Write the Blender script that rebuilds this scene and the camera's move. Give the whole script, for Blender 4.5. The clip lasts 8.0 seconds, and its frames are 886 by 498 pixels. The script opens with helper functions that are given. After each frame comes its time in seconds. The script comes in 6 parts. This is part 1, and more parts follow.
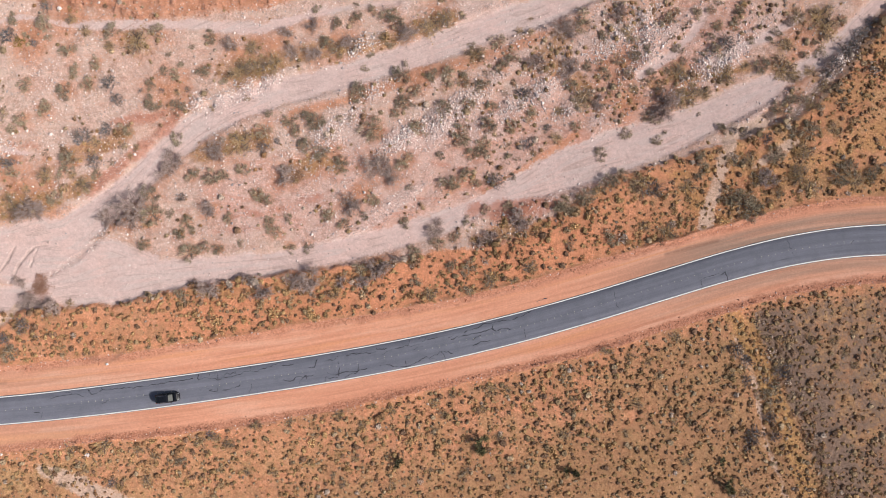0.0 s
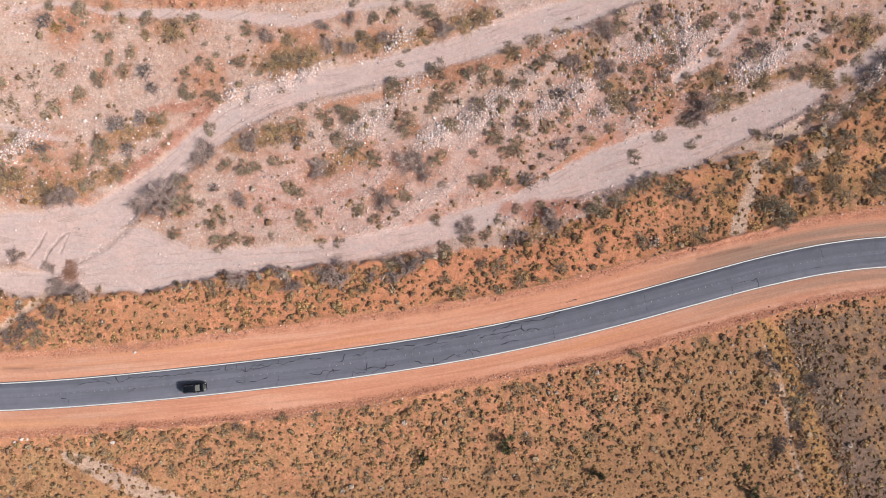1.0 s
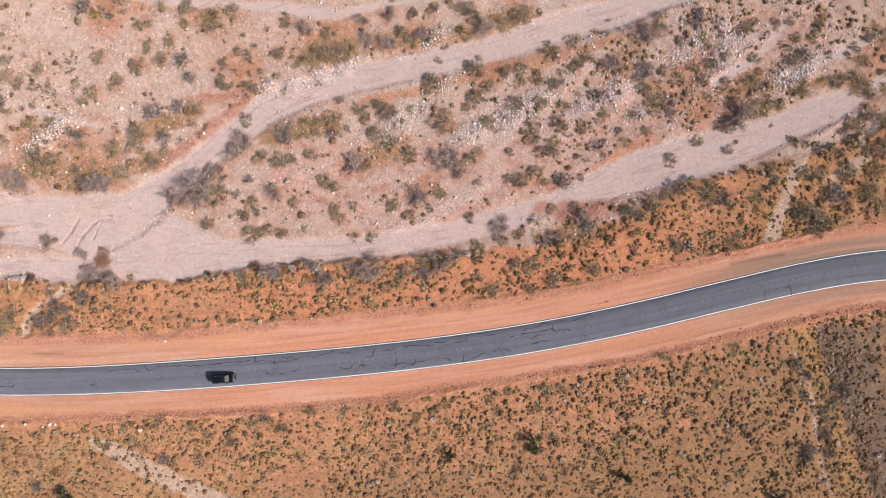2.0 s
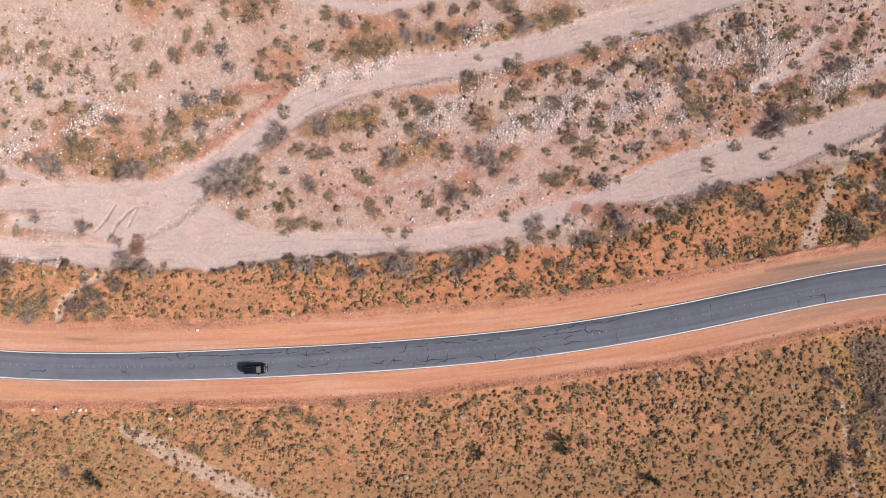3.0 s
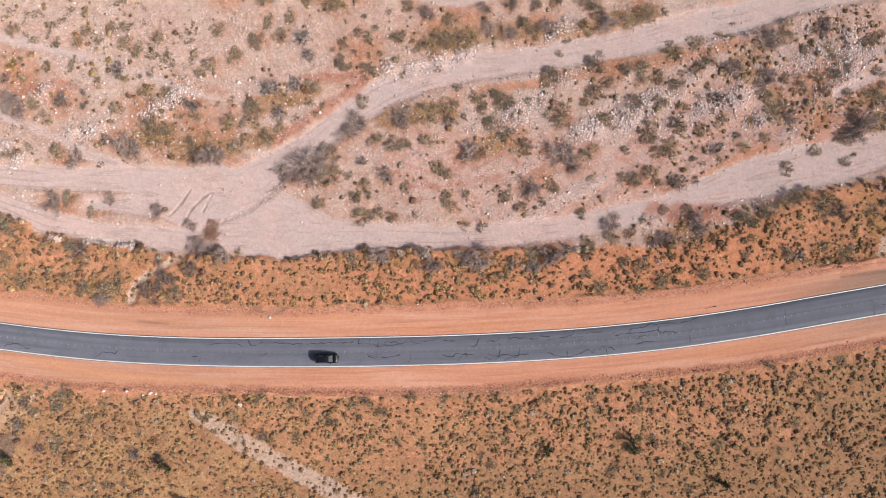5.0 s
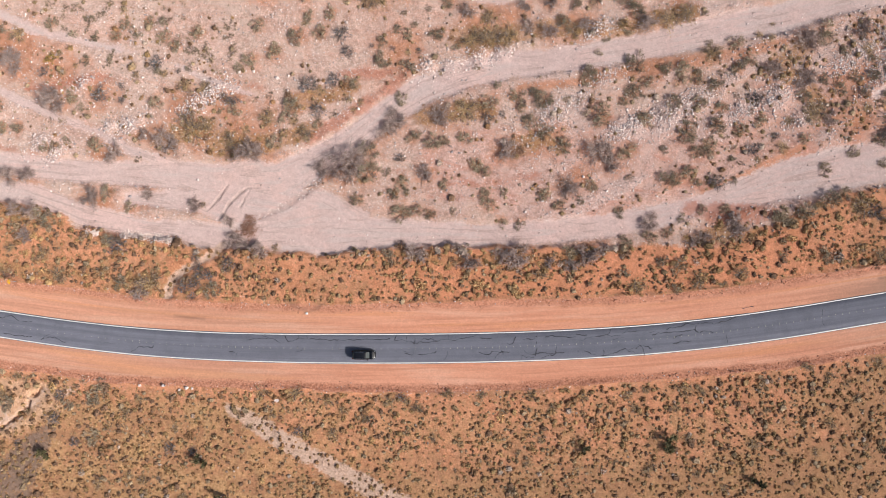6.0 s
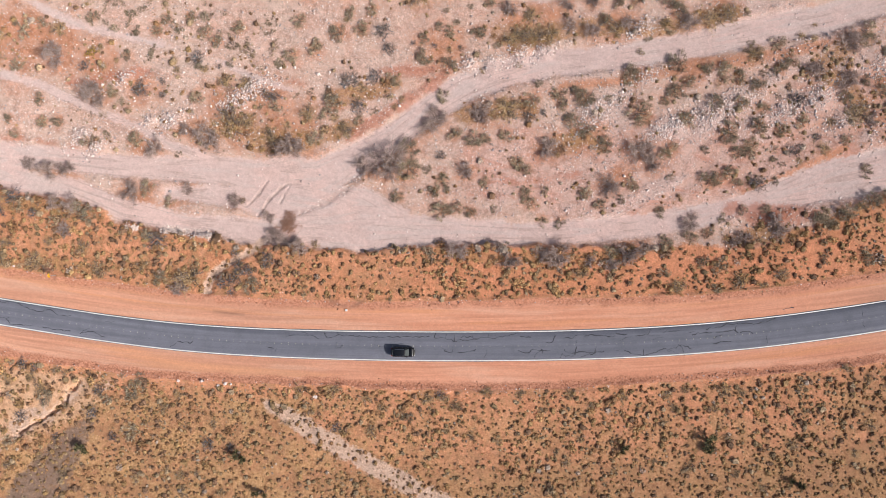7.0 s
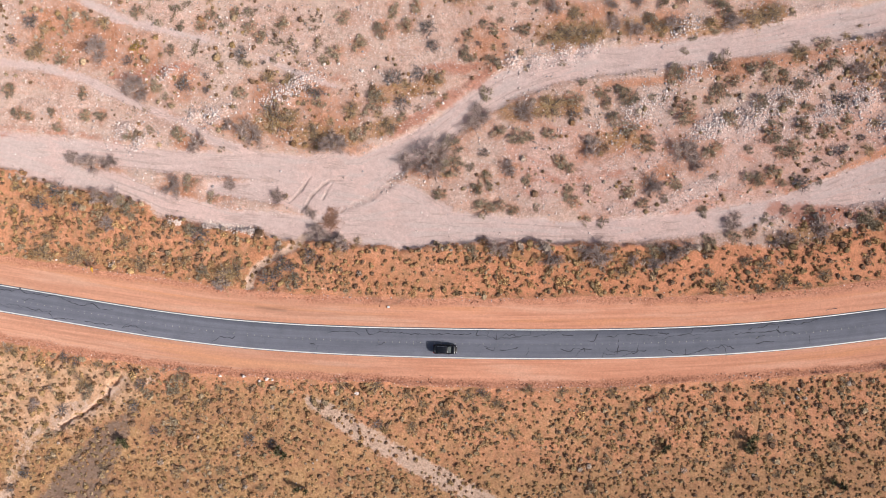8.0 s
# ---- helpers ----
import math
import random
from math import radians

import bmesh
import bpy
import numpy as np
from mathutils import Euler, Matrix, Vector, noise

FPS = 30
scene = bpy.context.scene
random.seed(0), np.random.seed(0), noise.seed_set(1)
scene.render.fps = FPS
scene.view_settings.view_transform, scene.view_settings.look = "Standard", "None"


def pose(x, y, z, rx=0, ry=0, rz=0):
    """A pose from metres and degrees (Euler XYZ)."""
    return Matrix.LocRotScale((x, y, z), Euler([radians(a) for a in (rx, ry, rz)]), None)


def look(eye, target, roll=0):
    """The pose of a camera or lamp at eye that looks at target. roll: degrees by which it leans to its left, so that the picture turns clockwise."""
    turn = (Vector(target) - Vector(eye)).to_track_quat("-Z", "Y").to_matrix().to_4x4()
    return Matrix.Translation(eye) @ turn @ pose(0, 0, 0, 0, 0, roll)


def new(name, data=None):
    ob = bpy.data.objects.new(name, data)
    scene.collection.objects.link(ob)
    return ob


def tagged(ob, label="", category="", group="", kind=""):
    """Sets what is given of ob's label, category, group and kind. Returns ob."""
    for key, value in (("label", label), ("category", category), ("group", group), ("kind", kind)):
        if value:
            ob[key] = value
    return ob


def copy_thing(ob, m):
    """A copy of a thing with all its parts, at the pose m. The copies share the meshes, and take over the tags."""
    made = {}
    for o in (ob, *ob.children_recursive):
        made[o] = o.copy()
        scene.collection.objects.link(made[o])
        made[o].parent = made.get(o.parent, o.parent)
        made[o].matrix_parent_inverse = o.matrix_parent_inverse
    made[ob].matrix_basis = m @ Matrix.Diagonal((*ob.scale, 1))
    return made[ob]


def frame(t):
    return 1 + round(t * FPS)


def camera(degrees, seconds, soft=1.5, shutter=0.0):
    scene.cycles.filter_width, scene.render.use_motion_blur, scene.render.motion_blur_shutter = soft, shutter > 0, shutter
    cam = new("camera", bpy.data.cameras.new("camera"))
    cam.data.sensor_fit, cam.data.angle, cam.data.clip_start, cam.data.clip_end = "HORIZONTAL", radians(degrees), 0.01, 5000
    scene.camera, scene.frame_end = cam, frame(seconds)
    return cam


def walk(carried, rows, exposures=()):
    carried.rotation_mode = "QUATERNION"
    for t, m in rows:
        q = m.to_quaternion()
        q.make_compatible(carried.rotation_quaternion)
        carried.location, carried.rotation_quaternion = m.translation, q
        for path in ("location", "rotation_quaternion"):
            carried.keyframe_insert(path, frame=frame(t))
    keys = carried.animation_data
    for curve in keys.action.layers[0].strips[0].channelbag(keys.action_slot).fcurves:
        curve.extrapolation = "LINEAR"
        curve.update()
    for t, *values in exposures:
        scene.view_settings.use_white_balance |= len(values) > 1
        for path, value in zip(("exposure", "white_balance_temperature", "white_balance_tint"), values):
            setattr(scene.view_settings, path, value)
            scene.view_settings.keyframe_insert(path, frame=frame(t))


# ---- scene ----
cam = camera(72.0, 8.0, soft=0.5)
# seconds, eye x y z, turn about x y z
ROWS = [
    (0, 0.000, 0.000, 127.332, 1.626, 0.395, -0.000),
    (0.5, -2.924, -0.160, 127.248, 1.580, 0.492, 0.849),
    (1, -6.067, -0.349, 127.155, 1.542, 0.528, 1.691),
    (1.5, -9.342, -0.604, 127.056, 1.495, 0.555, 2.535),
    (3, -19.588, -1.597, 127.087, 1.272, 0.697, 5.123),
    (3.5, -23.410, -2.085, 127.076, 1.211, 0.674, 5.965),
    (4, -27.171, -2.609, 127.051, 1.133, 0.711, 6.445),
    (4.5, -30.835, -3.215, 127.001, 1.098, 0.792, 6.743),
    (5, -34.651, -3.801, 127.052, 1.019, 0.842, 7.018),
    (6.5, -46.385, -5.803, 127.200, 0.897, 0.846, 7.845),
    (7, -50.615, -6.661, 127.196, 0.915, 0.832, 8.113),
    (7.5, -54.863, -7.580, 127.237, 0.919, 0.856, 8.374),
    (8, -59.116, -8.429, 127.318, 0.911, 0.926, 8.625),
]
walk(cam, [(t, pose(*r)) for t, *r in ROWS], [(0, -0.21), (5.2, -0.20), (6.3, -0.16), (8, -0.13)])

# ---- sky and sun ----
SUN_ELEVATION, SUN_AZIMUTH = 37.0, -15.0  # azimuth from +x, counter-clockwise
world = bpy.data.worlds.new("sky")
scene.world = world
world.use_nodes = True
wt = world.node_tree
sky = wt.nodes.new("ShaderNodeTexSky")
sky.sky_type, sky.sun_disc = "NISHITA", False
sky.sun_elevation = radians(SUN_ELEVATION)
sky.sun_rotation = radians(90.0 - SUN_AZIMUTH)
sky.dust_density, sky.air_density, sky.ozone_density = 3.5, 1.0, 1.0
wt.links.new(sky.outputs[0], wt.nodes["Background"].inputs[0])
wt.nodes["Background"].inputs[1].default_value = 0.088
lamp = bpy.data.lights.new("sun", "SUN")
lamp.energy, lamp.angle, lamp.color = 4.65, radians(0.8), (1.0, 0.96, 0.92)
sun = new("sun", lamp)
ce, se = math.cos(radians(SUN_ELEVATION)), math.sin(radians(SUN_ELEVATION))
ca, sa = math.cos(radians(SUN_AZIMUTH)), math.sin(radians(SUN_AZIMUTH))
sun.matrix_world = look((200 * ce * ca, 200 * ce * sa, 200 * se), (0, 0, 0))


# ---- materials ----
class Graph:
    """A small writer of node materials."""

    def __init__(self, name, roughness=0.9):
        self.m = bpy.data.materials.new(name)
        self.m.use_nodes = True
        self.t = self.m.node_tree
        self.bsdf = self.t.nodes["Principled BSDF"]
        self.bsdf.inputs["Roughness"].default_value = roughness
        self.bsdf.inputs["Specular IOR Level"].default_value = 0.2
        self.bsdf.inputs["Diffuse Roughness"].default_value = 0.36 if roughness > 0.7 else 0.0

    def put(self, socket, v):
        if isinstance(v, bpy.types.NodeSocket):
            self.t.links.new(v, socket)
        elif isinstance(v, tuple) and len(v) == 3 and socket.type == "RGBA":
            socket.default_value = (*v, 1.0)
        else:
            socket.default_value = v

    def attribute(self, name):
        n = self.t.nodes.new("ShaderNodeAttribute")
        n.attribute_name = name
        return n

    def split(self, v):
        n = self.t.nodes.new("ShaderNodeSeparateColor")
        self.put(n.inputs[0], v)
        return n.outputs

    def coords(self):
        return self.t.nodes.new("ShaderNodeNewGeometry").outputs["Position"]

    def local(self):
        return self.t.nodes.new("ShaderNodeTexCoord").outputs["Object"]

    def scaled(self, v, scale):
        n = self.t.nodes.new("ShaderNodeVectorMath")
        n.operation = "MULTIPLY"
        self.put(n.inputs[0], v)
        n.inputs[1].default_value = scale
        return n.outputs[0]

    def noise(self, v, scale, detail=4.0, rough=0.6, warp=0.0):
        n = self.t.nodes.new("ShaderNodeTexNoise")
        self.put(n.inputs["Vector"], v)
        n.inputs["Scale"].default_value = scale
        n.inputs["Detail"].default_value = detail
        n.inputs["Roughness"].default_value = rough
        n.inputs["Distortion"].default_value = warp
        return n.outputs["Fac"]

    def cells(self, v, scale, feature="F1"):
        n = self.t.nodes.new("ShaderNodeTexVoronoi")
        n.feature = feature
        self.put(n.inputs["Vector"], v)
        n.inputs["Scale"].default_value = scale
        return n.outputs

    def math(self, op, a, b=0.0, clamp=False):
        n = self.t.nodes.new("ShaderNodeMath")
        n.operation, n.use_clamp = op, clamp
        self.put(n.inputs[0], a)
        self.put(n.inputs[1], b)
        return n.outputs[0]

    def step(self, v, lo, hi, a=0.0, b=1.0):
        n = self.t.nodes.new("ShaderNodeMapRange")
        n.interpolation_type = "SMOOTHSTEP"
        self.put(n.inputs[0], v)
        for i, x in enumerate((lo, hi, a, b)):
            n.inputs[1 + i].default_value = x
        return n.outputs[0]

    def mix(self, fac, a, b, blend="MIX"):
        n = self.t.nodes.new("ShaderNodeMix")
        n.data_type, n.blend_type = "RGBA", blend
        self.put(n.inputs[0], fac)
        self.put(n.inputs[6], a)
        self.put(n.inputs[7], b)
        return n.outputs[2]

    def bump(self, h, strength, distance):
        n = self.t.nodes.new("ShaderNodeBump")
        n.inputs["Strength"].default_value = strength
        n.inputs["Distance"].default_value = distance
        self.put(n.inputs["Height"], h)
        self.t.links.new(n.outputs[0], self.bsdf.inputs["Normal"])

    def colour(self, c):
        self.put(self.bsdf.inputs["Base Color"], c)
        return self.m


def ground_material():
    g = Graph("desert_soil", 0.95)
    p = g.coords()
    a = g.attribute("soil")
    wash, gravel, shoulder = g.split(a.outputs["Color"])[:3]
    dark = a.outputs["Alpha"]
    b = g.attribute("soil_more")
    red, orange, litter = g.split(b.outputs["Color"])[:3]
    bare = b.outputs["Alpha"]
    c = g.attribute("soil_third")
    stony, rust, dull = g.split(c.outputs["Color"])[:3]
    windrow = c.outputs["Alpha"]
    e = g.attribute("soil_fourth")
    pink, ochre, ruddy = g.split(e.outputs["Color"])[:3]
    dusty = e.outputs["Alpha"]
    f = g.attribute("soil_fifth")
    gold, tan, rill_shade = g.split(f.outputs["Color"])[:3]
    dark_streak = f.outputs["Alpha"]
    stream = g.attribute("stream").outputs["Vector"]
    lane = g.attribute("lane").outputs["Vector"]
    big = g.noise(p, 0.10, 5, 0.6)
    mid = g.noise(p, 0.5, 5, 0.68)
    fine = g.noise(p, 2.4, 4, 0.72)
    grain = g.noise(p, 6.0, 3, 0.75)
    edge = g.math("ADD", g.math("MULTIPLY", g.math("SUBTRACT", g.noise(p, 0.3, 6, 0.7), 0.5), 1.7),
                  g.math("MULTIPLY", g.math("SUBTRACT", g.noise(p, 1.7, 5, 0.75), 0.5), 1.1))

    def ragged(mask, lo=0.3, hi=0.7, most=1.0):
        return g.step(g.math("ADD", mask, edge), lo, hi, 0.0, most)

    # red-orange plain, duller away from the road
    soil = g.mix(g.step(big, 0.38, 0.62), PLAIN_A, PLAIN_B)
    soil = g.mix(g.step(mid, 0.45, 0.66, 0, 0.6), soil, PLAIN_C)
    soil = g.mix(g.step(g.noise(p, 1.3, 4, 0.7), 0.5, 0.7, 0, 0.55), soil, PLAIN_D)
    soil = g.mix(g.step(g.noise(p, 0.33, 6, 0.72), 0.46, 0.62, 0, 0.7), soil, DULL_A)
    soil = g.mix(ragged(dull, 0.15, 0.95, 0.8), soil, g.mix(g.step(mid, 0.35, 0.65), DULL_A, DULL_B))
    soil = g.mix(g.math("MULTIPLY", ochre, g.step(g.noise(p, 0.16, 6, 0.68), 0.42, 0.60, 0, 0.75)), soil, g.mix(g.step(fine, 0.35, 0.65), OCHRE_A, OCHRE_B))
    soil = g.mix(ragged(ruddy, 0.3, 1.0, 0.6), soil, RUDDY)
    soil = g.mix(ragged(rust, 0.6, 1.25, 0.35), soil, g.mix(g.step(fine, 0.35, 0.65), RUST_A, RUST_B))
    soil = g.mix(ragged(gold, 0.45, 1.25, 0.6), soil, g.mix(g.step(fine, 0.35, 0.65), GOLD_A, GOLD_B))
    soil = g.mix(ragged(tan, 0.2, 0.9, 0.85), soil, g.mix(g.step(mid, 0.4, 0.62), TAN_A, TAN_B))
    under = g.mix(g.step(fine, 0.35, 0.65), LITTER_A, LITTER_B)
    # pale wash sand, orange earth and strewn stone
    sand = g.mix(g.step(big, 0.38, 0.62), SAND_A, SAND_B)
    sand = g.mix(g.step(mid, 0.45, 0.66, 0, 0.8), sand, SAND_C)
    sand = g.mix(g.step(g.noise(p, 0.22, 5, 0.65), 0.52, 0.70, 0, 0.5), sand, SAND_D)
    turned = g.t.nodes.new("ShaderNodeMapping")
    turned.inputs["Rotation"].default_value = (0, 0, radians(-24))
    turned.inputs["Scale"].default_value = (0.16, 0.9, 1)
    g.put(turned.inputs["Vector"], p)
    rivulet = g.noise(turned.outputs[0], 0.55, 6, 0.68, 1.2)
    sand = g.mix(g.step(rivulet, 0.50, 0.62, 0, 0.4), sand, SAND_D)
    sand = g.mix(ragged(pink, 0.2, 0.9, 0.6), sand, g.mix(g.step(mid, 0.4, 0.62), PINK_B, PINK_A))
    turned_b = g.t.nodes.new("ShaderNodeMapping")
    turned_b.inputs["Rotation"].default_value = (0, 0, radians(-18))
    turned_b.inputs["Scale"].default_value = (0.30, 1.0, 1)
    g.put(turned_b.inputs["Vector"], p)
    flush = g.noise(turned_b.outputs[0], 0.20, 7, 0.66, 0.9)
    sand = g.mix(g.math("MULTIPLY", g.step(flush, 0.50, 0.64, 0, 0.8), g.step(pink, 0.0, 0.7, 0.15, 0.75)), sand, g.mix(g.step(mid, 0.4, 0.62), FLUSH_A, FLUSH_B))
    sand = g.mix(ragged(stony, 0.3, 0.9, 0.7), sand, g.mix(g.step(grain, 0.4, 0.6), STONY_A, STONY_B))
    sand = g.mix(ragged(orange, 0.17, 1.1, 0.85), sand, g.mix(g.step(mid, 0.4, 0.62), ORANGE_A, ORANGE_B))
    col = g.mix(ragged(wash, 0.32, 0.6), soil, sand)
    col = g.mix(ragged(litter, 0.35, 1.1, 0.65), col, under)
    # grey gravel of the channels
    flow = g.noise(g.scaled(p, (0.45, 1.3, 1)), 0.5, 5, 0.65, 0.6)
    bed = g.mix(g.step(flow, 0.4, 0.62), BED_A, BED_B)
    bed = g.mix(g.step(big, 0.45, 0.65, 0, 0.6), bed, BED_C)
    thread = g.noise(g.scaled(stream, (0.07, 0.75, 1)), 1.0, 5, 0.62, 0.5)
    bed = g.mix(g.step(thread, 0.50, 0.60, 0, 0.75), bed, BED_D)
    bed = g.mix(g.step(g.noise(g.scaled(stream, (0.10, 1.5, 1)), 1.0, 4, 0.6, 0.6), 0.56, 0.64, 0, 0.6), bed, BED_E)
    col = g.mix(ragged(gravel, 0.35, 0.75, 0.95), col, bed)
    # the shade down in the rills is put into the soil colour
    col = g.mix(g.math("MULTIPLY", rill_shade, 0.55), col, RILL_SHADE)
    # dark stony pavement, red clay
    col = g.mix(ragged(dark, 0.35, 0.8, 0.9), col, g.mix(g.step(mid, 0.35, 0.65), DARK_A, DARK_B))
    col = g.mix(ragged(red, 0.4, 1.0, 0.75), col, g.mix(mid, CLAY_A, CLAY_B))
    col = g.mix(ragged(bare, 0.38, 0.80, 0.9), col, g.mix(mid, BARE_A, BARE_B))
    # graded shoulder with the streaks of the grader and of tyres
    streak = g.noise(g.scaled(lane, (0.03, 0.8, 1)), 1.0, 5, 0.65, 0.4)
    thin = g.noise(g.scaled(lane, (0.045, 2.6, 1)), 1.0, 4, 0.6, 0.5)
    verge = g.mix(g.step(streak, 0.38, 0.62), VERGE_A, VERGE_B)
    verge = g.mix(g.step(thin, 0.56, 0.68, 0, 0.38), verge, VERGE_C)
    verge = g.mix(g.step(g.noise(g.scaled(lane, (0.03, 0.35, 1)), 1.0, 4, 0.6, 0.3), 0.46, 0.66, 0, 0.7), verge, VERGE_D)
    broad = g.noise(g.scaled(lane, (0.012, 0.42, 1)), 1.0, 4, 0.55, 0.5)
    verge = g.mix(g.step(broad, 0.52, 0.62, 0, 0.75), verge, VERGE_E)
    verge = g.mix(g.step(g.noise(g.scaled(lane, (0.015, 0.5, 1)), 1.3, 5, 0.6, 0.6), 0.54, 0.66, 0, 0.5), verge, VERGE_C)
    verge = g.mix(g.math("MULTIPLY", dusty, g.step(streak, 0.3, 0.6, 0.35, 0.9)), verge, VERGE_DUST)
    verge = g.mix(ragged(windrow, 0.2, 0.75, 0.9), verge, g.mix(g.step(fine, 0.4, 0.6), WINDROW_A, WINDROW_B))
    col = g.mix(g.step(g.math("ADD", shoulder, g.math("MULTIPLY", edge, 0.25)), 0.4, 0.6), col, verge)
    # dark streaks laid over the soil, with the shade of cracks and gravel painted in
    col = g.mix(g.math("MULTIPLY", dark_streak, g.step(fine, 0.3, 0.6, 0.25, 0.75)), col, DARK_STREAK)
    # pebbles and grit
    patchy = g.step(g.noise(p, 0.28, 5, 0.7), 0.40, 0.62)
    smooth_bed = g.math("MULTIPLY", g.step(shoulder, 0.3, 0.7, 1, 0.15), g.step(gravel, 0.2, 0.8, 1, 0.28))
    coarse = g.math("MULTIPLY", smooth_bed, g.math("ADD", 0.25, g.math("MULTIPLY", patchy, 0.75)))
    for scale, lo, most in ((4.6, 0.62, 0.9), (2.4, 0.84, 0.9)):
        peb = g.cells(p, scale)
        chip = g.math("MULTIPLY", g.step(peb["Distance"], 0.16, 0.34, 1, 0), g.step(g.split(peb["Color"])[0], lo, lo + 0.08))
        chip = g.math("MULTIPLY", chip, g.math("MULTIPLY", g.step(wash, 0.3, 0.7, 0.2, 1), coarse))
        col = g.mix(g.math("MULTIPLY", chip, most), col, g.mix(g.split(peb["Color"])[1], CHIP_A, CHIP_B))
    clump = g.noise(p, 0.95, 3, 0.6)
    col = g.mix(g.math("ADD", 0.06, g.math("MULTIPLY", coarse, 0.65)), col, g.mix(g.step(clump, 0.34, 0.66), (0.76, 0.72, 0.70), (1.16, 1.18, 1.19)), "MULTIPLY")
    tone = g.math("ADD", 0.08, g.math("MULTIPLY", coarse, 0.42))
    col = g.mix(g.math("ADD", tone, 0.15), col, g.mix(g.step(fine, 0.3, 0.7), (0.70, 0.66, 0.63), (1.30, 1.30, 1.30)), "MULTIPLY")
    col = g.mix(tone, col, g.mix(g.step(grain, 0.3, 0.7), (0.60, 0.57, 0.55), (1.40, 1.40, 1.40)), "MULTIPLY")
    small_h = g.math("MULTIPLY", g.math("ADD", g.math("MULTIPLY", fine, 0.5), g.math("MULTIPLY", grain, 0.25)), g.math("ADD", 0.2, g.math("MULTIPLY", coarse, 0.9)))
    rough_h = g.math("ADD", g.math("MULTIPLY", mid, 0.6), small_h)
    g.bump(rough_h, 0.6, 0.4)
    return g.colour(col)


GOLD_A, GOLD_B = (0.46, 0.250, 0.085), (0.64, 0.375, 0.135)
DARK_STREAK = (0.24, 0.135, 0.095)
TAN_A, TAN_B, RILL_SHADE = (0.70, 0.455, 0.300), (0.61, 0.365, 0.225), (0.36, 0.270, 0.240)
PLAIN_A, PLAIN_B = (0.68, 0.318, 0.180), (0.595, 0.275, 0.152)
PLAIN_C, PLAIN_D = (0.64, 0.340, 0.215), (0.44, 0.205, 0.115)
DULL_A, DULL_B = (0.44, 0.245, 0.132), (0.36, 0.198, 0.105)
RUST_A, RUST_B = (0.36, 0.150, 0.070), (0.50, 0.225, 0.105)
SAND_A, SAND_B = (0.615, 0.452, 0.380), (0.605, 0.414, 0.344)
BED_D, BED_E = (0.62, 0.500, 0.470), (0.48, 0.350, 0.314)
OCHRE_A, OCHRE_B, RUDDY = (0.50, 0.295, 0.138), (0.58, 0.365, 0.190), (0.69, 0.290, 0.160)
PINK_A, PINK_B = (0.665, 0.440, 0.385), (0.625, 0.380, 0.318)
SAND_C, SAND_D = (0.670, 0.494, 0.422), (0.625, 0.370, 0.285)
FLUSH_A, FLUSH_B = (0.60, 0.285, 0.205), (0.52, 0.225, 0.150)
STONY_A, STONY_B = (0.54, 0.375, 0.330), (0.74, 0.585, 0.540)
ORANGE_A, ORANGE_B = (0.58, 0.275, 0.165), (0.48, 0.205, 0.105)
LITTER_A, LITTER_B = (0.26, 0.145, 0.070), (0.46, 0.280, 0.125)
BED_A, BED_B, BED_C = (0.665, 0.510, 0.474), (0.61, 0.455, 0.422), (0.72, 0.515, 0.466)
DARK_A, DARK_B = (0.22, 0.153, 0.120), (0.285, 0.195, 0.150)
VERGE_DUST = (0.34, 0.245, 0.190)
CLAY_A, CLAY_B = (0.43, 0.172, 0.112), (0.56, 0.250, 0.172)
VERGE_A, VERGE_B = (0.755, 0.380, 0.252), (0.68, 0.315, 0.200)
VERGE_C, VERGE_D = (0.53, 0.218, 0.130), (0.77, 0.450, 0.325)
VERGE_E = (0.73, 0.345, 0.185)
WINDROW_A, WINDROW_B = (0.45, 0.188, 0.115), (0.62, 0.300, 0.195)
BARE_A, BARE_B = (0.65, 0.450, 0.340), (0.61, 0.455, 0.372)
CHIP_A, CHIP_B = (0.50, 0.390, 0.345), (0.92, 0.820, 0.770)


def asphalt_material():
    g = Graph("worn_asphalt", 0.85)
    lane = g.attribute("lane").outputs["Vector"]
    p = g.coords()
    streak = g.noise(g.scaled(lane, (0.02, 1.1, 1)), 1.0, 4, 0.6)
    blotch = g.noise(p, 0.35, 5, 0.65)
    grain = g.noise(p, 14.0, 3, 0.7)
    col = g.mix(g.step(streak, 0.35, 0.65), (0.164, 0.168, 0.206), (0.208, 0.212, 0.254))
    col = g.mix(g.step(blotch, 0.4, 0.75, 0, 0.6), col, (0.139, 0.142, 0.174))
    col = g.mix(0.6, col, g.mix(g.step(grain, 0.25, 0.75), (0.7, 0.7, 0.7), (1.3, 1.3, 1.3)), "MULTIPLY")
    # dust blown over the outer strip
    out = g.math("ABSOLUTE", g.t.nodes.new("ShaderNodeSeparateXYZ").outputs[1])
    sep = out.node.inputs[0].links[0].from_node
    g.put(sep.inputs[0], lane)
    dust = g.math("MULTIPLY", g.step(out, 2.6, 3.3), g.step(g.noise(p, 1.2, 4), 0.35, 0.65))
    col = g.mix(g.math("MULTIPLY", dust, 0.7), col, (0.42, 0.26, 0.17))
    g.bump(grain, 0.3, 0.02)
    return g.colour(col)


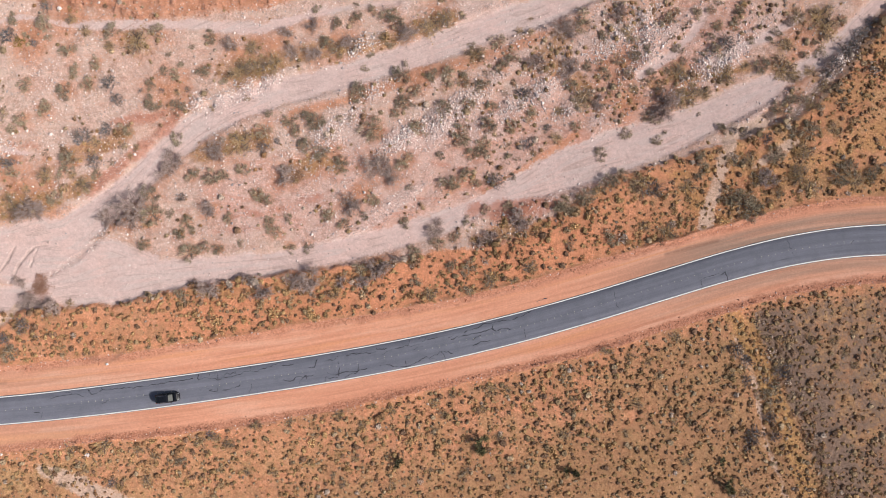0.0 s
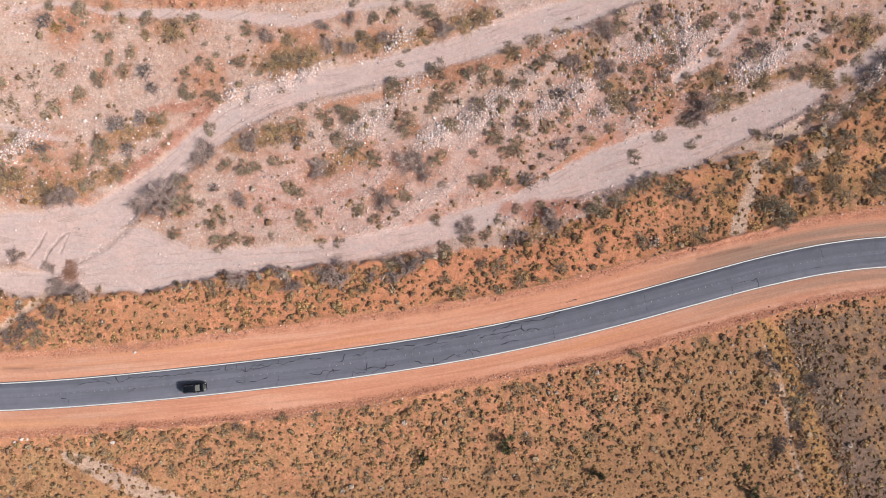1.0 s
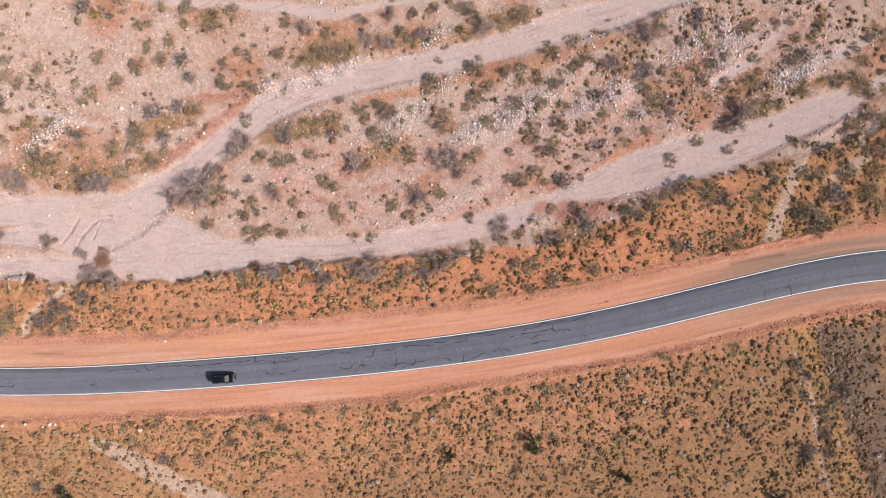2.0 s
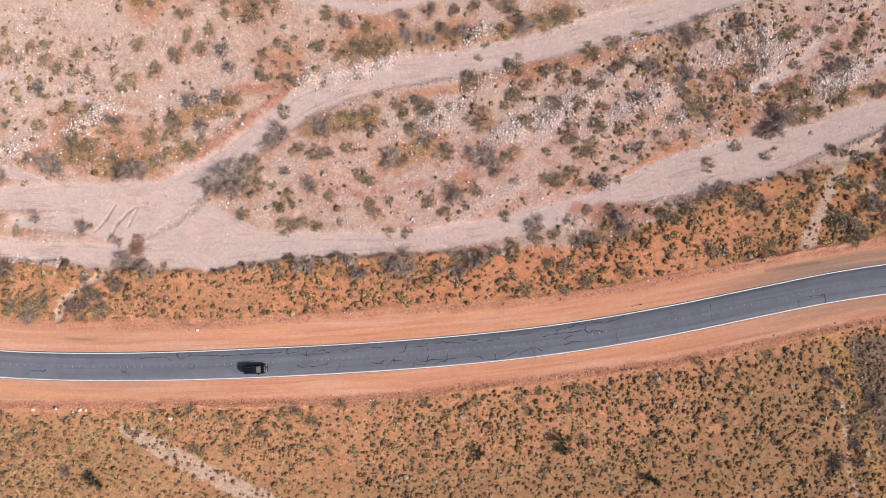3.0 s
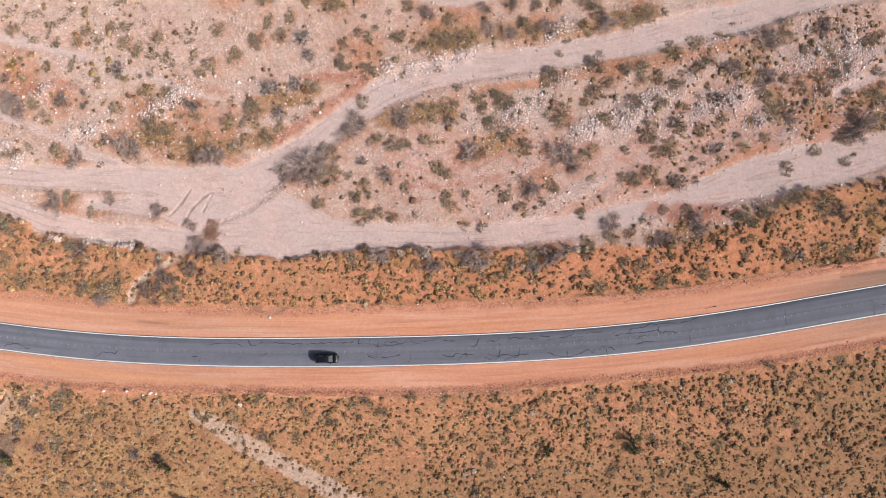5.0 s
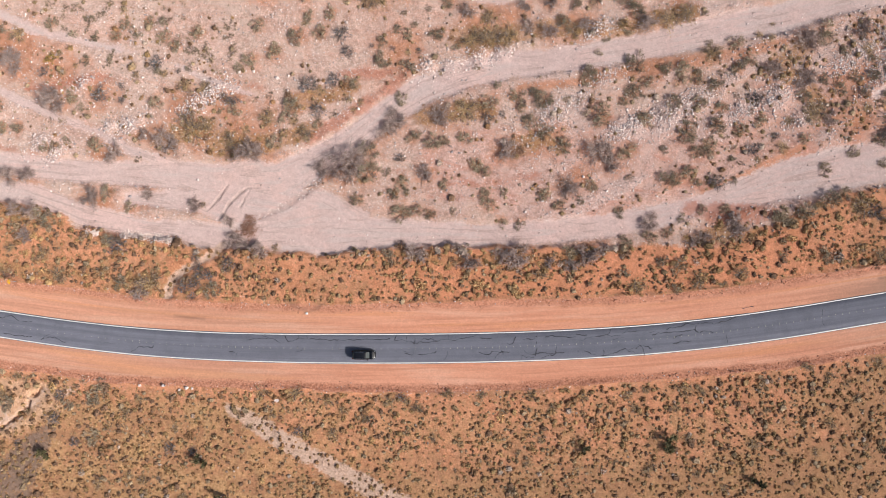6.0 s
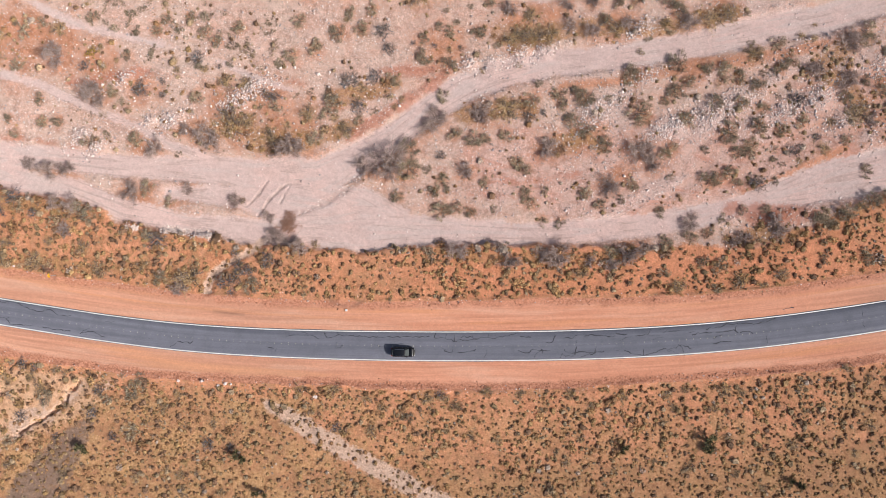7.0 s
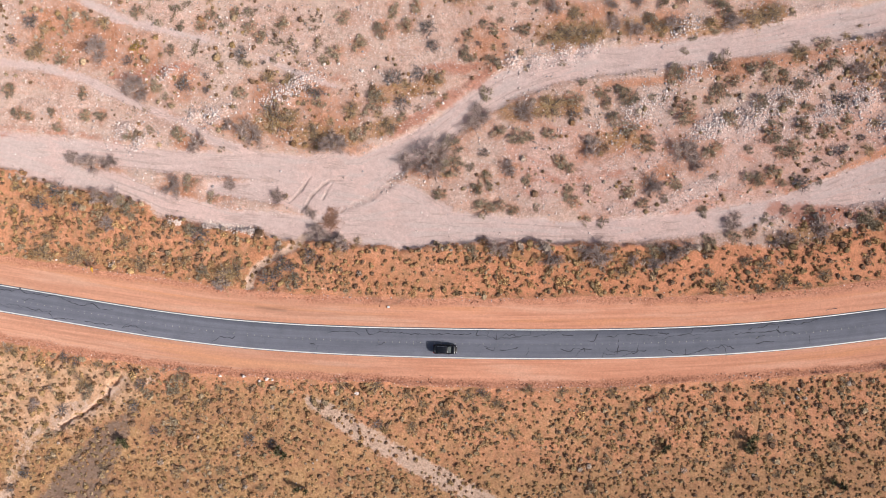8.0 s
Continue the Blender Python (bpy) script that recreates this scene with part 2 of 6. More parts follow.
def plain_material(name, dark_c, light_c, scale=4.0, rough=0.8, relief=0.0, per_object=0.0):
    g = Graph(name, rough)
    col = g.mix(g.step(g.noise(g.local(), scale, 4, 0.65), 0.3, 0.7), dark_c, light_c)
    if per_object:
        r = g.t.nodes.new("ShaderNodeObjectInfo").outputs["Random"]
        col = g.mix(1.0, col, g.mix(r, (1 - per_object,) * 3, (1 + per_object,) * 3), "MULTIPLY")
    if relief:
        g.bump(g.noise(g.local(), scale * 3, 4, 0.7), 0.6, relief)
    return g.colour(col)


def leaf_material(name, a, b, c, spread=0.25):
    """Foliage: each leaf differs a little, and each plant."""
    g = Graph(name, 0.75)
    isle = g.t.nodes.new("ShaderNodeNewGeometry").outputs["Random Per Island"]
    col = g.mix(g.step(isle, 0.1, 0.9), a, b)
    col = g.mix(g.step(g.math("FRACT", g.math("MULTIPLY", isle, 7.31)), 0.75, 0.95), col, c)
    r = g.t.nodes.new("ShaderNodeObjectInfo").outputs["Random"]
    col = g.mix(1.0, col, g.mix(r, (1 - spread, 1 - spread, 1 - spread), (1 + spread, 1 + spread * 0.9, 1 + spread * 0.7)), "MULTIPLY")
    return g.colour(col)


def scrub_material():
    """Small scrub: the plant's own tint with variation from leaf to leaf."""
    g = Graph("small_scrub_leaves", 0.8)
    tint = g.attribute("tint").outputs["Color"]
    isle = g.t.nodes.new("ShaderNodeNewGeometry").outputs["Random Per Island"]
    return g.colour(g.mix(1.0, tint, g.mix(isle, (0.60, 0.60, 0.60), (1.45, 1.42, 1.38)), "MULTIPLY"))


def stone_material():
    g = Graph("pale_stone", 0.9)
    isle = g.t.nodes.new("ShaderNodeNewGeometry").outputs["Random Per Island"]
    col = g.mix(g.step(isle, 0.0, 0.9), (0.44, 0.330, 0.295), (0.86, 0.745, 0.700))
    col = g.mix(g.step(g.math("FRACT", g.math("MULTIPLY", isle, 5.7)), 0.80, 0.88), col, (0.42, 0.365, 0.360))
    col = g.mix(0.4, col, g.mix(g.noise(g.coords(), 6.0, 4), (0.6, 0.6, 0.6), (1.4, 1.4, 1.4)), "MULTIPLY")
    return g.colour(col)


MAT_GROUND = ground_material()
MAT_ASPHALT = asphalt_material()
MAT_LINE = plain_material("white_road_paint", (0.74, 0.74, 0.72), (0.88, 0.88, 0.86), 1.5, 0.6)
MAT_STUD = plain_material("pale_marker_ceramic", (0.42, 0.40, 0.33), (0.60, 0.57, 0.48), 8, 0.5)
MAT_SEAL = plain_material("crack_sealant", (0.046, 0.047, 0.058), (0.078, 0.079, 0.093), 3, 0.5)
MAT_STONE = stone_material()
MAT_SCRUB = scrub_material()
MAT_TWIG_GREY = leaf_material("grey_bare_twigs", (0.36, 0.268, 0.240), (0.55, 0.440, 0.405), (0.27, 0.175, 0.140), 0.2)
MAT_LEAF_GREEN = leaf_material("grey_green_leaves", (0.26, 0.205, 0.140), (0.43, 0.355, 0.255), (0.55, 0.47, 0.36))
MAT_LEAF_TUFT = leaf_material("pale_tuft_blades", (0.28, 0.205, 0.140), (0.44, 0.335, 0.240), (0.54, 0.44, 0.34))
MAT_LEAF_OLIVE = leaf_material("olive_dry_leaves", (0.39, 0.260, 0.135), (0.51, 0.360, 0.205), (0.55, 0.42, 0.28))
MAT_LEAF_BLUE = leaf_material("blue_grey_leaves", (0.125, 0.122, 0.130), (0.24, 0.236, 0.255), (0.38, 0.375, 0.40))
MAT_LEAF_YELLOW = leaf_material("yellow_green_leaves", (0.24, 0.17, 0.03), (0.38, 0.28, 0.05), (0.30, 0.18, 0.04))
MAT_LEAF_BROWN = leaf_material("dead_brown_twigs", (0.32, 0.155, 0.105), (0.50, 0.285, 0.205), (0.56, 0.36, 0.26))
MAT_BLADE = leaf_material("yucca_blades", (0.07, 0.066, 0.035), (0.15, 0.137, 0.068), (0.26, 0.22, 0.11))
MAT_STEM = plain_material("woody_stem", (0.17, 0.125, 0.10), (0.30, 0.225, 0.185), 6, 0.9)


# ---- shared forms ----
def part(name, bm, material, parent=None, label=""):
    """Links a bmesh as one mesh object under a thing or a part."""
    me = bpy.data.meshes.new(name)
    bm.to_mesh(me)
    bm.free()
    me.materials.append(material)
    ob = new(name, me)
    ob.parent = parent
    return tagged(ob, label) if label else ob


def mesh_from(name, verts, faces, material):
    """A mesh from arrays; all faces have the same number of corners."""
    verts, faces = np.asarray(verts, np.float32), np.asarray(faces, np.int32)
    me = bpy.data.meshes.new(name)
    me.vertices.add(len(verts))
    me.vertices.foreach_set("co", verts.ravel())
    k = faces.shape[1]
    me.loops.add(faces.size)
    me.loops.foreach_set("vertex_index", faces.ravel())
    me.polygons.add(len(faces))
    me.polygons.foreach_set("loop_start", np.arange(0, faces.size, k, dtype=np.int32))
    me.update(calc_edges=True)
    me.materials.append(material)
    return me


def paint(me, name, rgba):
    a = me.color_attributes.new(name, "FLOAT_COLOR", "POINT")
    a.data.foreach_set("color", np.asarray(rgba, np.float32).ravel())


def smooth(me):
    me.polygons.foreach_set("use_smooth", np.ones(len(me.polygons), bool))


def box_bm(sx, sy, sz, cx=0, cy=0, cz=0, bevel=0.0, turn=None):
    bm = bmesh.new()
    bmesh.ops.create_cube(bm, size=1, matrix=Matrix.Translation((cx, cy, cz)) @ (turn or Matrix()) @ Matrix.Diagonal((sx, sy, sz, 1)))
    if bevel:
        bmesh.ops.bevel(bm, geom=bm.edges[:], offset=bevel, segments=2, affect="EDGES", profile=0.6)
    return bm


def ease(v, lo, hi):
    k = np.clip((v - lo) / (hi - lo), 0, 1)
    return k * k * (3 - 2 * k)


LATTICE = np.random.RandomState(7).rand(256, 256)


def value_noise(x, y):
    xi, yi = np.floor(x).astype(int), np.floor(y).astype(int)
    fx, fy = x - xi, y - yi
    fx, fy = fx * fx * (3 - 2 * fx), fy * fy * (3 - 2 * fy)
    a, b = LATTICE[xi % 256, yi % 256], LATTICE[(xi + 1) % 256, yi % 256]
    c, d = LATTICE[xi % 256, (yi + 1) % 256], LATTICE[(xi + 1) % 256, (yi + 1) % 256]
    return (a * (1 - fx) + b * fx) * (1 - fy) + (c * (1 - fx) + d * fx) * fy


def fractal(x, y, scale, octaves=4):
    total, amp, norm = 0.0, 1.0, 0.0
    for k in range(octaves):
        total = total + amp * value_noise(x / scale * 2**k + 17.3 * k, y / scale * 2**k + 9.1 * k)
        norm += amp
        amp *= 0.5
    return total / norm


# ---- the plan ----
ROAD = [(-1500, -60), (-400, -33), (-220, -31.0), (-180, -30.9), (-160, -30.95), (-150, -31.0), (-135, -31.2), (-120, -31.3), (-105, -30.9), (-90, -29.82),
        (-75, -28.23), (-60, -26.33), (-45, -24.24), (-30, -21.94), (-15, -19.34), (0, -16.31), (15, -12.71), (30, -8.52),
        (45, -3.94), (60, 0.48), (72, 3.34), (84, 5.09), (94, 5.6), (110, 5.5), (160, 4.0), (400, 0.0), (1500, 0.0)]
LINES_APART = [(-150, 5.35), (-120, 5.45), (-90, 5.65), (-60, 5.95), (0, 5.95), (50, 5.9), (75, 6.1), (95, 6.3)]
VERGE_NORTH = [(-154, 8.8), (-129, 9.3), (-115, 9.6), (-90, 9.2), (-60, 9.2), (-31, 9.8), (-5, 9.2), (30, 9.1), (60, 8.4), (91, 9.2)]
VERGE_SOUTH = [(-151, 8.9), (-115, 9.1), (-90, 8.4), (-70, 8.6), (-50, 9.1), (-30, 9.0), (-11, 8.4), (10, 8.6), (24, 9.1), (60, 9.1), (91, 8.8)]
BANK = [(-300, 4), (-190, -1.5), (-157.1, -4.1), (-149.6, -4.8), (-142.1, -6.1), (-132.3, -5.8), (-126.1, -6.7), (-120.8, -9), (-113.4, -9.6), (-105, -9.3),
        (-95.2, -9.9), (-86.8, -9.1), (-78.5, -8.7), (-70.2, -8.1), (-64.2, -6.3), (-54.7, -4.6), (-42.9, -3), (-31, -1.2), (-20.3, 0.2),
        (-10.8, 1.4), (-3.7, 2.9), (6.9, 3.5), (12.9, 5.5), (18.8, 8.5), (24.7, 11.5), (30.7, 15), (36.6, 18.6), (48.5, 22.7), (58, 25.7),
        (66.3, 28.4), (74.7, 31.7), (80.7, 38.2), (85.5, 43.6), (92.6, 53.2), (130, 95), (300, 200)]
# channels: x, y, half width
CHANNEL_UPPER = [(120, 88, 4), (29.9, 59.2, 3.3), (20.3, 54.3, 3.3), (10.7, 51.3, 3.3), (1, 47.7, 3.1), (-11, 43.5, 2.9), (-23, 40.1, 2.9), (-35, 37.2, 3.1),
                 (-44.7, 33.8, 3.1), (-53, 29.6, 3.3), (-59, 24.8, 3.3), (-63.2, 20.6, 3.1), (-67.3, 16.4, 3.1), (-73.3, 11.6, 3.5),
                 (-80.5, 6.2, 4.4), (-90, 4.4, 4.2), (-101, 5.0, 3.2), (-116, 3.6, 2.6)]
CHANNEL_LOWER = [(125, 95, 3), (92.2, 56.6, 1.7), (84.9, 49.3, 1.9), (77.6, 43.3, 1.7), (71.6, 39.7, 2.1), (65.6, 36.7, 3.3), (57.2, 32.5, 3.5), (47.6, 28.3, 4.2),
                 (36.9, 24.7, 4.7), (24.9, 20.5, 4.5), (15.4, 16.3, 3.3), (7, 12.7, 2.1), (-1.4, 9.1, 2.8), (-10.9, 6.2, 2.6), (-22.8, 3.2, 2.6),
                 (-34.8, 0.8, 2.6), (-46.7, -0.4, 2.9), (-58.7, -2.2, 3.8), (-70.6, -4, 4.5), (-80.2, -5.4, 3.6), (-91, -6.6, 2.8), (-104, -6.8, 2.2)]
CHANNEL_WEST = [(-260, 8, 4), (-165.8, 0.2, 3.1), (-158.2, -1.1, 3.1), (-145.5, -2.9, 2.8), (-133.1, -3.4, 2.4), (-120.3, -6.4, 2.6), (-108, -7, 2.1),
                (-95.8, -7.2, 2.4), (-83.6, -7.5, 2.8)]
CHANNEL_NORTHWEST = [(-230, 20, 1.5), (-168.7, 17.9, 1.2), (-161.4, 18.5, 1.2), (-151.5, 18.9, 1.2), (-142.7, 17.8, 1.2), (-136.2, 15.7, 1.3), (-129.7, 13.6, 1.1),
                     (-120.8, 11.8, 0.9), (-112.9, 8.7, 1.2), (-102.8, 6.6, 1.7)]
CHANNEL_MIDDLE = [(-166.2, 2.6, 1.2), (-151.1, 1.2, 3.5), (-139, 2.4, 2.6), (-121.9, 3.1, 2.6), (-107.4, 4.7, 2.6), (-95.3, 5.3, 2.9), (-86, 7.9, 2.9)]
CHANNEL_NORTH = [(-100.6, 50.8, 0.6), (-90.9, 53.4, 0.6), (-78.8, 51.2, 0.9), (-71.5, 51.5, 1.1), (-59.4, 51.5, 1.2), (-47.2, 51.1, 1.4),
                 (-38.8, 50.6, 1.4), (-30.3, 53.3, 0.9), (-20.7, 55.1, 0.8), (-11, 56.3, 0.9)]
CONFLUENCE = [(-112, -1.5, 1.2), (-97, 0.5, 3.0), (-88, 0.6, 6), (-79, 0.8, 5), (-71, 2.4, 3.5), (-62, 1.2, 1.5)]
CHANNEL_FAN = [(-150, 36, 0.8), (-144.8, 34.3, 1.1), (-138.2, 31.8, 1.2), (-130.7, 30.8, 1.1), (-123.3, 30.1, 0.9), (-114.6, 29.5, 0.6)]
CHANNEL_FAN_EAST = [(-106, 28.2, 0.4), (-103.4, 27.2, 0.7), (-98.3, 25.6, 0.8), (-93.4, 24.7, 0.8), (-87.2, 23.6, 0.4)]
RUNNEL_A = [(40.9, 40.5, 1.1), (46.8, 44.4, 1.1), (51.3, 48.2, 1.1), (54.8, 53.9, 1.1)]
RUNNEL_B = [(55.0, 41.9, 1.2), (61.3, 45.7, 1.2), (67.7, 48.7, 1.2), (74.5, 52.6, 1.2)]
CHANNELS = [(CHANNEL_UPPER, 0.35), (CHANNEL_LOWER, 0.35), (CHANNEL_WEST, 0.35), (CHANNEL_NORTHWEST, 0.15), (CHANNEL_MIDDLE, 0.28), (CHANNEL_NORTH, 0.15), (CONFLUENCE, 0.30), (CHANNEL_FAN, 0.1), (CHANNEL_FAN_EAST, 0.1), (RUNNEL_A, 0.12), (RUNNEL_B, 0.12)]
SAND_TRACK = [(-85.2, -41.7, 0.5), (-82.0, -43.1, 1.5), (-75, -46.1, 1.9), (-67, -49.4, 1.8), (-60, -52, 1.8), (-53.5, -54.3, 1.8),
              (-46, -56.8, 1.9), (-33.4, -61.6, 2), (0, -78, 2)]
SIDE_ARROYO = [(-160, -110, 1.0), (-143.8, -70, 1.0), (-142.8, -64.7, 1.2), (-141.8, -60, 1.8), (-139, -56.5, 2.3), (-135, -53.6, 2.3), (-131.3, -51, 2.1),
               (-127.5, -48, 1.6), (-123.5, -44, 1.0)]
GULLY = [(-124.8, -43.4, 0.5), (-125.8, -45.5, 0.75), (-126.9, -48, 0.75), (-128.7, -50.2, 0.65), (-130.9, -52, 0.6), (-133.2, -53.8, 0.5), (-135.7, -56.1, 0.35), (-138.4, -58, 0.25)]
SIDE_PATCH = [(-119.5, -44.5, 0.6), (-117.4, -42.3, 1.0), (-115.4, -40.9, 0.8)]
BREACH = [(-90.6, -8.4, 0.9), (-91.6, -9.8, 0.9), (-93.6, -11.7, 0.8), (-95.9, -13.4, 0.8), (-98.9, -15.6, 0.9), (-100.3, -18.3, 1.0), (-100.7, -21.2, 1.1)]
FOOT_PATH = [(60.4, 29, 1.5), (59.4, 26, 1.5), (58.0, 22.1, 1.4), (56.4, 17.3, 1.3), (54.9, 12.6, 1.4), (53.7, 8.7, 1.8)]
PATH_BRANCH = [(72.6, 25.9, 1.2), (68.5, 23.3, 1.3), (64.3, 20.9, 0.8)]
GRAVEL_POCKET = [(61.5, 27.8, 1.5), (65.1, 29.6, 1.6), (68, 31.4, 1.2)]
EAST_ARROYO = [(59.6, -14.2, 0.6), (61.8, -19.7, 0.8), (63.4, -22.1, 0.9), (63.7, -25.6, 0.8), (64.6, -29.1, 0.8), (66, -37, 0.7), (70, -48, 0.8)]
# dark streaks; along the south edge they paint the shade of an eroded crack
DARK_STREAKS = [[(45.6, 2.5, 0.15), (50.7, 3.9, 0.3), (56.4, 5.3, 0.2)], [(-98.3, -24.7, 0.1), (-95.4, -24.6, 0.2), (-92.1, -24.3, 0.1)],
          [(-74.4, -19.1, 0.2), (-72.8, -19.5, 0.2), (-70.4, -19.9, 0.05), (-68.8, -18.9, 0.2), (-67.6, -17.8, 0.1)], [(-45.9, -33.5, 0.08), (-41.3, -33.1, 0.12), (-35.6, -32.4, 0.12)],
          [(-23.7, -30.3, 0.1), (-20, -29.8, 0.12), (-17.3, -29.4, 0.08)]]
# bands of orange earth and reddish silt across the wash
ORANGE_BANDS = [[(-33, 32.6, 0.6), (-20.4, 35.2, 0.9), (-12.1, 38.4, 0.9), (-4.9, 41.1, 1.4), (4.6, 43.2, 1.5), (13.0, 45.8, 1.2), (20.1, 48.8, 1.0)],
                [(8.1, 15.4, 0.8), (15.3, 19.5, 1.0), (20.0, 22.8, 1.0), (24.8, 26.0, 0.9), (27.2, 28.0, 0.7)], [(-155.2, 30.3, 1.5), (-147.5, 28.0, 2.2), (-138.1, 29.5, 1.5)],
                [(-72.1, 8.6, 0.8), (-66.7, 7.9, 0.8), (-62.0, 8.7, 0.6)], [(-85.5, 4.4, 0.5), (-82.2, 5.6, 0.9), (-79.8, 6.7, 0.5)]]
SILT_BANDS = [[(-47.5, 9.7, 0.4), (-40.6, 11.1, 0.8), (-32.2, 12.5, 0.9), (-25.1, 15.6, 0.7)], [(-58.4, 6.0, 0.5), (-50.0, 7.3, 0.8), (-40.5, 7.9, 0.8), (-31.0, 8.5, 0.6)],
              [(-63.2, 10.3, 0.4), (-54.9, 11.8, 0.7), (-48.9, 14.5, 0.4)], [(10.5, 12.6, 0.8), (16.4, 13.2, 1.2), (21.7, 14.6, 0.7)], [(-79.7, -1.6, 0.4), (-76.7, -1.0, 0.5)],
              [(-158.3, 3.8, 1.4), (-151.3, 5.6, 1.2), (-141.4, 5.8, 0.9), (-131.6, 5.5, 0.6)], [(-100.9, 27.6, 0.4), (-94.5, 26.0, 0.6), (-86.5, 25.6, 0.6)],
              [(-140.0, 19.7, 0.6), (-129.2, 20.9, 1.0), (-119.9, 23.9, 0.9)]]
GOLD_STRIP = [(58.5, -8.5, 1.6), (61.5, -13.5, 2.6), (64.6, -20.9, 2.6), (67.0, -25.6, 2.2), (69.2, -30.8, 2.0), (71.1, -37.2, 2.0), (75, -50, 2)]
GOLD_NORTH = [(44.5, 23.5, 1.4), (50, 17.5, 2.4), (52.5, 11.5, 2.2), (60, 20, 1.6), (69, 19, 3.2), (80, 23, 3.0), (92, 28, 3.0)]
RED_BANK_A = [(-60, 32.2, 0.8), (-63.6, 31.3, 1.0), (-67.2, 31.1, 1.0), (-70.8, 30.6, 0.7)]
RED_BANK_B = [(-56.8, 32.6, 0.7), (-59.4, 29.8, 1.2), (-63.0, 26.4, 1.4), (-67.0, 22.9, 1.4), (-71.3, 19.2, 1.1), (-75.5, 15.6, 0.6)]
RED_BANK_C = [(-119.9, 23.6, 1.0), (-124.6, 22.4, 0.9), (-129.2, 20.5, 0.7), (-136.4, 19.1, 0.6)]
RED_BANK_D = [(5, 12, 1.2), (12, 11.5, 2.2), (18, 12.2, 2.2), (22, 13.2, 1.2)]
CLIFF = [(-95, 58, 1), (-79.4, 55.6, 1), (-72.2, 54.6, 1), (-64.9, 53.1, 1), (-57.7, 52.9, 1), (-51.7, 54.1, 1), (-44.5, 54.6, 1), (-37.3, 55.6, 1), (-30, 58, 1)]
ORANGE_PATCHES = [(-88.8, 48.4, 4.7), (-59, 36.8, 4.7), (-88.7, 15.1, 7.1), (-93.6, 20.6, 4.7), (-37.4, 47, 4.1), (-43.4, 42.8, 4.7), (-23, 46.4, 4.1),
                  (-5.6, 40.3, 3.5), (-1.4, 53, 3.5), (35.7, 42, 5.3), (36.8, 34.8, 4.7), (-26.4, 22.3, 4.1), (-18.1, 15.7, 2.4), (16.5, 12.7, 2.9),
                  (-32.4, 20.5, 2.4), (-18.1, 38.5, 2.1), (75.1, 49.2, 4.7), (72.6, 40.7, 4.7), (48.8, 38.4, 4.7), (-66.5, 55.6, 8.3),
                  (-81, 53.2, 4.7), (-148.8, 26.6, 8.3), (-138.8, 25.6, 5.9), (-131.2, 24.2, 4.7), (-102.2, 18.7, 4.7), (-99.1, 14.9, 4.7),
                  (-118.5, 6.6, 2.4), (-120.6, 19.7, 3.5), (-108.7, -1.7, 1.7), (-117, -2.9, 2.4)]
STONE_BARS = [(-25.3, 27.7, 2.6), (37, 49.3, 2.6), (33.9, 46.3, 1.9), (41.8, 52.9, 1.4), (20.2, 37.5, 2.4), (14.2, 34.2, 1.9), (3.4, 33.7, 2.6), (-1.4, 31.9, 2.4),
              (56, 42.6, 2.8), (59.6, 43.8, 1.8), (-42.2, 38, 1.7), (-37.4, 39.2, 1.4), (-10.9, 26.5, 2.1), (-8.5, 27.7, 1.7), (-15.7, 36.7, 1.7),
              (-48.1, 35, 1.4), (-52.9, 34.4, 1.4), (-18.2, 47, 1.7), (41.7, 45, 2.4), (42.9, 49.3, 1.9), (82.2, 43.1, 1.7), (26.1, 33.6, 1.7),
              (-113.6, 14, 1.9), (-117.8, 13.4, 1.1), (-131.7, 8.3, 1.7), (-124.6, 21.5, 1.2), (-100, 20.3, 2.4), (-96.8, 23.2, 1.9), (-128.3, 6.3, 1.4)]
# strips grown over with brush: x, y, half width
BRUSH_BANDS_A = [
    [(-46.9, 41.5, 2.4), (-37.3, 43.3, 2.1), (-27.7, 45.9, 2.1), (-20.5, 46.3, 1.9), (-12.1, 47.5, 1.4), (-6.2, 50.5, 1.9), (1.0, 52.9, 1.7)],
    [(-52.7, 23.5, 1.9), (-44.3, 26.2, 2.1), (-38.4, 26.4, 1.7)],
    [(-94.5, 12.7, 3.1), (-87.3, 12.7, 2.8), (-81.3, 15.1, 1.9), (-75.4, 18.1, 1.7)],
    [(-80.3, 23.5, 1.9), (-74.3, 25.1, 1.9), (-67.1, 28.3, 1.2)],
    [(42.7, 38.3, 0.9), (49.9, 39.5, 1.2), (58.2, 40.7, 1.2), (65.3, 42.1, 0.7)],
    [(70.1, 42.5, 1.3), (76.0, 41.2, 1.0), (80.1, 37.6, 1.0), (77.1, 33.4, 1.0)],
    [(24.9, 49.2, 1.9), (20.1, 43.2, 1.9), (26.1, 41.3, 1.9), (29.6, 36.5, 1.7)],
    [(-22.8, 20.4, 1.2), (-26.4, 22.8, 1.7), (-32.3, 19.8, 2.4)]]
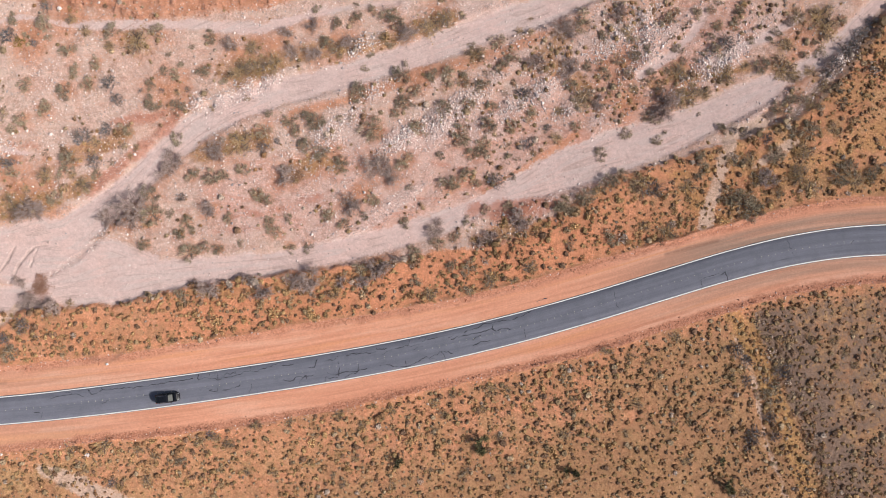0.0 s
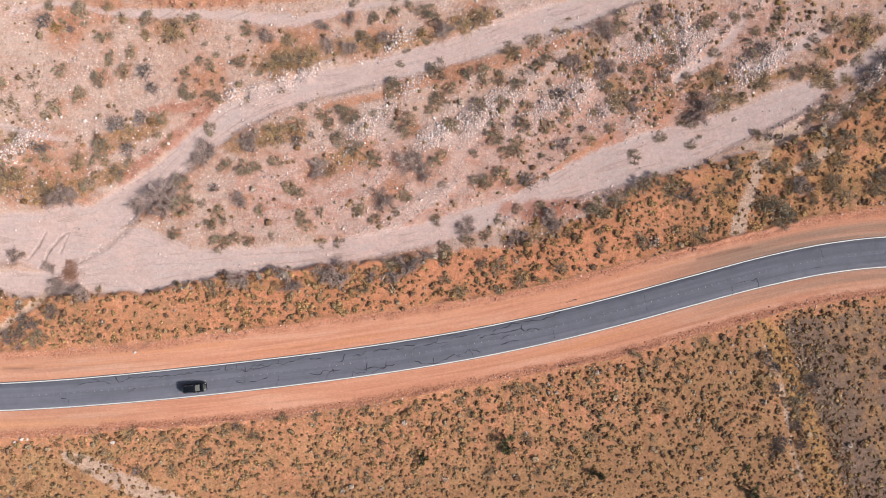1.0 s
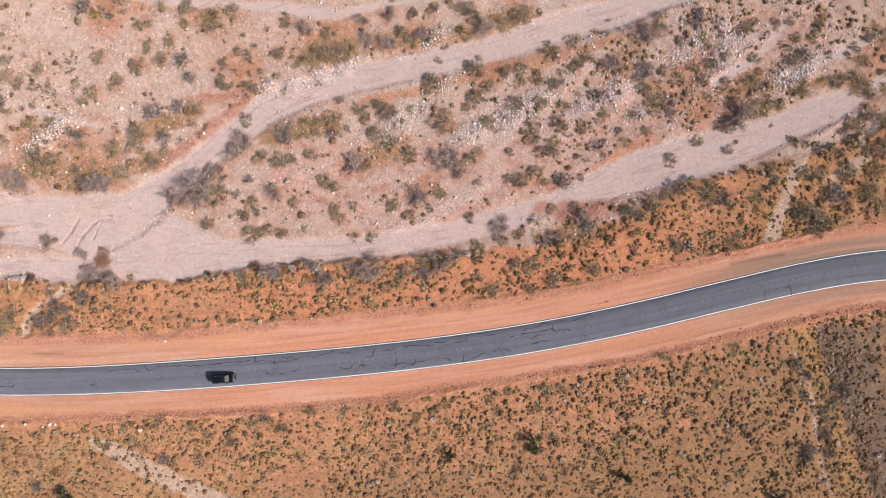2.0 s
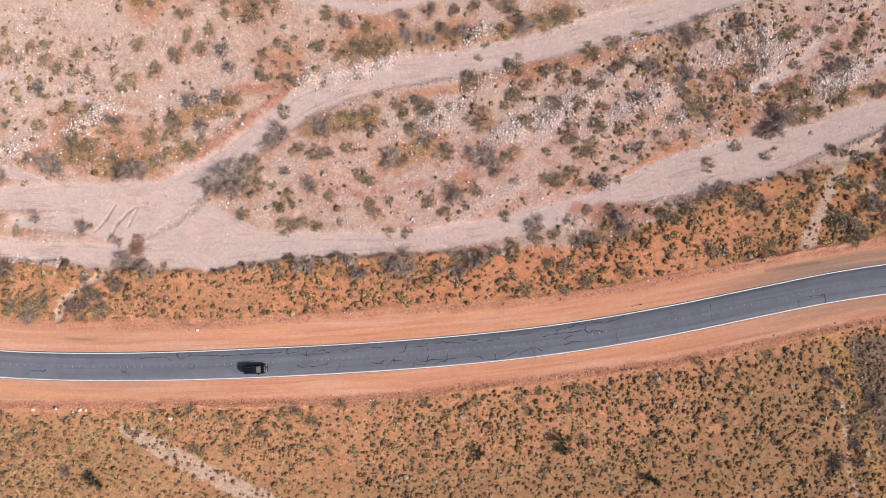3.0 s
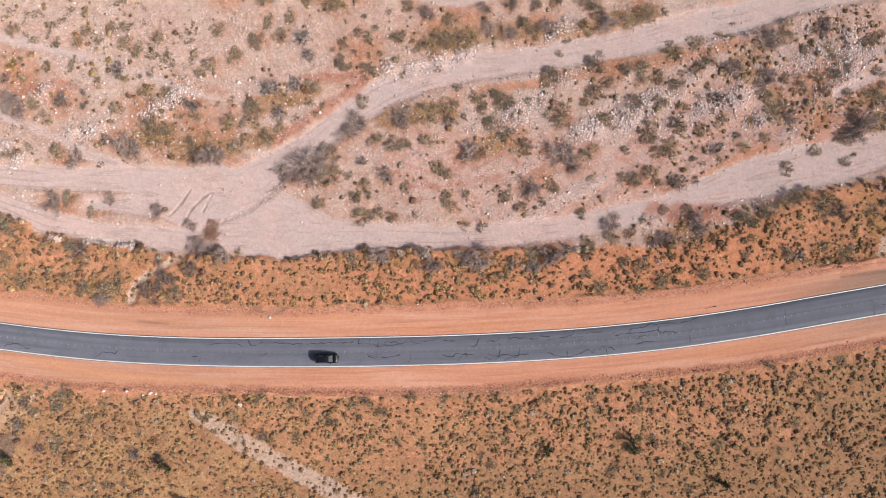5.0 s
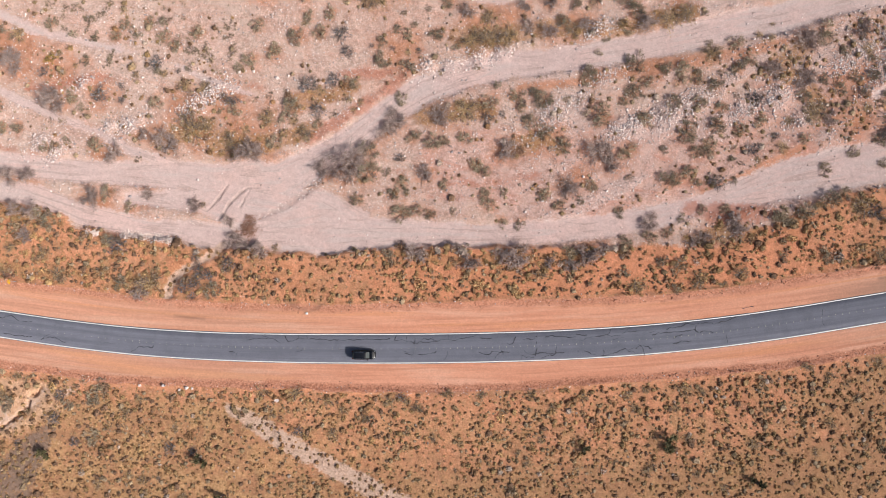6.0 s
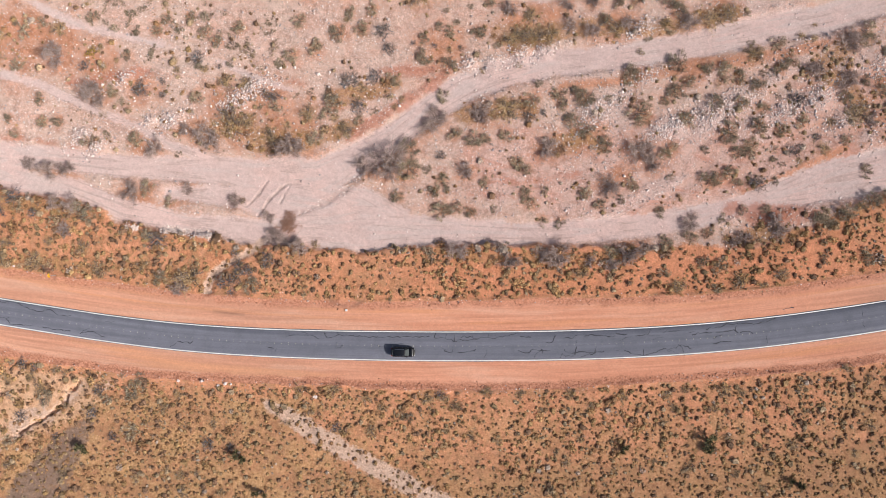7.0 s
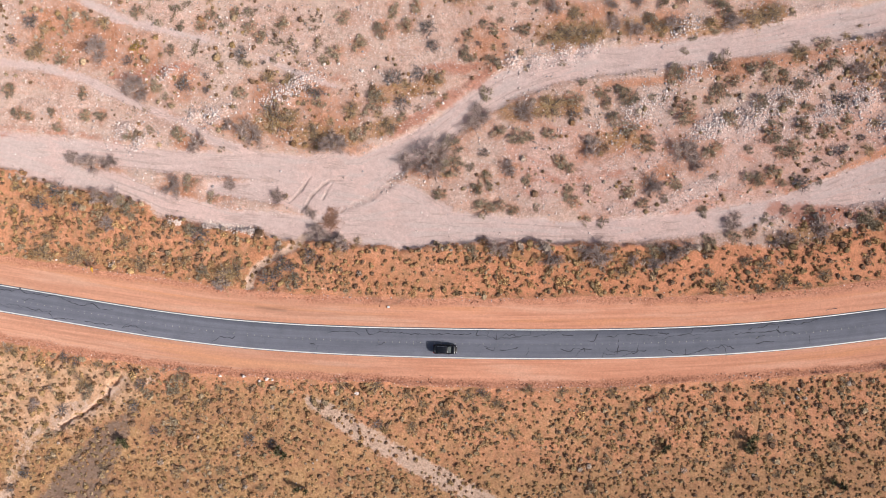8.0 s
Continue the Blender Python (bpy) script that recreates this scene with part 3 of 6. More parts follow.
BRUSH_BANDS_B = [
    [(-53.6, -5.0, 0.9), (-50.0, -5.7, 1.2), (-39.3, -5.3, 1.4), (-29.8, -3.4, 1.7), (-21.5, -2.4, 1.2), (-14.4, -0.5, 1.7), (-10.8, 0.7, 0.9)],
    [(6.9, 4.9, 1.2), (14.6, 8.3, 2.4), (20.0, 8.7, 1.2)],
    [(24.7, 12.0, 1.2), (30.7, 14.8, 1.1), (36.6, 18.3, 1.1)],
    [(60.2, 14.4, 1.7), (65.5, 12.6, 1.9), (70.9, 16.2, 1.7), (78.0, 17.7, 1.7), (86.2, 18.9, 1.7), (91.9, 20.1, 1.7)],
    [(-105.8, 11.5, 2.4), (-100.3, 15.1, 2.4), (-96.9, 16.4, 1.7)],
    [(-149.0, -8.9, 1.9), (-143.0, -8.0, 1.9), (-137.0, -7.4, 1.4), (-130.7, -8.4, 1.7), (-132.6, -11.6, 1.2)],
    [(-111.9, -19.1, 1.2), (-107.0, -19.3, 2.4), (-103.4, -19.0, 1.2)],
    [(-149.3, -21.7, 1.2), (-138.6, -19.7, 1.4), (-124.6, -19.4, 1.2), (-114.6, -17.3, 0.9)]]

# shrubs: x, y, radius
GREY_THORN_A = [
    (-142.5, 0.7, 1.9), (-141.6, -51.8, 1.3), (-140.2, 24.3, 2.7), (-138, -0.2, 3.1), (-135.4, -6.5, 2.1), (-134.3, 0.8, 2.4),
    (-132.3, -12, 1.7), (-131.4, -6.5, 2.1), (-130.5, 17.2, 2.9), (-120.1, -2.3, 2.8), (-116.4, 7.6, 2.4), (-110.6, 12.4, 1.7),
    (-108.1, 0.2, 1.7), (-106.7, 12.3, 2.9), (-106.4, -20.9, 1.9), (-104.5, 10.8, 2.6), (-97.6, -0.7, 1.8), (-90.2, -3.4, 1.6),
    (-88.1, 11.4, 3.3), (-85.7, 12.1, 1.8), (-88.3, -7.4, 2.5), (-84.8, -8.0, 2.4), (-82.6, -9.0, 2.2), (-71.8, 10.2, 2.4), (-66.4, 11.9, 4.7), (-60, 19.7, 2.4),
    (-58.2, 22.1, 2.6), (-53.2, -3.4, 1.2), (-50.5, 11.8, 2.1), (-49.8, -5.1, 2.6), (-48.6, 24.4, 3.2), (-45.7, 46.9, 2)]
GREY_THORN_B = [
    (-41.6, -2.8, 1.4), (-38.7, -5.1, 2.4), (-34.2, 49.4, 1.7), (-33.8, 19.1, 2.9), (-33, 45.5, 1.8), (-32.3, -2.7, 2.4),
    (-28.9, -2.7, 3.1), (-28.8, 51.3, 1.8), (-28.1, 44.7, 2.6), (-22.4, -3.3, 1.4), (-21, 47.3, 1.9), (-20.2, 13.2, 2.6),
    (-17.7, -3.3, 1.7), (-14.7, -0.4, 3.1), (-14.3, 21, 3.3), (-12, 19.1, 2.6), (-10.7, 1.4, 1.4), (-8.5, 48.9, 2.6),
    (-2.5, 7.9, 2.1), (6.3, 4.9, 1.7), (9.3, 6.1, 2.1), (15.2, 9.3, 2.8), (18.8, 42.9, 2.1), (24.7, 49.9, 3.3),
    (25.9, 41.7, 2.4), (31.8, 34.5, 2.1), (36.7, 53.6, 2.4), (45.5, 33.5, 3.9), (67.9, 31.6, 1.4), (72.2, 51.9, 1.4), (66.7, 18.4, 2.6)]
GREEN_BRUSH_A = [
    (-157.8, 12.8, 1.2), (-155.2, 8.3, 1.3), (-153.1, 8, 1.2), (-149.7, 29.9, 0.8), (-148.1, 9.4, 1.1), (-148, 20.9, 1.4),
    (-147.4, 28.3, 1.4), (-146.4, 6.6, 1.1), (-144.1, 30.7, 1.2), (-142.1, 14.5, 1.2), (-140.8, 9.8, 1.2), (-137.8, 10.3, 1.2),
    (-137.1, -57.5, 1.2), (-133.6, 33.4, 1.1), (-130.8, -47.5, 1.4), (-130.6, 7.1, 1.2), (-128.8, -7.9, 2.1), (-128.4, 31.8, 0.9),
    (-126.8, 18.3, 1.4), (-126.6, 8.9, 0.9), (-125.3, 35.3, 0.9), (-125.1, 26.4, 1.1), (-124.8, 16.5, 0.8), (-123.6, 31.9, 0.9),
    (-120.4, 9.2, 1.5), (-119.9, 27.6, 0.8), (-119.4, 32.5, 1.1), (-117.9, -46.1, 1.2), (-117.9, 35.1, 1.2), (-116.4, -1.1, 1.7)]
GREEN_BRUSH_B = [
    (-114.6, 33.2, 0.9), (-114.5, -10.5, 1.4), (-112.7, -44.7, 1.2), (-112.7, 36.5, 1.1), (-112.3, -42.8, 1.8), (-112.1, -51.7, 1.7),
    (-111.3, -3.3, 1.1), (-110.7, -19.4, 1.4), (-109.7, 36.9, 0.9), (-109.2, 26.1, 0.9), (-109, 33.9, 1.2), (-108.7, 19.4, 1.5),
    (-106.5, 31.9, 1.2), (-102.8, 27.6, 0.9), (-102.2, 35.5, 1.2), (-92.9, 29.1, 0.9), (-92.6, 52.8, 1.3), (-92, 19.9, 1.2),
    (-91.1, -18.2, 1.7), (-90.3, 31, 1.5), (-89.8, 38.7, 1.5), (-89.7, 49.2, 0.8), (-85.8, 51.9, 1.9), (-85.5, 33.4, 1.7),
    (-84.8, 48.6, 0.9), (-82.8, 14.4, 1.7), (-81.3, 19.9, 1.1), (-81, 37, 1.7), (-80.6, 46, 1.5), (-79.8, 22.4, 2.1)]
GREEN_BRUSH_C = [
    (-79.1, 41.8, 1.4), (-76.4, 38.7, 1.4), (-74.7, 42.9, 1.3), (-74.1, 19.3, 1.1), (-71.3, 49.8, 1.8), (-68.3, 29, 1.5),
    (-64, 4.7, 1.2), (-62.9, 34.8, 1.3), (-62.9, 38.4, 1.2), (-62.8, 15.4, 1.9), (-62.3, 10.8, 2.1), (-61.8, 49.8, 1.7),
    (-61.7, 33.6, 1.1), (-60, 41.5, 0.9), (-59.2, 45, 0.7), (-58.4, 11.1, 0.9), (-57.8, 40.6, 1.2), (-57.3, 27, 1.4),
    (-57.2, 33.6, 1.5), (-56.5, 6.7, 1.2), (-56.5, 42.7, 0.7), (-55.3, -6.3, 1.4), (-54.9, -40.6, 1.2), (-54.8, 9.1, 1.3),
    (-54.3, 2.9, 2), (-54.2, 46.6, 0.6), (-53.7, 19.2, 1.4), (-53.6, 7.6, 0.9), (-51.8, 41.4, 1.4), (-51.1, 4, 1.3)]
GREEN_BRUSH_D = [
    (-50.4, 48.6, 1.5), (-49.4, 18.8, 1.7), (-48.2, 3.7, 1.2), (-47.4, 39.1, 0.8), (-47.2, 19.2, 1.1), (-46.2, 10.3, 1.1),
    (-43.5, 4.9, 0.8), (-43, 20.4, 1.4), (-39.9, 15, 1.3), (-38.8, 28.7, 1.7), (-38.2, 14.2, 1.3), (-37.8, 32.4, 0.9),
    (-37.5, 9.1, 1.3), (-36.3, 7.3, 1.4), (-34.1, 30.6, 1.1), (-33.4, 10.3, 0.8), (-33.1, 3.7, 1.1), (-32.3, 28.8, 1.2),
    (-29.9, 25.7, 1.7), (-29.3, 31.7, 1.4), (-29.2, 4.1, 1.2), (-27.7, 54.7, 0.9), (-27.5, 30.5, 1.7), (-26.5, 24.2, 1.7),
    (-25.2, 47.3, 1.7), (-25.1, 10.9, 1.3), (-23.5, 51.4, 1.1), (-22.8, 31.2, 0.9), (-22.1, 21.6, 1.4), (-21.7, 8.8, 1.2)]
GREEN_BRUSH_E = [
    (-19.4, 55.6, 0.7), (-19.3, 52.8, 1.2), (-18.6, 36.8, 1.9), (-18.3, -0.4, 1.4), (-17.5, 42, 0.7), (-17.4, 10.5, 0.9),
    (-16.3, 45, 0.8), (-16.1, 29.2, 2.6), (-15.7, 54.3, 1.1), (-15.6, 13.8, 1.4), (-12.1, 46.8, 0.9), (-12.1, 53.3, 1.7),
    (-10.9, 32.6, 1.2), (-10.9, 51.7, 1.7), (-9.2, 40.9, 2.4), (-9.1, 22.1, 1.9), (-9.1, 34.9, 1.7), (-9, 9.1, 1.3),
    (-7.9, 16.6, 0.8), (-7.3, 3.7, 0.9), (-6.7, 2.6, 1.2), (-6.7, 37.3, 1.3), (-6.6, -3.3, 1.1), (-6.1, 29.3, 1.4),
    (-3.1, 40.4, 1.5), (-1.9, 4.7, 1.4), (-1.4, 23.4, 0.9), (-0.8, 33.5, 1.4), (-0.2, 38.5, 1.4), (0.4, 17.3, 2.1)]
GREEN_BRUSH_F = [
    (0.4, 40.7, 1.4), (1, 0.2, 1.4), (1.6, 6.3, 1.2), (2.8, 27.4, 1.9), (3.4, 39.5, 1.4), (3.4, 52.6, 0.8),
    (4, 9.7, 0.9), (4, 19.2, 1.3), (4.5, -5.1, 1.2), (4.5, -0.4, 1.7), (4.6, 34.1, 1.3), (5.2, 23.7, 1.4),
    (5.2, 47, 0.8), (6, 17.4, 1.2), (7.5, 25.3, 1.7), (7.6, 38.3, 1.4), (8.1, 12, 1.1), (8.7, 29.6, 1.7),
    (9.3, 33.5, 1.3), (10.6, 47.9, 1.4), (11.7, 42.4, 1.4), (12.9, 12.6, 1.1), (12.9, 23.3, 0.9), (12.9, 25.8, 0.7),
    (13.5, 29.3, 1.3), (13.7, 18.9, 0.8), (14.1, 44.3, 1.3), (17.6, 31.7, 1.4), (23.2, 12.6, 1.1), (24.6, 12, 1.7)]
GREEN_BRUSH_G = [
    (25.6, 4.3, 1.1), (26, 38.2, 1.4), (26.2, 11.3, 1.1), (27.2, 29.3, 1.1), (28.4, 51.9, 2.1), (28.8, 14.4, 1.7),
    (29.6, 42.4, 1.2), (31.8, 16.2, 1.2), (32.4, 23.6, 1.4), (33.1, 40.6, 1.4), (33.2, 48.4, 1.3), (33.8, 6, 1.4),
    (34.1, 17.7, 1.7), (35, 38.1, 0.7), (36.1, 43.6, 1.4), (36.5, 18.9, 1.4), (37.8, 28, 1.3), (38.5, 40.6, 1.1),
    (39.2, 47.9, 1.1), (39.5, 44.2, 1.2), (42.2, 46.1, 0.8), (43.1, 31.3, 1.7), (43.2, 40.6, 1.2), (44.3, 26.5, 1.1),
    (45, 37.6, 1.2), (45.8, 28.1, 0.6), (46.3, 41.3, 0.7), (46.3, 52, 1.4), (48.1, 53.6, 1.2), (48.7, 46, 1.1)]
GREEN_BRUSH_H = [
    (49.9, 43.3, 0.8), (52.3, 43.3, 0.7), (52.7, 19, 1.2), (52.8, 23.1, 0.9), (52.9, 53.2, 1.2), (53.1, 32.1, 0.5),
    (53.2, 21.3, 1.4), (55.6, 48.5, 0.8), (55.9, 54.4, 1.1), (56.9, 45.3, 1.4), (57, 50.8, 1.1), (57.9, 28.9, 1.2),
    (59.4, 14.8, 2.1), (60.6, 50.8, 1.1), (60.9, 21.9, 1.1), (61.2, 12.7, 3.1), (61.7, 53.1, 1.4), (63.9, 11.6, 2.4),
    (64.1, 47.8, 1.1), (64.8, 18.3, 1.8), (65.4, -26.5, 1.3), (66.3, 42.3, 1.7), (67.1, -28.8, 1.2), (67.7, -25.3, 1.4),
    (68.3, 23, 1.9), (68.3, 47.8, 0.8), (69.5, 49.6, 1.1), (70.3, 33.3, 1.7), (72.7, 27.8, 1.2), (73.8, 35.7, 1.9)]
GREEN_BRUSH_I = [
    (75.4, 44.5, 0.9), (76, 28.3, 1.9), (77.8, 47.2, 0.8), (78.8, 45.3, 1.3), (81.6, 18.9, 2.1), (82.2, 37.2, 1.2),
    (82.7, 34.3, 1.2), (83, 51.5, 1.4), (84, 20.6, 1.8), (88.6, 19.5, 1.9)]
TUFT_BRUSH_A = [
    (-139.3, -41.2, 0.8), (-134.3, 37.4, 1.1), (-133.5, 32.3, 0.6), (-132.4, 33.8, 0.9), (-131.2, 35, 0.7), (-131, 37, 0.9),
    (-130.9, 27.3, 0.9), (-130.8, 12.7, 0.9), (-130.5, 32.6, 0.7), (-129.1, 37.2, 1.2), (-128.7, 7.5, 1.2), (-128.4, 13, 0.9),
    (-127.4, 37.2, 0.9), (-125.9, 35.2, 0.8), (-125.6, 33.1, 0.9), (-124.1, 31.3, 1.1), (-124.1, 35.7, 0.9), (-122.4, 37.1, 1.1),
    (-121.5, 39.3, 0.9), (-120.4, 26.5, 0.9), (-119.5, 28.6, 0.8), (-119, 38.1, 0.6), (-115.9, 34.2, 1.2), (-115.3, -40.4, 0.8),
    (-111.6, -40.4, 1.2), (-111.4, 36.1, 0.7), (-111.4, 41.7, 1.2), (-111.2, 7, 0.8), (-110.5, 34, 0.7), (-110.1, 39.9, 0.7)]
TUFT_BRUSH_B = [
    (-109.6, 32.2, 0.9), (-109, -49.5, 1.1), (-108.7, 37.2, 0.8), (-106.8, -52.2, 0.9), (-106.2, 33.8, 0.9), (-106.1, -48.8, 0.9),
    (-106, 41.2, 0.7), (-105.6, 38.2, 0.7), (-103.7, 33.5, 0.8), (-103.2, 35.3, 1.3), (-102.8, 31.5, 1.1), (-102.2, 21.9, 0.7),
    (-100.9, 30.8, 0.9), (-100.7, -48.9, 0.8), (-100, 32.7, 0.9), (-98.9, 30.6, 1.5), (-98.2, 23.5, 0.8), (-98, 36.6, 0.9),
    (-96.5, 27.5, 0.9), (-95.7, 37.8, 1.4), (-95.4, 35.4, 1.2), (-95.2, 19.4, 0.9), (-94.9, -47.9, 0.9), (-94.3, 31.6, 1.2),
    (-94, 33.5, 0.7), (-92.2, 29.2, 1.1), (-88, 22.9, 0.7), (-85, 24.3, 0.8), (-82.5, 18.3, 0.8), (-81.4, 25.3, 0.8)]
TUFT_BRUSH_C = [
    (-78.6, 16.5, 0.8), (-71.1, 21.9, 0.9), (-33, 30.9, 1.1), (-31.2, 31.8, 0.9), (-30, 32.4, 0.8), (-20.4, 31.4, 0.8),
    (-4.3, 27.6, 0.6), (-2.6, 30.6, 0.7), (-0.8, 31.7, 0.9), (2.2, 29.4, 0.7), (4.6, 29.4, 0.6), (8.2, 30.5, 0.9),
    (8.2, 40.7, 0.9), (10.6, 41.3, 0.9), (11.1, 27.6, 0.7), (12.3, 36.5, 0.8), (14.1, 38.9, 0.9), (14.7, 22.4, 0.7),
    (15.3, 33.5, 0.9), (15.9, 29, 0.7), (20.7, 28.7, 0.7), (31.4, 37.1, 0.9), (32, 43.1, 0.9), (32.1, 49.1, 0.9),
    (33.3, 46.8, 0.6), (34.3, 37.1, 0.9), (35.1, 46.1, 0.6), (39.7, 37, 1.1), (41.5, 38.8, 1.1), (41.6, 47.3, 0.8)]
TUFT_BRUSH_D = [
    (41.6, 50.9, 1.1), (47.5, 48.5, 0.9), (50.5, 50.8, 1.2), (54.1, 49, 0.9), (57.1, 55.7, 0.9)]
OLIVE_BUSH_A = [
    (-153.4, 21.8, 2.1), (-152.7, -6.6, 1.2), (-152.6, 26.7, 1.4), (-152.4, -12, 1.2), (-148.1, -41.3, 1.5), (-144.7, -20.4, 2.1),
    (-144.3, -16.8, 1.4), (-141.9, -58.2, 0.9), (-140.6, -43.7, 1.1), (-140.1, 29.9, 1.9), (-139.2, -45.3, 1.1), (-137.4, -19.3, 2.6),
    (-136.2, -62.6, 1.4), (-134.9, -14.8, 1.4), (-134.6, -43.4, 1.2), (-132.2, -45.9, 1.7), (-130.3, -59.4, 0.8), (-129.7, 23.2, 0.9),
    (-129.5, -41.4, 1.2), (-128.1, -15.5, 1.7), (-127.7, -41.5, 0.9), (-127, 25, 0.7), (-124.9, -62.1, 1.3), (-123.8, -19.1, 2.1),
    (-115, 26.7, 0.8), (-114.6, -17.1, 1.7), (-113.9, 24.8, 0.9), (-109.4, -61.4, 1.4), (-108.1, 25.7, 0.9), (-105.9, -46.1, 1.1)]
OLIVE_BUSH_B = [
    (-105, -18.6, 3.5), (-103.4, -42.7, 1.2), (-103.3, -58.7, 1.1), (-103.3, 23.8, 1.7), (-100.5, 15, 3.1), (-100.2, -59.3, 1.4),
    (-99.1, -62.7, 1.2), (-99.1, 23.8, 1.4), (-97.3, 16.2, 1.9), (-97, -41.7, 0.9), (-96.8, -58.3, 0.9), (-96.1, -0.8, 0.9),
    (-92.1, 13.2, 2.1), (-91.5, -61.6, 1.1), (-89, 16.3, 1.1), (-85.1, 19.2, 2.1), (-80, 52.6, 1.3), (-79.9, 40.2, 0.8),
    (-79.5, -45.3, 1.1), (-79.5, -8.1, 1.2), (-79.4, 19.3, 1.1), (-78.3, -37.7, 1.4), (-77.6, 18.1, 1.1), (-76.9, 17.4, 1.4),
    (-76.9, 49.9, 1.4), (-75.4, -41.8, 1.1), (-74.7, 26.4, 1.4), (-72, 46.9, 1.3), (-71.2, -37.1, 1.7), (-67, 23.3, 0.9)]
OLIVE_BUSH_C = [
    (-66.1, 47.9, 3.3), (-65.8, 25, 0.8), (-64.3, -37.7, 1.3), (-63.8, 8.9, 0.9), (-62.4, -44.6, 1.5), (-60.8, -39.2, 1.2),
    (-57.3, 36.9, 0.9), (-56.1, -40.6, 1.2), (-51.4, -36.5, 1.4), (-49.7, 33.6, 0.9), (-48, -35.7, 1.2), (-46.8, -41.7, 0.9),
    (-45, -36.7, 1.4), (-44.1, 41.1, 2.8), (-43.9, 26.2, 2.9), (-42.4, 35.7, 0.8), (-41.5, -42.3, 1.1), (-41.4, 46.5, 1.7),
    (-40.6, 41.8, 2.6), (-39.8, -33, 1.4), (-36.5, 43.3, 2.1), (-35.7, -42.9, 0.9), (-32.8, -32.4, 1.2), (-27.6, -35.3, 1.1),
    (-23.6, -5.7, 1.4), (-23.5, -42.9, 0.8), (-22.8, 45.5, 1.9), (-22.3, -30.7, 1.2), (-21.1, -45.1, 1.2), (-19.4, -40, 0.9)]
OLIVE_BUSH_D = [
    (-17.7, -33, 1.1), (-13.3, 48.6, 1.2), (-11.8, -29.8, 1.4), (-11.2, -45.1, 1.1), (-3.7, -42.2, 0.9), (-3.7, -5.6, 1.9),
    (-3.7, 50.7, 2.4), (-2.5, -34.1, 1.1), (-2.5, -28.4, 1.1), (-0.8, -30.7, 1.1), (-0.2, 52.6, 2.1), (1, -26.6, 1.1),
    (3.9, -42.7, 1.2), (5.8, 44.7, 2.1), (7.4, -29.5, 1.1), (9.1, -25.4, 1.4), (9.2, -2.7, 1.9), (10.9, -35.2, 1.2),
    (12.6, -25.4, 1.1), (13.7, -42.1, 1.2), (13.9, -3.3, 1.2), (15.4, 49.7, 1.1), (17.4, -0.4, 1.7), (17.8, 49.5, 0.9),
    (17.8, 52.5, 0.6), (18.2, 23.7, 0.8), (19, -44.4, 1.1), (23, 26.9, 1.4), (23.6, 32.9, 1.1), (24.2, -34.6, 1.5)]
OLIVE_BUSH_E = [
    (24.3, -21.9, 1.3), (26, -27.5, 0.9), (27.7, 34, 1.8), (28.9, 35.7, 2.1), (32.5, -17.3, 0.9), (33.6, -17.3, 1.1),
    (37, -34.6, 1.1), (37.7, -19, 1.2), (37.9, 49.6, 1.4), (39.1, 37.6, 1.2), (39.3, -28.2, 1.4), (40.1, 17.1, 2.6),
    (41.4, 8.4, 1.4), (41.8, -19.6, 0.9), (43.5, -22.5, 1.2), (46, 7.2, 1.9), (46.9, -31.8, 0.9), (47.5, -14.9, 1.7),
    (48.9, 40.6, 2.6), (49.1, -40.3, 1.2), (49.9, 35.5, 3.3), (50.1, 16.6, 1.9), (54.3, 36.3, 1.8), (55.7, -23.7, 0.8),
    (56.9, -17.3, 0.9), (56.9, 24.3, 0.9), (58.3, 40.6, 2.6), (57.9, -30, 1.1), (58.6, -22.5, 0.9), (61.6, -46.6, 1.3)]
OLIVE_BUSH_F = [
    (62.8, 42.4, 1.2), (63.1, 21.9, 1.7), (69.5, 15.4, 1.4), (69.7, 28.9, 1.4), (70.6, 41.5, 2.9), (71.6, 46.5, 1.7),
    (73.2, 40.4, 2.1), (73.3, 18.8, 2.6), (74, 52.4, 2.1), (74.6, 24.1, 2.4), (75, -14.4, 0.9), (75.7, 16.5, 2.1),
    (76.7, 33.6, 1.7), (76.9, 41.1, 1.4), (78.6, 52.8, 2.6), (79.7, 37.5, 1.8), (80, -23.1, 0.8), (80.1, -15.5, 1.1),
    (80.2, 49.8, 2.8), (81.2, 28.3, 1.9), (82.4, -17.8, 1.1), (84.2, -13.8, 0.9), (84.6, -20.7, 1.1), (85, 17.7, 2.1)]
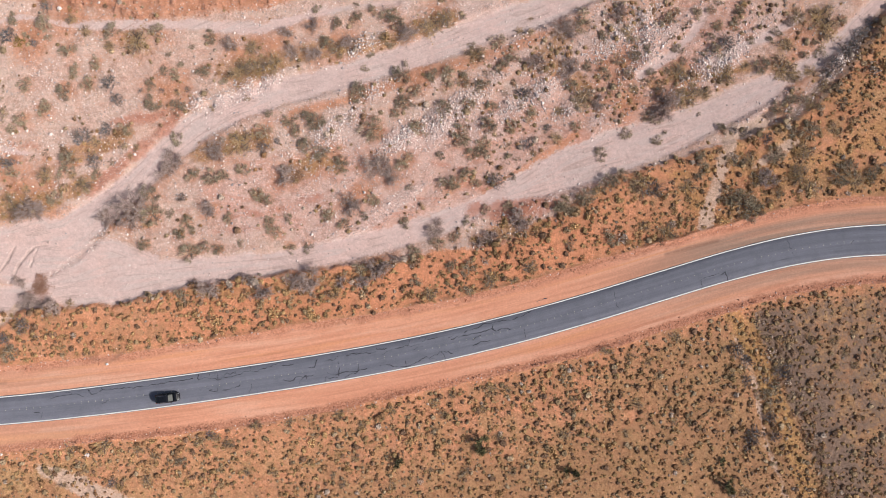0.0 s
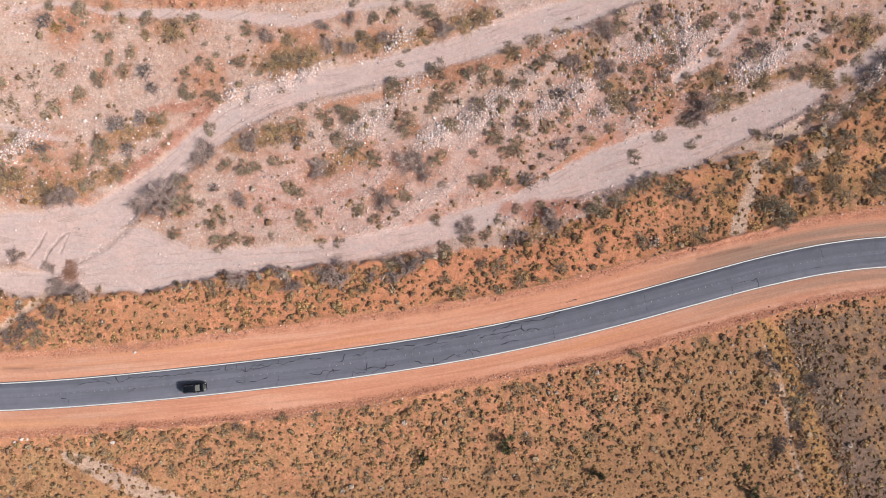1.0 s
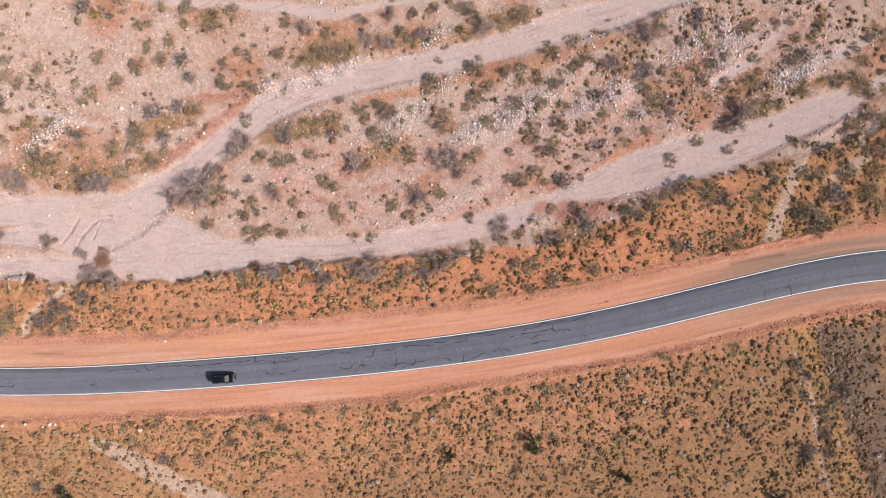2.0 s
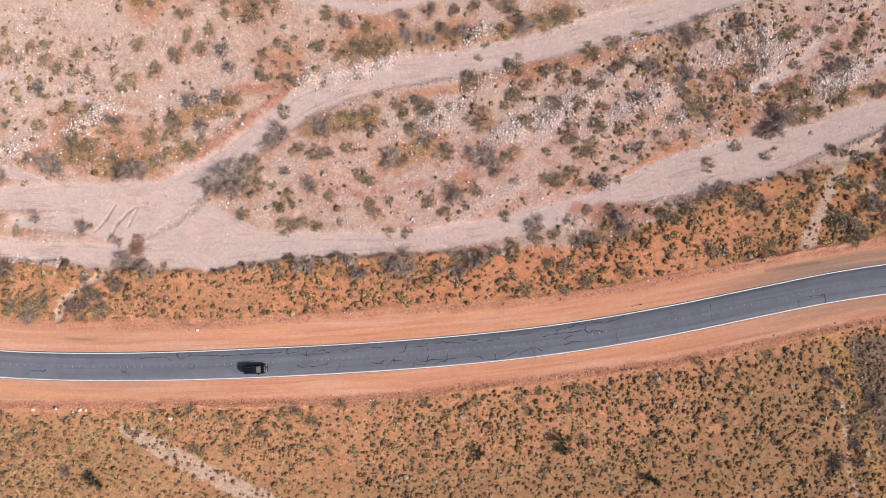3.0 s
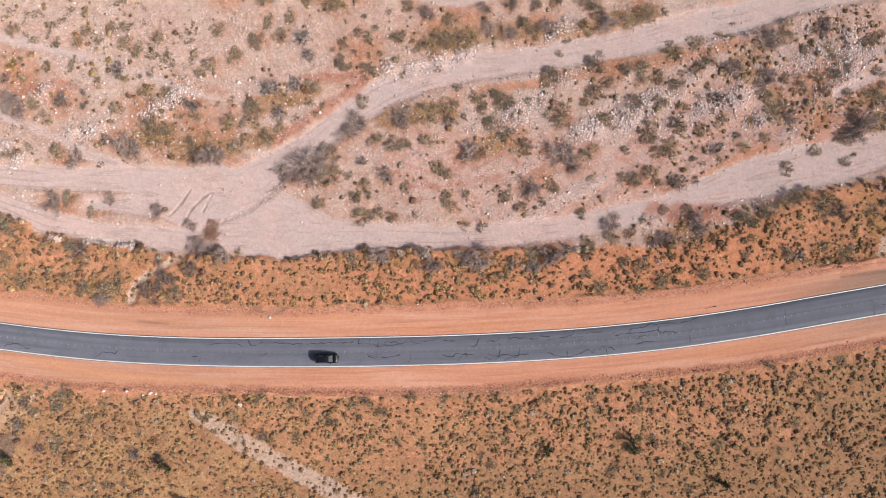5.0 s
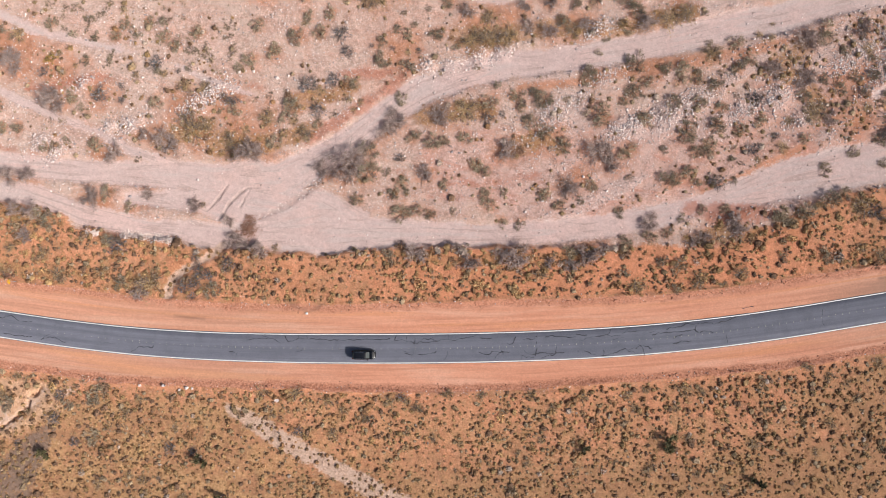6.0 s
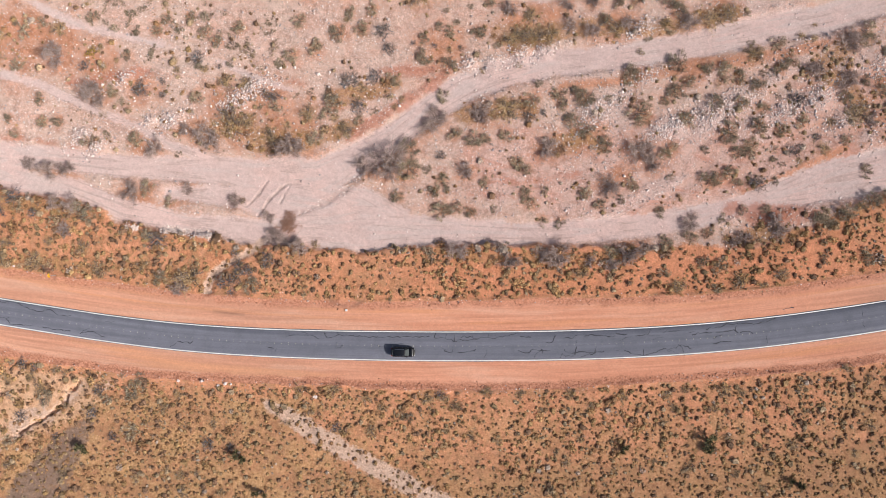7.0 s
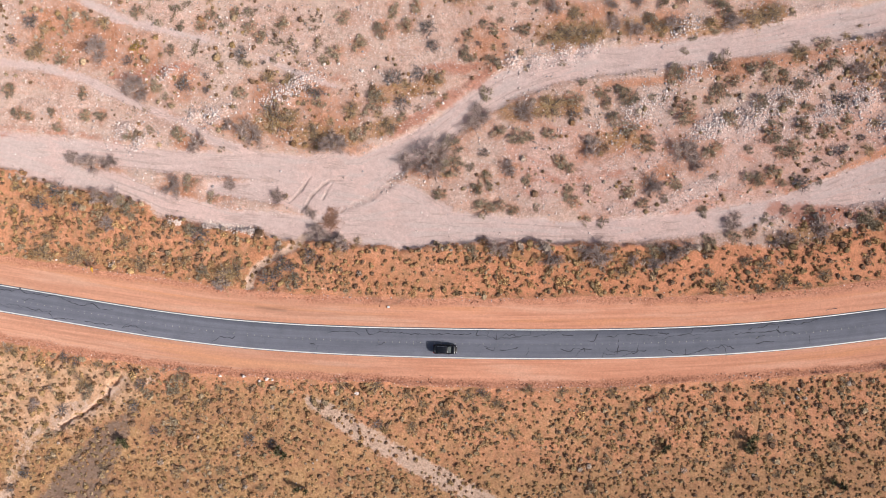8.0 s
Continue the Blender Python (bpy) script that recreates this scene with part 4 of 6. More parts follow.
BLUE_SALTBUSH_A = [
    (-159, 23.6, 1.2), (-155.3, 28.3, 1.7), (-147, -10, 1.9), (-143.9, -6.6, 2.1), (-143.6, -69.8, 1.2), (-141.1, -66.3, 1.4),
    (-139.5, -9.4, 1.2), (-136.8, -41.1, 1.2), (-135.6, -51.9, 1.2), (-134.3, -41.5, 1.2), (-133.7, 22.8, 1.3), (-127.3, -55.4, 0.9),
    (-120.9, 19.7, 1.8), (-120.4, -48.9, 1.4), (-119.9, -44.3, 1.5), (-116.5, 22, 0.8), (-116, 19, 0.9), (-115.5, -53.5, 1.2),
    (-112.4, -11.4, 2.1), (-110, 27.7, 1.7), (-105.1, 26.7, 0.7), (-97.2, -18.2, 1.7), (-94.9, -16.9, 1.5), (-95.2, -20.0, 1.1), (-95.7, -11.8, 1.1), (-95.4, -52.1, 1.3),
    (-94.9, 22.4, 1.1), (-94.3, -14.6, 1.6), (-92.4, -15.3, 1.3), (-93.6, 49, 1.8), (-93.2, 21.7, 1.2), (-92.4, 21.8, 1.2), (-90.6, -52, 1.1)]
BLUE_SALTBUSH_B = [
    (-88.7, -12.1, 1.7), (-87.8, 47.4, 0.9), (-85.3, 55.6, 1.7), (-77.5, 27.2, 2), (-75.9, 16.9, 0.7), (-74.5, 22.4, 1.9),
    (-72.1, 29, 1.4), (-71.5, 38.9, 2), (-70.2, 35.4, 1.5), (-69.5, -44.9, 1.1), (-65.1, 37.3, 0.6), (-60.6, 37.3, 0.7),
    (-56.1, 14.5, 1.1), (-55.2, 37.6, 0.7), (-49.2, -34.6, 1.1), (-38.8, 25.2, 1.4), (-35.9, 26.4, 0.9), (-31.8, 29.4, 0.9),
    (9.9, 17.9, 1.7), (15.9, 36.4, 1.7), (17, 25.7, 1.4), (21.2, 29.3, 0.9), (43.1, 16, 1.9), (58.6, 47.1, 1.9),
    (59.7, -17.2, 1.7), (60.3, 28.4, 0.9), (61.9, -23.6, 1.4), (62, -19.6, 1.4), (62.3, -36.2, 1.7), (62.6, 28, 1.2)]
BLUE_SALTBUSH_C = [
    (63.4, -34.5, 1.9), (66.5, -31.1, 1.3), (66.8, 26.6, 1.3), (67.5, -35.1, 1.4), (69.4, -21.8, 1.7),
    (79.9, 40.7, 1.4), (81.3, 42.6, 1.9), (83.5, 45, 1.9), (85.5, 46.7, 1.7), (87.6, 48.8, 1.7), (89.5, 51, 1.4)]
YELLOW_RABBITBRUSH_A = [
    (-152.2, -12.9, 0.8), (-132.4, 26, 1.2), (-91.3, 47.9, 1.3)]
BROWN_DEAD_A = [
    (-143.8, 24.6, 1.2), (-134.7, -20.5, 1.1), (-85.6, -4.0, 2.3)]
YUCCA_A = [
    (-121.3, -56.7, 1.3), (-88.6, -53.4, 1.3), (-82.8, -60.1, 1.4), (-9.9, -40.5, 1.1), (6.8, -36.6, 1.7), (25.3, -42.4, 1.4),
    (56.6, -40.2, 0.8), (57.6, -45.1, 1.5)]
GREY_THORN = GREY_THORN_A + GREY_THORN_B
GREEN_BRUSH = GREEN_BRUSH_A + GREEN_BRUSH_B + GREEN_BRUSH_C + GREEN_BRUSH_D + GREEN_BRUSH_E + GREEN_BRUSH_F + GREEN_BRUSH_G + GREEN_BRUSH_H + GREEN_BRUSH_I
TUFT_BRUSH = TUFT_BRUSH_A + TUFT_BRUSH_B + TUFT_BRUSH_C + TUFT_BRUSH_D
OLIVE_BUSH = OLIVE_BUSH_A + OLIVE_BUSH_B + OLIVE_BUSH_C + OLIVE_BUSH_D + OLIVE_BUSH_E + OLIVE_BUSH_F
BLUE_SALTBUSH = BLUE_SALTBUSH_A + BLUE_SALTBUSH_B + BLUE_SALTBUSH_C
YELLOW_RABBITBRUSH = YELLOW_RABBITBRUSH_A
BROWN_DEAD = BROWN_DEAD_A
YUCCA = YUCCA_A


def curve_through(points):
    """A smooth y(x) through points with growing x."""
    px, py = np.array(points, float).T
    slope = np.gradient(py, px)

    def at(x):
        k = np.clip(np.searchsorted(px, x) - 1, 0, len(px) - 2)
        h = px[k + 1] - px[k]
        u = np.clip((x - px[k]) / h, -1, 2)
        return ((2 * u**3 - 3 * u**2 + 1) * py[k] + (u**3 - 2 * u**2 + u) * h * slope[k]
                + (-2 * u**3 + 3 * u**2) * py[k + 1] + (u**3 - u**2) * h * slope[k + 1])
    return at


road_y = curve_through(ROAD)
bank_line = np.array(BANK, float).T


def level(points, x):
    px, py = np.array(points, float).T
    return np.interp(x, px, py)


def road_offset(x, y):
    """Metres north of the road's centre line."""
    s = (road_y(x + 0.5) - road_y(x - 0.5))
    x2 = x + (y - road_y(x)) * s / (1 + s * s)
    s = (road_y(x2 + 0.5) - road_y(x2 - 0.5))
    return (y - road_y(x2) - (x - x2) * s) / np.sqrt(1 + s * s), x2


def bank_offset(x, y):
    yb = np.interp(x, *bank_line)
    s = np.interp(x + 1, *bank_line) - np.interp(x - 1, *bank_line)
    wiggle = 2.0 * (fractal(x + 50, y, 4.0, 4) - 0.5)
    return (y - yb) / np.sqrt(1 + s * s / 4) + wiggle


def strip_distance(line, x, y):
    """Metres inside (negative) or outside of a strip along a line of varying half width."""
    best = np.full(np.shape(x), 1e9)
    for (ax, ay, aw), (bx, by, bw) in zip(line, line[1:]):
        ux, uy = bx - ax, by - ay
        u = np.clip(((x - ax) * ux + (y - ay) * uy) / (ux * ux + uy * uy), 0, 1)
        best = np.minimum(best, np.hypot(x - ax - u * ux, y - ay - u * uy) - (aw + u * (bw - aw)))
    return best


def blobs(spots, x, y, grow=1.0):
    total = np.zeros(np.shape(x))
    for sx, sy, r in spots:
        total = np.maximum(total, np.exp(-((x - sx) ** 2 + (y - sy) ** 2) / (r * grow) ** 2))
    return total


def verges(x, y):
    """Offset from the road, and how far inside the graded strip (0..1)."""
    d, x2 = road_offset(x, y)
    edge = np.where(d > 0, level(VERGE_NORTH, x2), level(VERGE_SOUTH, x2)) + 0.9 * (fractal(x, y, 4.0, 3) - 0.5)
    return d, edge, x2


def ridges(x, y):
    """Low stony ribs that the floods left, running with the wash."""
    u, v = 0.82 * x + 0.57 * y, -0.57 * x + 0.82 * y
    u = u + 5 * fractal(x, y, 11, 2)
    return fractal(u / 3.4 + 40, v, 3.4, 3)


RILLS = [[(-84.6, 4.4, 0.02), (-87.0, 4.2, 0.08), (-89.0, 2.9, 0.16), (-90.8, -0.2, 0.22), (-92.3, -3.3, 0.05)], [(-86.6, 3.8, 0.02), (-87.7, 1.7, 0.12), (-88.4, -0.3, 0.02)],
         [(-91.5, 4.2, 0.02), (-93.4, 0.8, 0.12), (-95.4, -2.9, 0.02)]]
STONE_RUN = [(-71.5, 8.2, 0.3), (-73.2, 6.3, 0.5), (-75.6, 4.0, 0.6), (-78.8, 1.3, 0.5), (-82.6, -1.4, 0.35), (-87, -4.0, 0.2)]


def rills(x, y):
    k = np.zeros(np.shape(x))
    for line in RILLS:
        k = np.maximum(k, ease(-strip_distance(line, x + 0.6 * (fractal(x, y + 3, 2.6, 3) - 0.5), y + 0.6 * (fractal(x + 8, y, 2.6, 3) - 0.5)) + 0.6 * (fractal(x, y, 0.9, 3) - 0.54), -0.28, 0.12))
    return k


def brush_bands(x, y):
    k = np.zeros(np.shape(x))
    for line in BRUSH_BANDS_A + BRUSH_BANDS_B:
        k = np.maximum(k, ease(-strip_distance(line, x, y), -1.2, 0.8))
    return k


def height(x, y):
    x, y = np.asarray(x, float), np.asarray(y, float)
    d, edge, _ = verges(x, y)
    b = bank_offset(x, y)
    soft_bank = 2.6 * ease(-np.abs(x - 14), -30, -18)
    in_wash = ease(b, -0.4 - soft_bank, 0.6 + soft_bank)
    z = -0.7 * in_wash
    bed, cut = np.zeros(np.shape(x)), np.zeros(np.shape(x))
    for line, depth in CHANNELS:
        k = ease(-strip_distance(line, x, y), -0.7, 0.7)
        cut = np.maximum(cut, depth * k)
        bed = np.maximum(bed, k)
    z = z - cut * in_wash
    z = z + 0.9 * (ridges(x, y) - 0.45) * in_wash * (1 - bed) * (0.4 + 0.6 * ease(x, -40, 10))
    z = z - 0.20 * rills(x, y)
    z = z - 0.16 * ease(-strip_distance(STONE_RUN, x, y) + 1.6 * (fractal(x, y, 1.1, 3) - 0.5), -0.5, 0.5)
    z = z + (0.5 * (fractal(x, y, 14.0, 3) - 0.5) + 0.30 * (fractal(x + 31, y, 2.6, 3) - 0.5)) * (1 - 0.75 * bed)
    z = z + 0.45 * ease(blobs(STONE_BARS, x, y, 1.3), 0.1, 0.9)
    cy = np.interp(x, [p[0] for p in CLIFF], [p[1] for p in CLIFF])
    z = z + 1.1 * ease(y - cy + 1.6 * (fractal(x, y + 9, 2.2, 3) - 0.5), -0.5, 0.9) * ease(-np.abs(x + 62), -36, -28) * ease(-(y - cy), -14, -6)
    slope = ease(y - cy, -1.0, 1.5) * ease(-np.abs(x + 60), -34, -24) * ease(-(y - cy), -16, -9)
    z = z + slope * (1.5 * np.abs(fractal(x + 3, y, 3.2, 4) - 0.5) * 2 - 0.5)
    z = z - 0.65 * ease(-strip_distance(GULLY, x, y) + 2.0 * (fractal(x, y + 5, 1.2, 3) - 0.60), -0.15, 0.25)
    z = z - 0.45 * ease(-strip_distance(BREACH, x, y), -0.7, 0.6) * ease(-bank_offset(x, y), -0.5, 0.5)
    z = z - 0.2 * ease(-strip_distance(SIDE_ARROYO, x, y), -0.8, 0.8) - 0.2 * ease(-strip_distance(EAST_ARROYO, x, y), -0.8, 0.8)
    # the graded strip is even, with a crumbled windrow along each edge
    inside = ease(edge - np.abs(d), -0.3, 0.9)
    z = z * (1 - inside) + inside * 0.05 * (fractal(x, y, 1.5, 2) - 0.5)
    z = z + 0.24 * np.exp(-((np.abs(d) - edge + 0.1) / 0.36) ** 2) * (0.3 + 1.4 * fractal(x, y, 1.1, 3)) * (0.7 + 1.6 * ease(fractal(x, y, 9, 2), 0.48, 0.6))
    return z - 0.10 * ease(-np.abs(d), -3.1, -2.9)


# ---- where the small scrub grows ----
def clear_of_tracks(x, y):
    k = np.ones(len(x))
    for line in (SAND_TRACK, SIDE_ARROYO, FOOT_PATH, EAST_ARROYO, BREACH, PATH_BRANCH, GRAVEL_POCKET):
        k *= 1 - (0.3 if line is SAND_TRACK else 0.55) * ease(-strip_distance(line, x, y), -0.5, 0.3)
    return k


def south_chance(x, y):
    d, edge, _ = verges(x, y)
    return ease(-d - edge, 0.0, 1.0) * (0.55 + 0.45 * ease(fractal(x, y, 10, 3), 0.35, 0.6)) * clear_of_tracks(x, y) * 0.92


def north_chance(x, y):
    d, edge, _ = verges(x, y)
    b = bank_offset(x, y)
    return ease(d - edge, -0.1, 0.8) * ease(-b, 0.2, 0.9) * (0.5 + 0.5 * ease(fractal(x, y, 8, 3), 0.38, 0.58)) * clear_of_tracks(x, y) * 0.92


def wash_chance(x, y):
    b = bank_offset(x, y)
    bed = np.zeros(len(x))
    for line, _ in CHANNELS:
        bed = np.maximum(bed, ease(-strip_distance(line, x, y), -0.9, 0.2))
    east = 0.6 + 1.4 * ease(x, -10, 30)
    return ease(b, 0.5, 1.5) * (1 - bed) * (0.03 + 0.30 * ease(fractal(x + 11, y, 9, 3), 0.48, 0.66) + 0.25 * blobs(ORANGE_PATCHES, x, y) + 0.16 * ease(-x, 85, 100) * ease(y, 10, 20)) * east


def bank_chance(x, y):
    return 0.75 * ease(-np.abs(bank_offset(x, y) + 0.5), -1.3, -0.4) * ease(fractal(x, y, 6, 3), 0.38, 0.55)


def belt_chance(x, y):
    """The dense belt of dark brush where the plain turns stony."""
    return 0.9 * ease(x + 0.4 * y, 58.0, 59.5) * ease(-(x + 0.4 * y), -64.5, -61.5) * ease(-road_offset(x, y)[0], 9.5, 11)


def scrub_spots(box, cell, chance, size, seed):
    """Places and radii of small shrubs over a part of the plan."""
    rng = np.random.RandomState(seed)
    gx, gy = np.meshgrid(np.arange(box[0], box[2], cell), np.arange(box[1], box[3], cell))
    x = gx.ravel() + rng.uniform(-0.62, 0.62, gx.size) * cell
    y = gy.ravel() + rng.uniform(-0.62, 0.62, gx.size) * cell
    keep = rng.rand(len(x)) < chance(x, y)
    x, y = x[keep], y[keep]
    return x, y, np.clip(size * np.exp(rng.normal(size=len(x)) * 0.42), size * 0.45, size * 2.6)


SOUTH_SCRUB = scrub_spots((-170, -74, 108, 5), 0.84, south_chance, 0.41, 21)
NORTH_SCRUB = scrub_spots((-170, -30, 108, 66), 0.92, north_chance, 0.46, 22)
WASH_SCRUB = scrub_spots((-170, -15, 108, 70), 1.1, wash_chance, 0.44, 23)
MID_SCRUB = scrub_spots((-170, -74, 108, 66), 2.6, lambda x, y: 0.39 * (0.45 * south_chance(x, y) + 1.9 * north_chance(x, y) * (0.35 + 1.1 * ease(fractal(x + 5, y, 7, 2), 0.36, 0.62)) * (1 + 0.8 * ease(x, 38, 60))), 0.82, 24)


def scrub_halo(xs, ys):
    """A darker ochre-brown halo on the ground round each small shrub."""
    grid = np.zeros((len(ys), len(xs)))
    for sx, sy, sr in (SOUTH_SCRUB, NORTH_SCRUB, WASH_SCRUB, MID_SCRUB):
        i, j = np.searchsorted(xs, sx), np.searchsorted(ys, sy)
        for di in (-1, 0, 1):
            for dj in (-1, 0, 1):
                a, b = np.clip(i + di, 0, len(xs) - 1), np.clip(j + dj, 0, len(ys) - 1)
                np.maximum.at(grid, (b, a), 0.85 * np.exp(-((xs[a] - sx) ** 2 + (ys[b] - sy) ** 2) / (sr * 1.5) ** 2))
    return grid


# ---- ground ----
def build_ground():
    far = lambda a, b: np.sign(b) * np.geomspace(abs(a), abs(b), 22)[1:]
    xs = np.concatenate([(-166 - far(1, 3500)[::-1]), np.arange(-166, -143, 0.5), np.arange(-143, -125, 0.2), np.arange(-125, -95, 0.5), np.arange(-95, -68, 0.2), np.arange(-68, 104.01, 0.5), 104 + far(1, 3500)])
    ys = np.concatenate([(-78 - far(1, 3500)[::-1]), np.arange(-78, -61, 0.5), np.arange(-61, -43, 0.2), np.arange(-43, -4, 0.5), np.arange(-4, 10, 0.2), np.arange(10, 72.01, 0.5), 72 + far(1, 3500)])
    x, y = np.meshgrid(xs, ys)
    x, y = x.ravel(), y.ravel()
    z = height(x, y)
    nx, ny = len(xs), len(ys)
    i = (np.arange(ny - 1)[:, None] * nx + np.arange(nx - 1)).ravel()
    me = mesh_from("ground", np.stack([x, y, z], 1), np.stack([i, i + 1, i + nx + 1, i + nx], 1), MAT_GROUND)
    smooth(me)
    d, edge, x2 = verges(x, y)
    b = bank_offset(x, y)
    wash = ease(b, -1.3, 1.5)
    gravel = np.zeros(len(x))
    for line, depth in CHANNELS:
        gravel = np.maximum(gravel, ease(-strip_distance(line, x, y), -1.4, 1.6))
    shoulder = ease(edge - np.abs(d), -0.4, 0.4)
    dark = ease(x + 0.4 * y, 57.5, 61.0) * ease(-d, 8, 13) * (0.95 - 0.35 * ease(x + 0.4 * y, 64, 70))
    dark = np.maximum(dark, 0.75 * ease(-strip_distance([(72, 30.5, 1), (78.5, 36.5, 1.6), (84, 42.5, 1.6), (92, 52.5, 1.6)], x, y), -1, 0.6))
    dark = np.maximum(dark, 0.85 * ease(-strip_distance([(-120.8, -50.5, 0.8), (-124.0, -56, 2.6), (-127.0, -61.5, 4.0), (-129.5, -68, 5.5), (-133, -80, 8.0)], x, y), -2.0, 1.0))
    paint(me, "soil", np.stack([wash, gravel * wash, shoulder, dark], 1))
    red = np.zeros(len(x))
    for line in (RED_BANK_A, RED_BANK_B, RED_BANK_C, RED_BANK_D):
        red = np.maximum(red, ease(-strip_distance(line, x, y), -2.0, 1.2))
    # eroded earth shows along the cut bank
    red = np.maximum(red, 0.75 * np.exp(-((b - 0.1) / 0.5) ** 2) * ease(fractal(x, y, 7, 3), 0.42, 0.6))
    orange = np.maximum(blobs(ORANGE_PATCHES, x, y, 1.5), 0.42 * ease(b, 0, 2) * (0.2 + 0.8 * ease(x, -25, 30)))
    for line in ORANGE_BANDS:
        orange = np.maximum(orange, 1.0 * ease(-strip_distance(line, x, y), -1.3, 0.8))
    cliff_y = np.interp(x, [p[0] for p in CLIFF], [p[1] for p in CLIFF])
    orange = np.maximum(orange, 1.1 * ease(y - cliff_y, -1.5, 1.0) * ease(-np.abs(x + 60), -38, -26) * ease(-(y - cliff_y), -16, -9))
    for line in SILT_BANDS:
        red = np.maximum(red, 0.6 * ease(-strip_distance(line, x, y), -1.2, 0.8))
    litter = 0.95 * blobs([(a, c, r * 1.25) for a, c, r in OLIVE_BUSH], x, y)
    halo = blobs([(a, c, r * 1.7) for a, c, r in GREY_THORN + GREEN_BRUSH if r > 1.0], x, y)
    litter = np.maximum(litter, 0.65 * halo**2.9)
    orange = np.maximum(orange, 0.85 * halo)
    # the darker halo of the small shrubs joins the same mask
    litter = np.maximum(litter, scrub_halo(xs, ys).ravel())
    band = brush_bands(x, y)
    litter = np.maximum(litter, 0.9 * band)
    orange = np.maximum(orange, 0.8 * band)
    bare = np.zeros(len(x))
    for line, full, soft in ((SAND_TRACK, 0.95, 1.5), (SIDE_ARROYO, 0.62, 2.6), (FOOT_PATH, 0.95, 1.2), (EAST_ARROYO, 0.7, 1.0), (BREACH, 1.0, 1.0),
                             (PATH_BRANCH, 0.75, 1.3), (GRAVEL_POCKET, 0.95, 1.2), (SIDE_PATCH, 0.7, 1.2)):
        bare = np.maximum(bare, full * ease(-strip_distance(line, x, y), -soft, 1.0))
    paint(me, "soil_more", np.stack([red, orange, litter, bare * (1 - shoulder)], 1))
    stony = ease(ridges(x, y), 0.45, 0.65) * (0.35 + 0.65 * ease(x, -60, 10)) * wash
    stony = np.maximum(stony, blobs(STONE_BARS, x, y, 1.5))
    rust = ease(d - edge, -0.5, 1.0) * (1 - wash) * (0.30 + 0.5 * ease(x, 35, 60) + 0.7 * ease(fractal(x, y, 7, 3), 0.40, 0.62))
    dull = np.maximum(ease(-d, 14, 34), 0.8 * ease(x + 0.4 * y, 8, 40) * ease(-d, 9, 14))
    dull = np.maximum(dull, 0.75 * ease(-x, 50, 85) * ease(-d - edge, 0.5, 6))
    windrow = np.where(d < 0, 1.0, 0.7) * ease(np.abs(d) - edge, -2.6, -0.6)
    paint(me, "soil_third", np.stack([stony, rust, dull, windrow], 1))
    pink = wash * np.clip(ease(-strip_distance([(-45, 14, 6), (-20, 16, 9), (20, 26, 12), (45, 42, 10), (60, 52, 6)], x, y), -6, 4)
                          + 0.8 * ease(-strip_distance([(-30, 5, 1.5), (-5, 10, 2), (15, 16, 3)], x, y), -2, 1), 0, 1)
    ochre = ease(-d - edge, 0.5, 5.0) * (0.45 + 0.55 * ease(-x, 40, 90)) + 0.6 * ease(x + 0.4 * y, 64, 72) * ease(-d, 9, 13) + 0.9 * ease(x, 46, 62) * ease(d - edge, 0, 1)
    ruddy = ease(d - edge, 0, 1) * (1 - wash) * ease(-np.abs(x + 10), -70, -30) + 0.5 * ease(-np.abs(-d - edge - 4), -6, -2) * ease(-np.abs(x - 5), -40, -20)
    paint(me, "soil_fourth", np.stack([pink, np.clip(ochre, 0, 1), np.clip(ruddy, 0, 1), np.maximum(ease(x2, 22, 66) * ease(-np.abs(np.abs(d) - 4.4), -2.8, -0.6) * np.where(d > 0, 1.0, 0.6), 0.28 * ease(-x2, 50, 85))], 1))
    gold = ease(-strip_distance(GOLD_STRIP, x, y), -2.2, 1.2) + 0.75 * ease(-strip_distance(GOLD_NORTH, x, y), -2.5, 1.2) * (1 - wash)
    tan = ease(-d - edge, 0, 3) * ease(-strip_distance([(-165, -45, 6), (-146, -51, 8), (-135, -49, 7), (-125, -45, 4.5)], x, y), -5, 3)
    dark_streak = np.zeros(len(x))
    for line in DARK_STREAKS:
        dark_streak = np.maximum(dark_streak, ease(-strip_distance(line, x, y), -0.45, 0.25))
    # darker gravel of the stone run and its stones' shadows, put into the colour
    dark_streak = np.maximum(dark_streak, 0.35 * ease(-strip_distance(STONE_RUN, x, y) + 1.2 * (fractal(x, y, 1.1, 3) - 0.5), -0.5, 0.4))
    paint(me, "soil_fifth", np.stack([np.clip(gold, 0, 1) * (1 - shoulder), tan, rills(x, y), dark_streak], 1))
    near = np.full(len(x), 1e9)
    for line, depth in CHANNELS[:5] + [(CONFLUENCE, 0)]:
        near = np.minimum(near, strip_distance(line, x, y))
    stream = me.attributes.new("stream", "FLOAT_VECTOR", "POINT")
    stream.data.foreach_set("vector", np.stack([0.9 * x + 0.44 * y, near, 0 * x], 1).astype(np.float32).ravel())
    lane = me.attributes.new("lane", "FLOAT_VECTOR", "POINT")
    lane.data.foreach_set("vector", np.stack([x2, d, 0 * d], 1).astype(np.float32).ravel())
    tagged(new("ground", me), "red-orange desert soil cut by pale gravel washes", "ground", kind="structure")


build_ground()


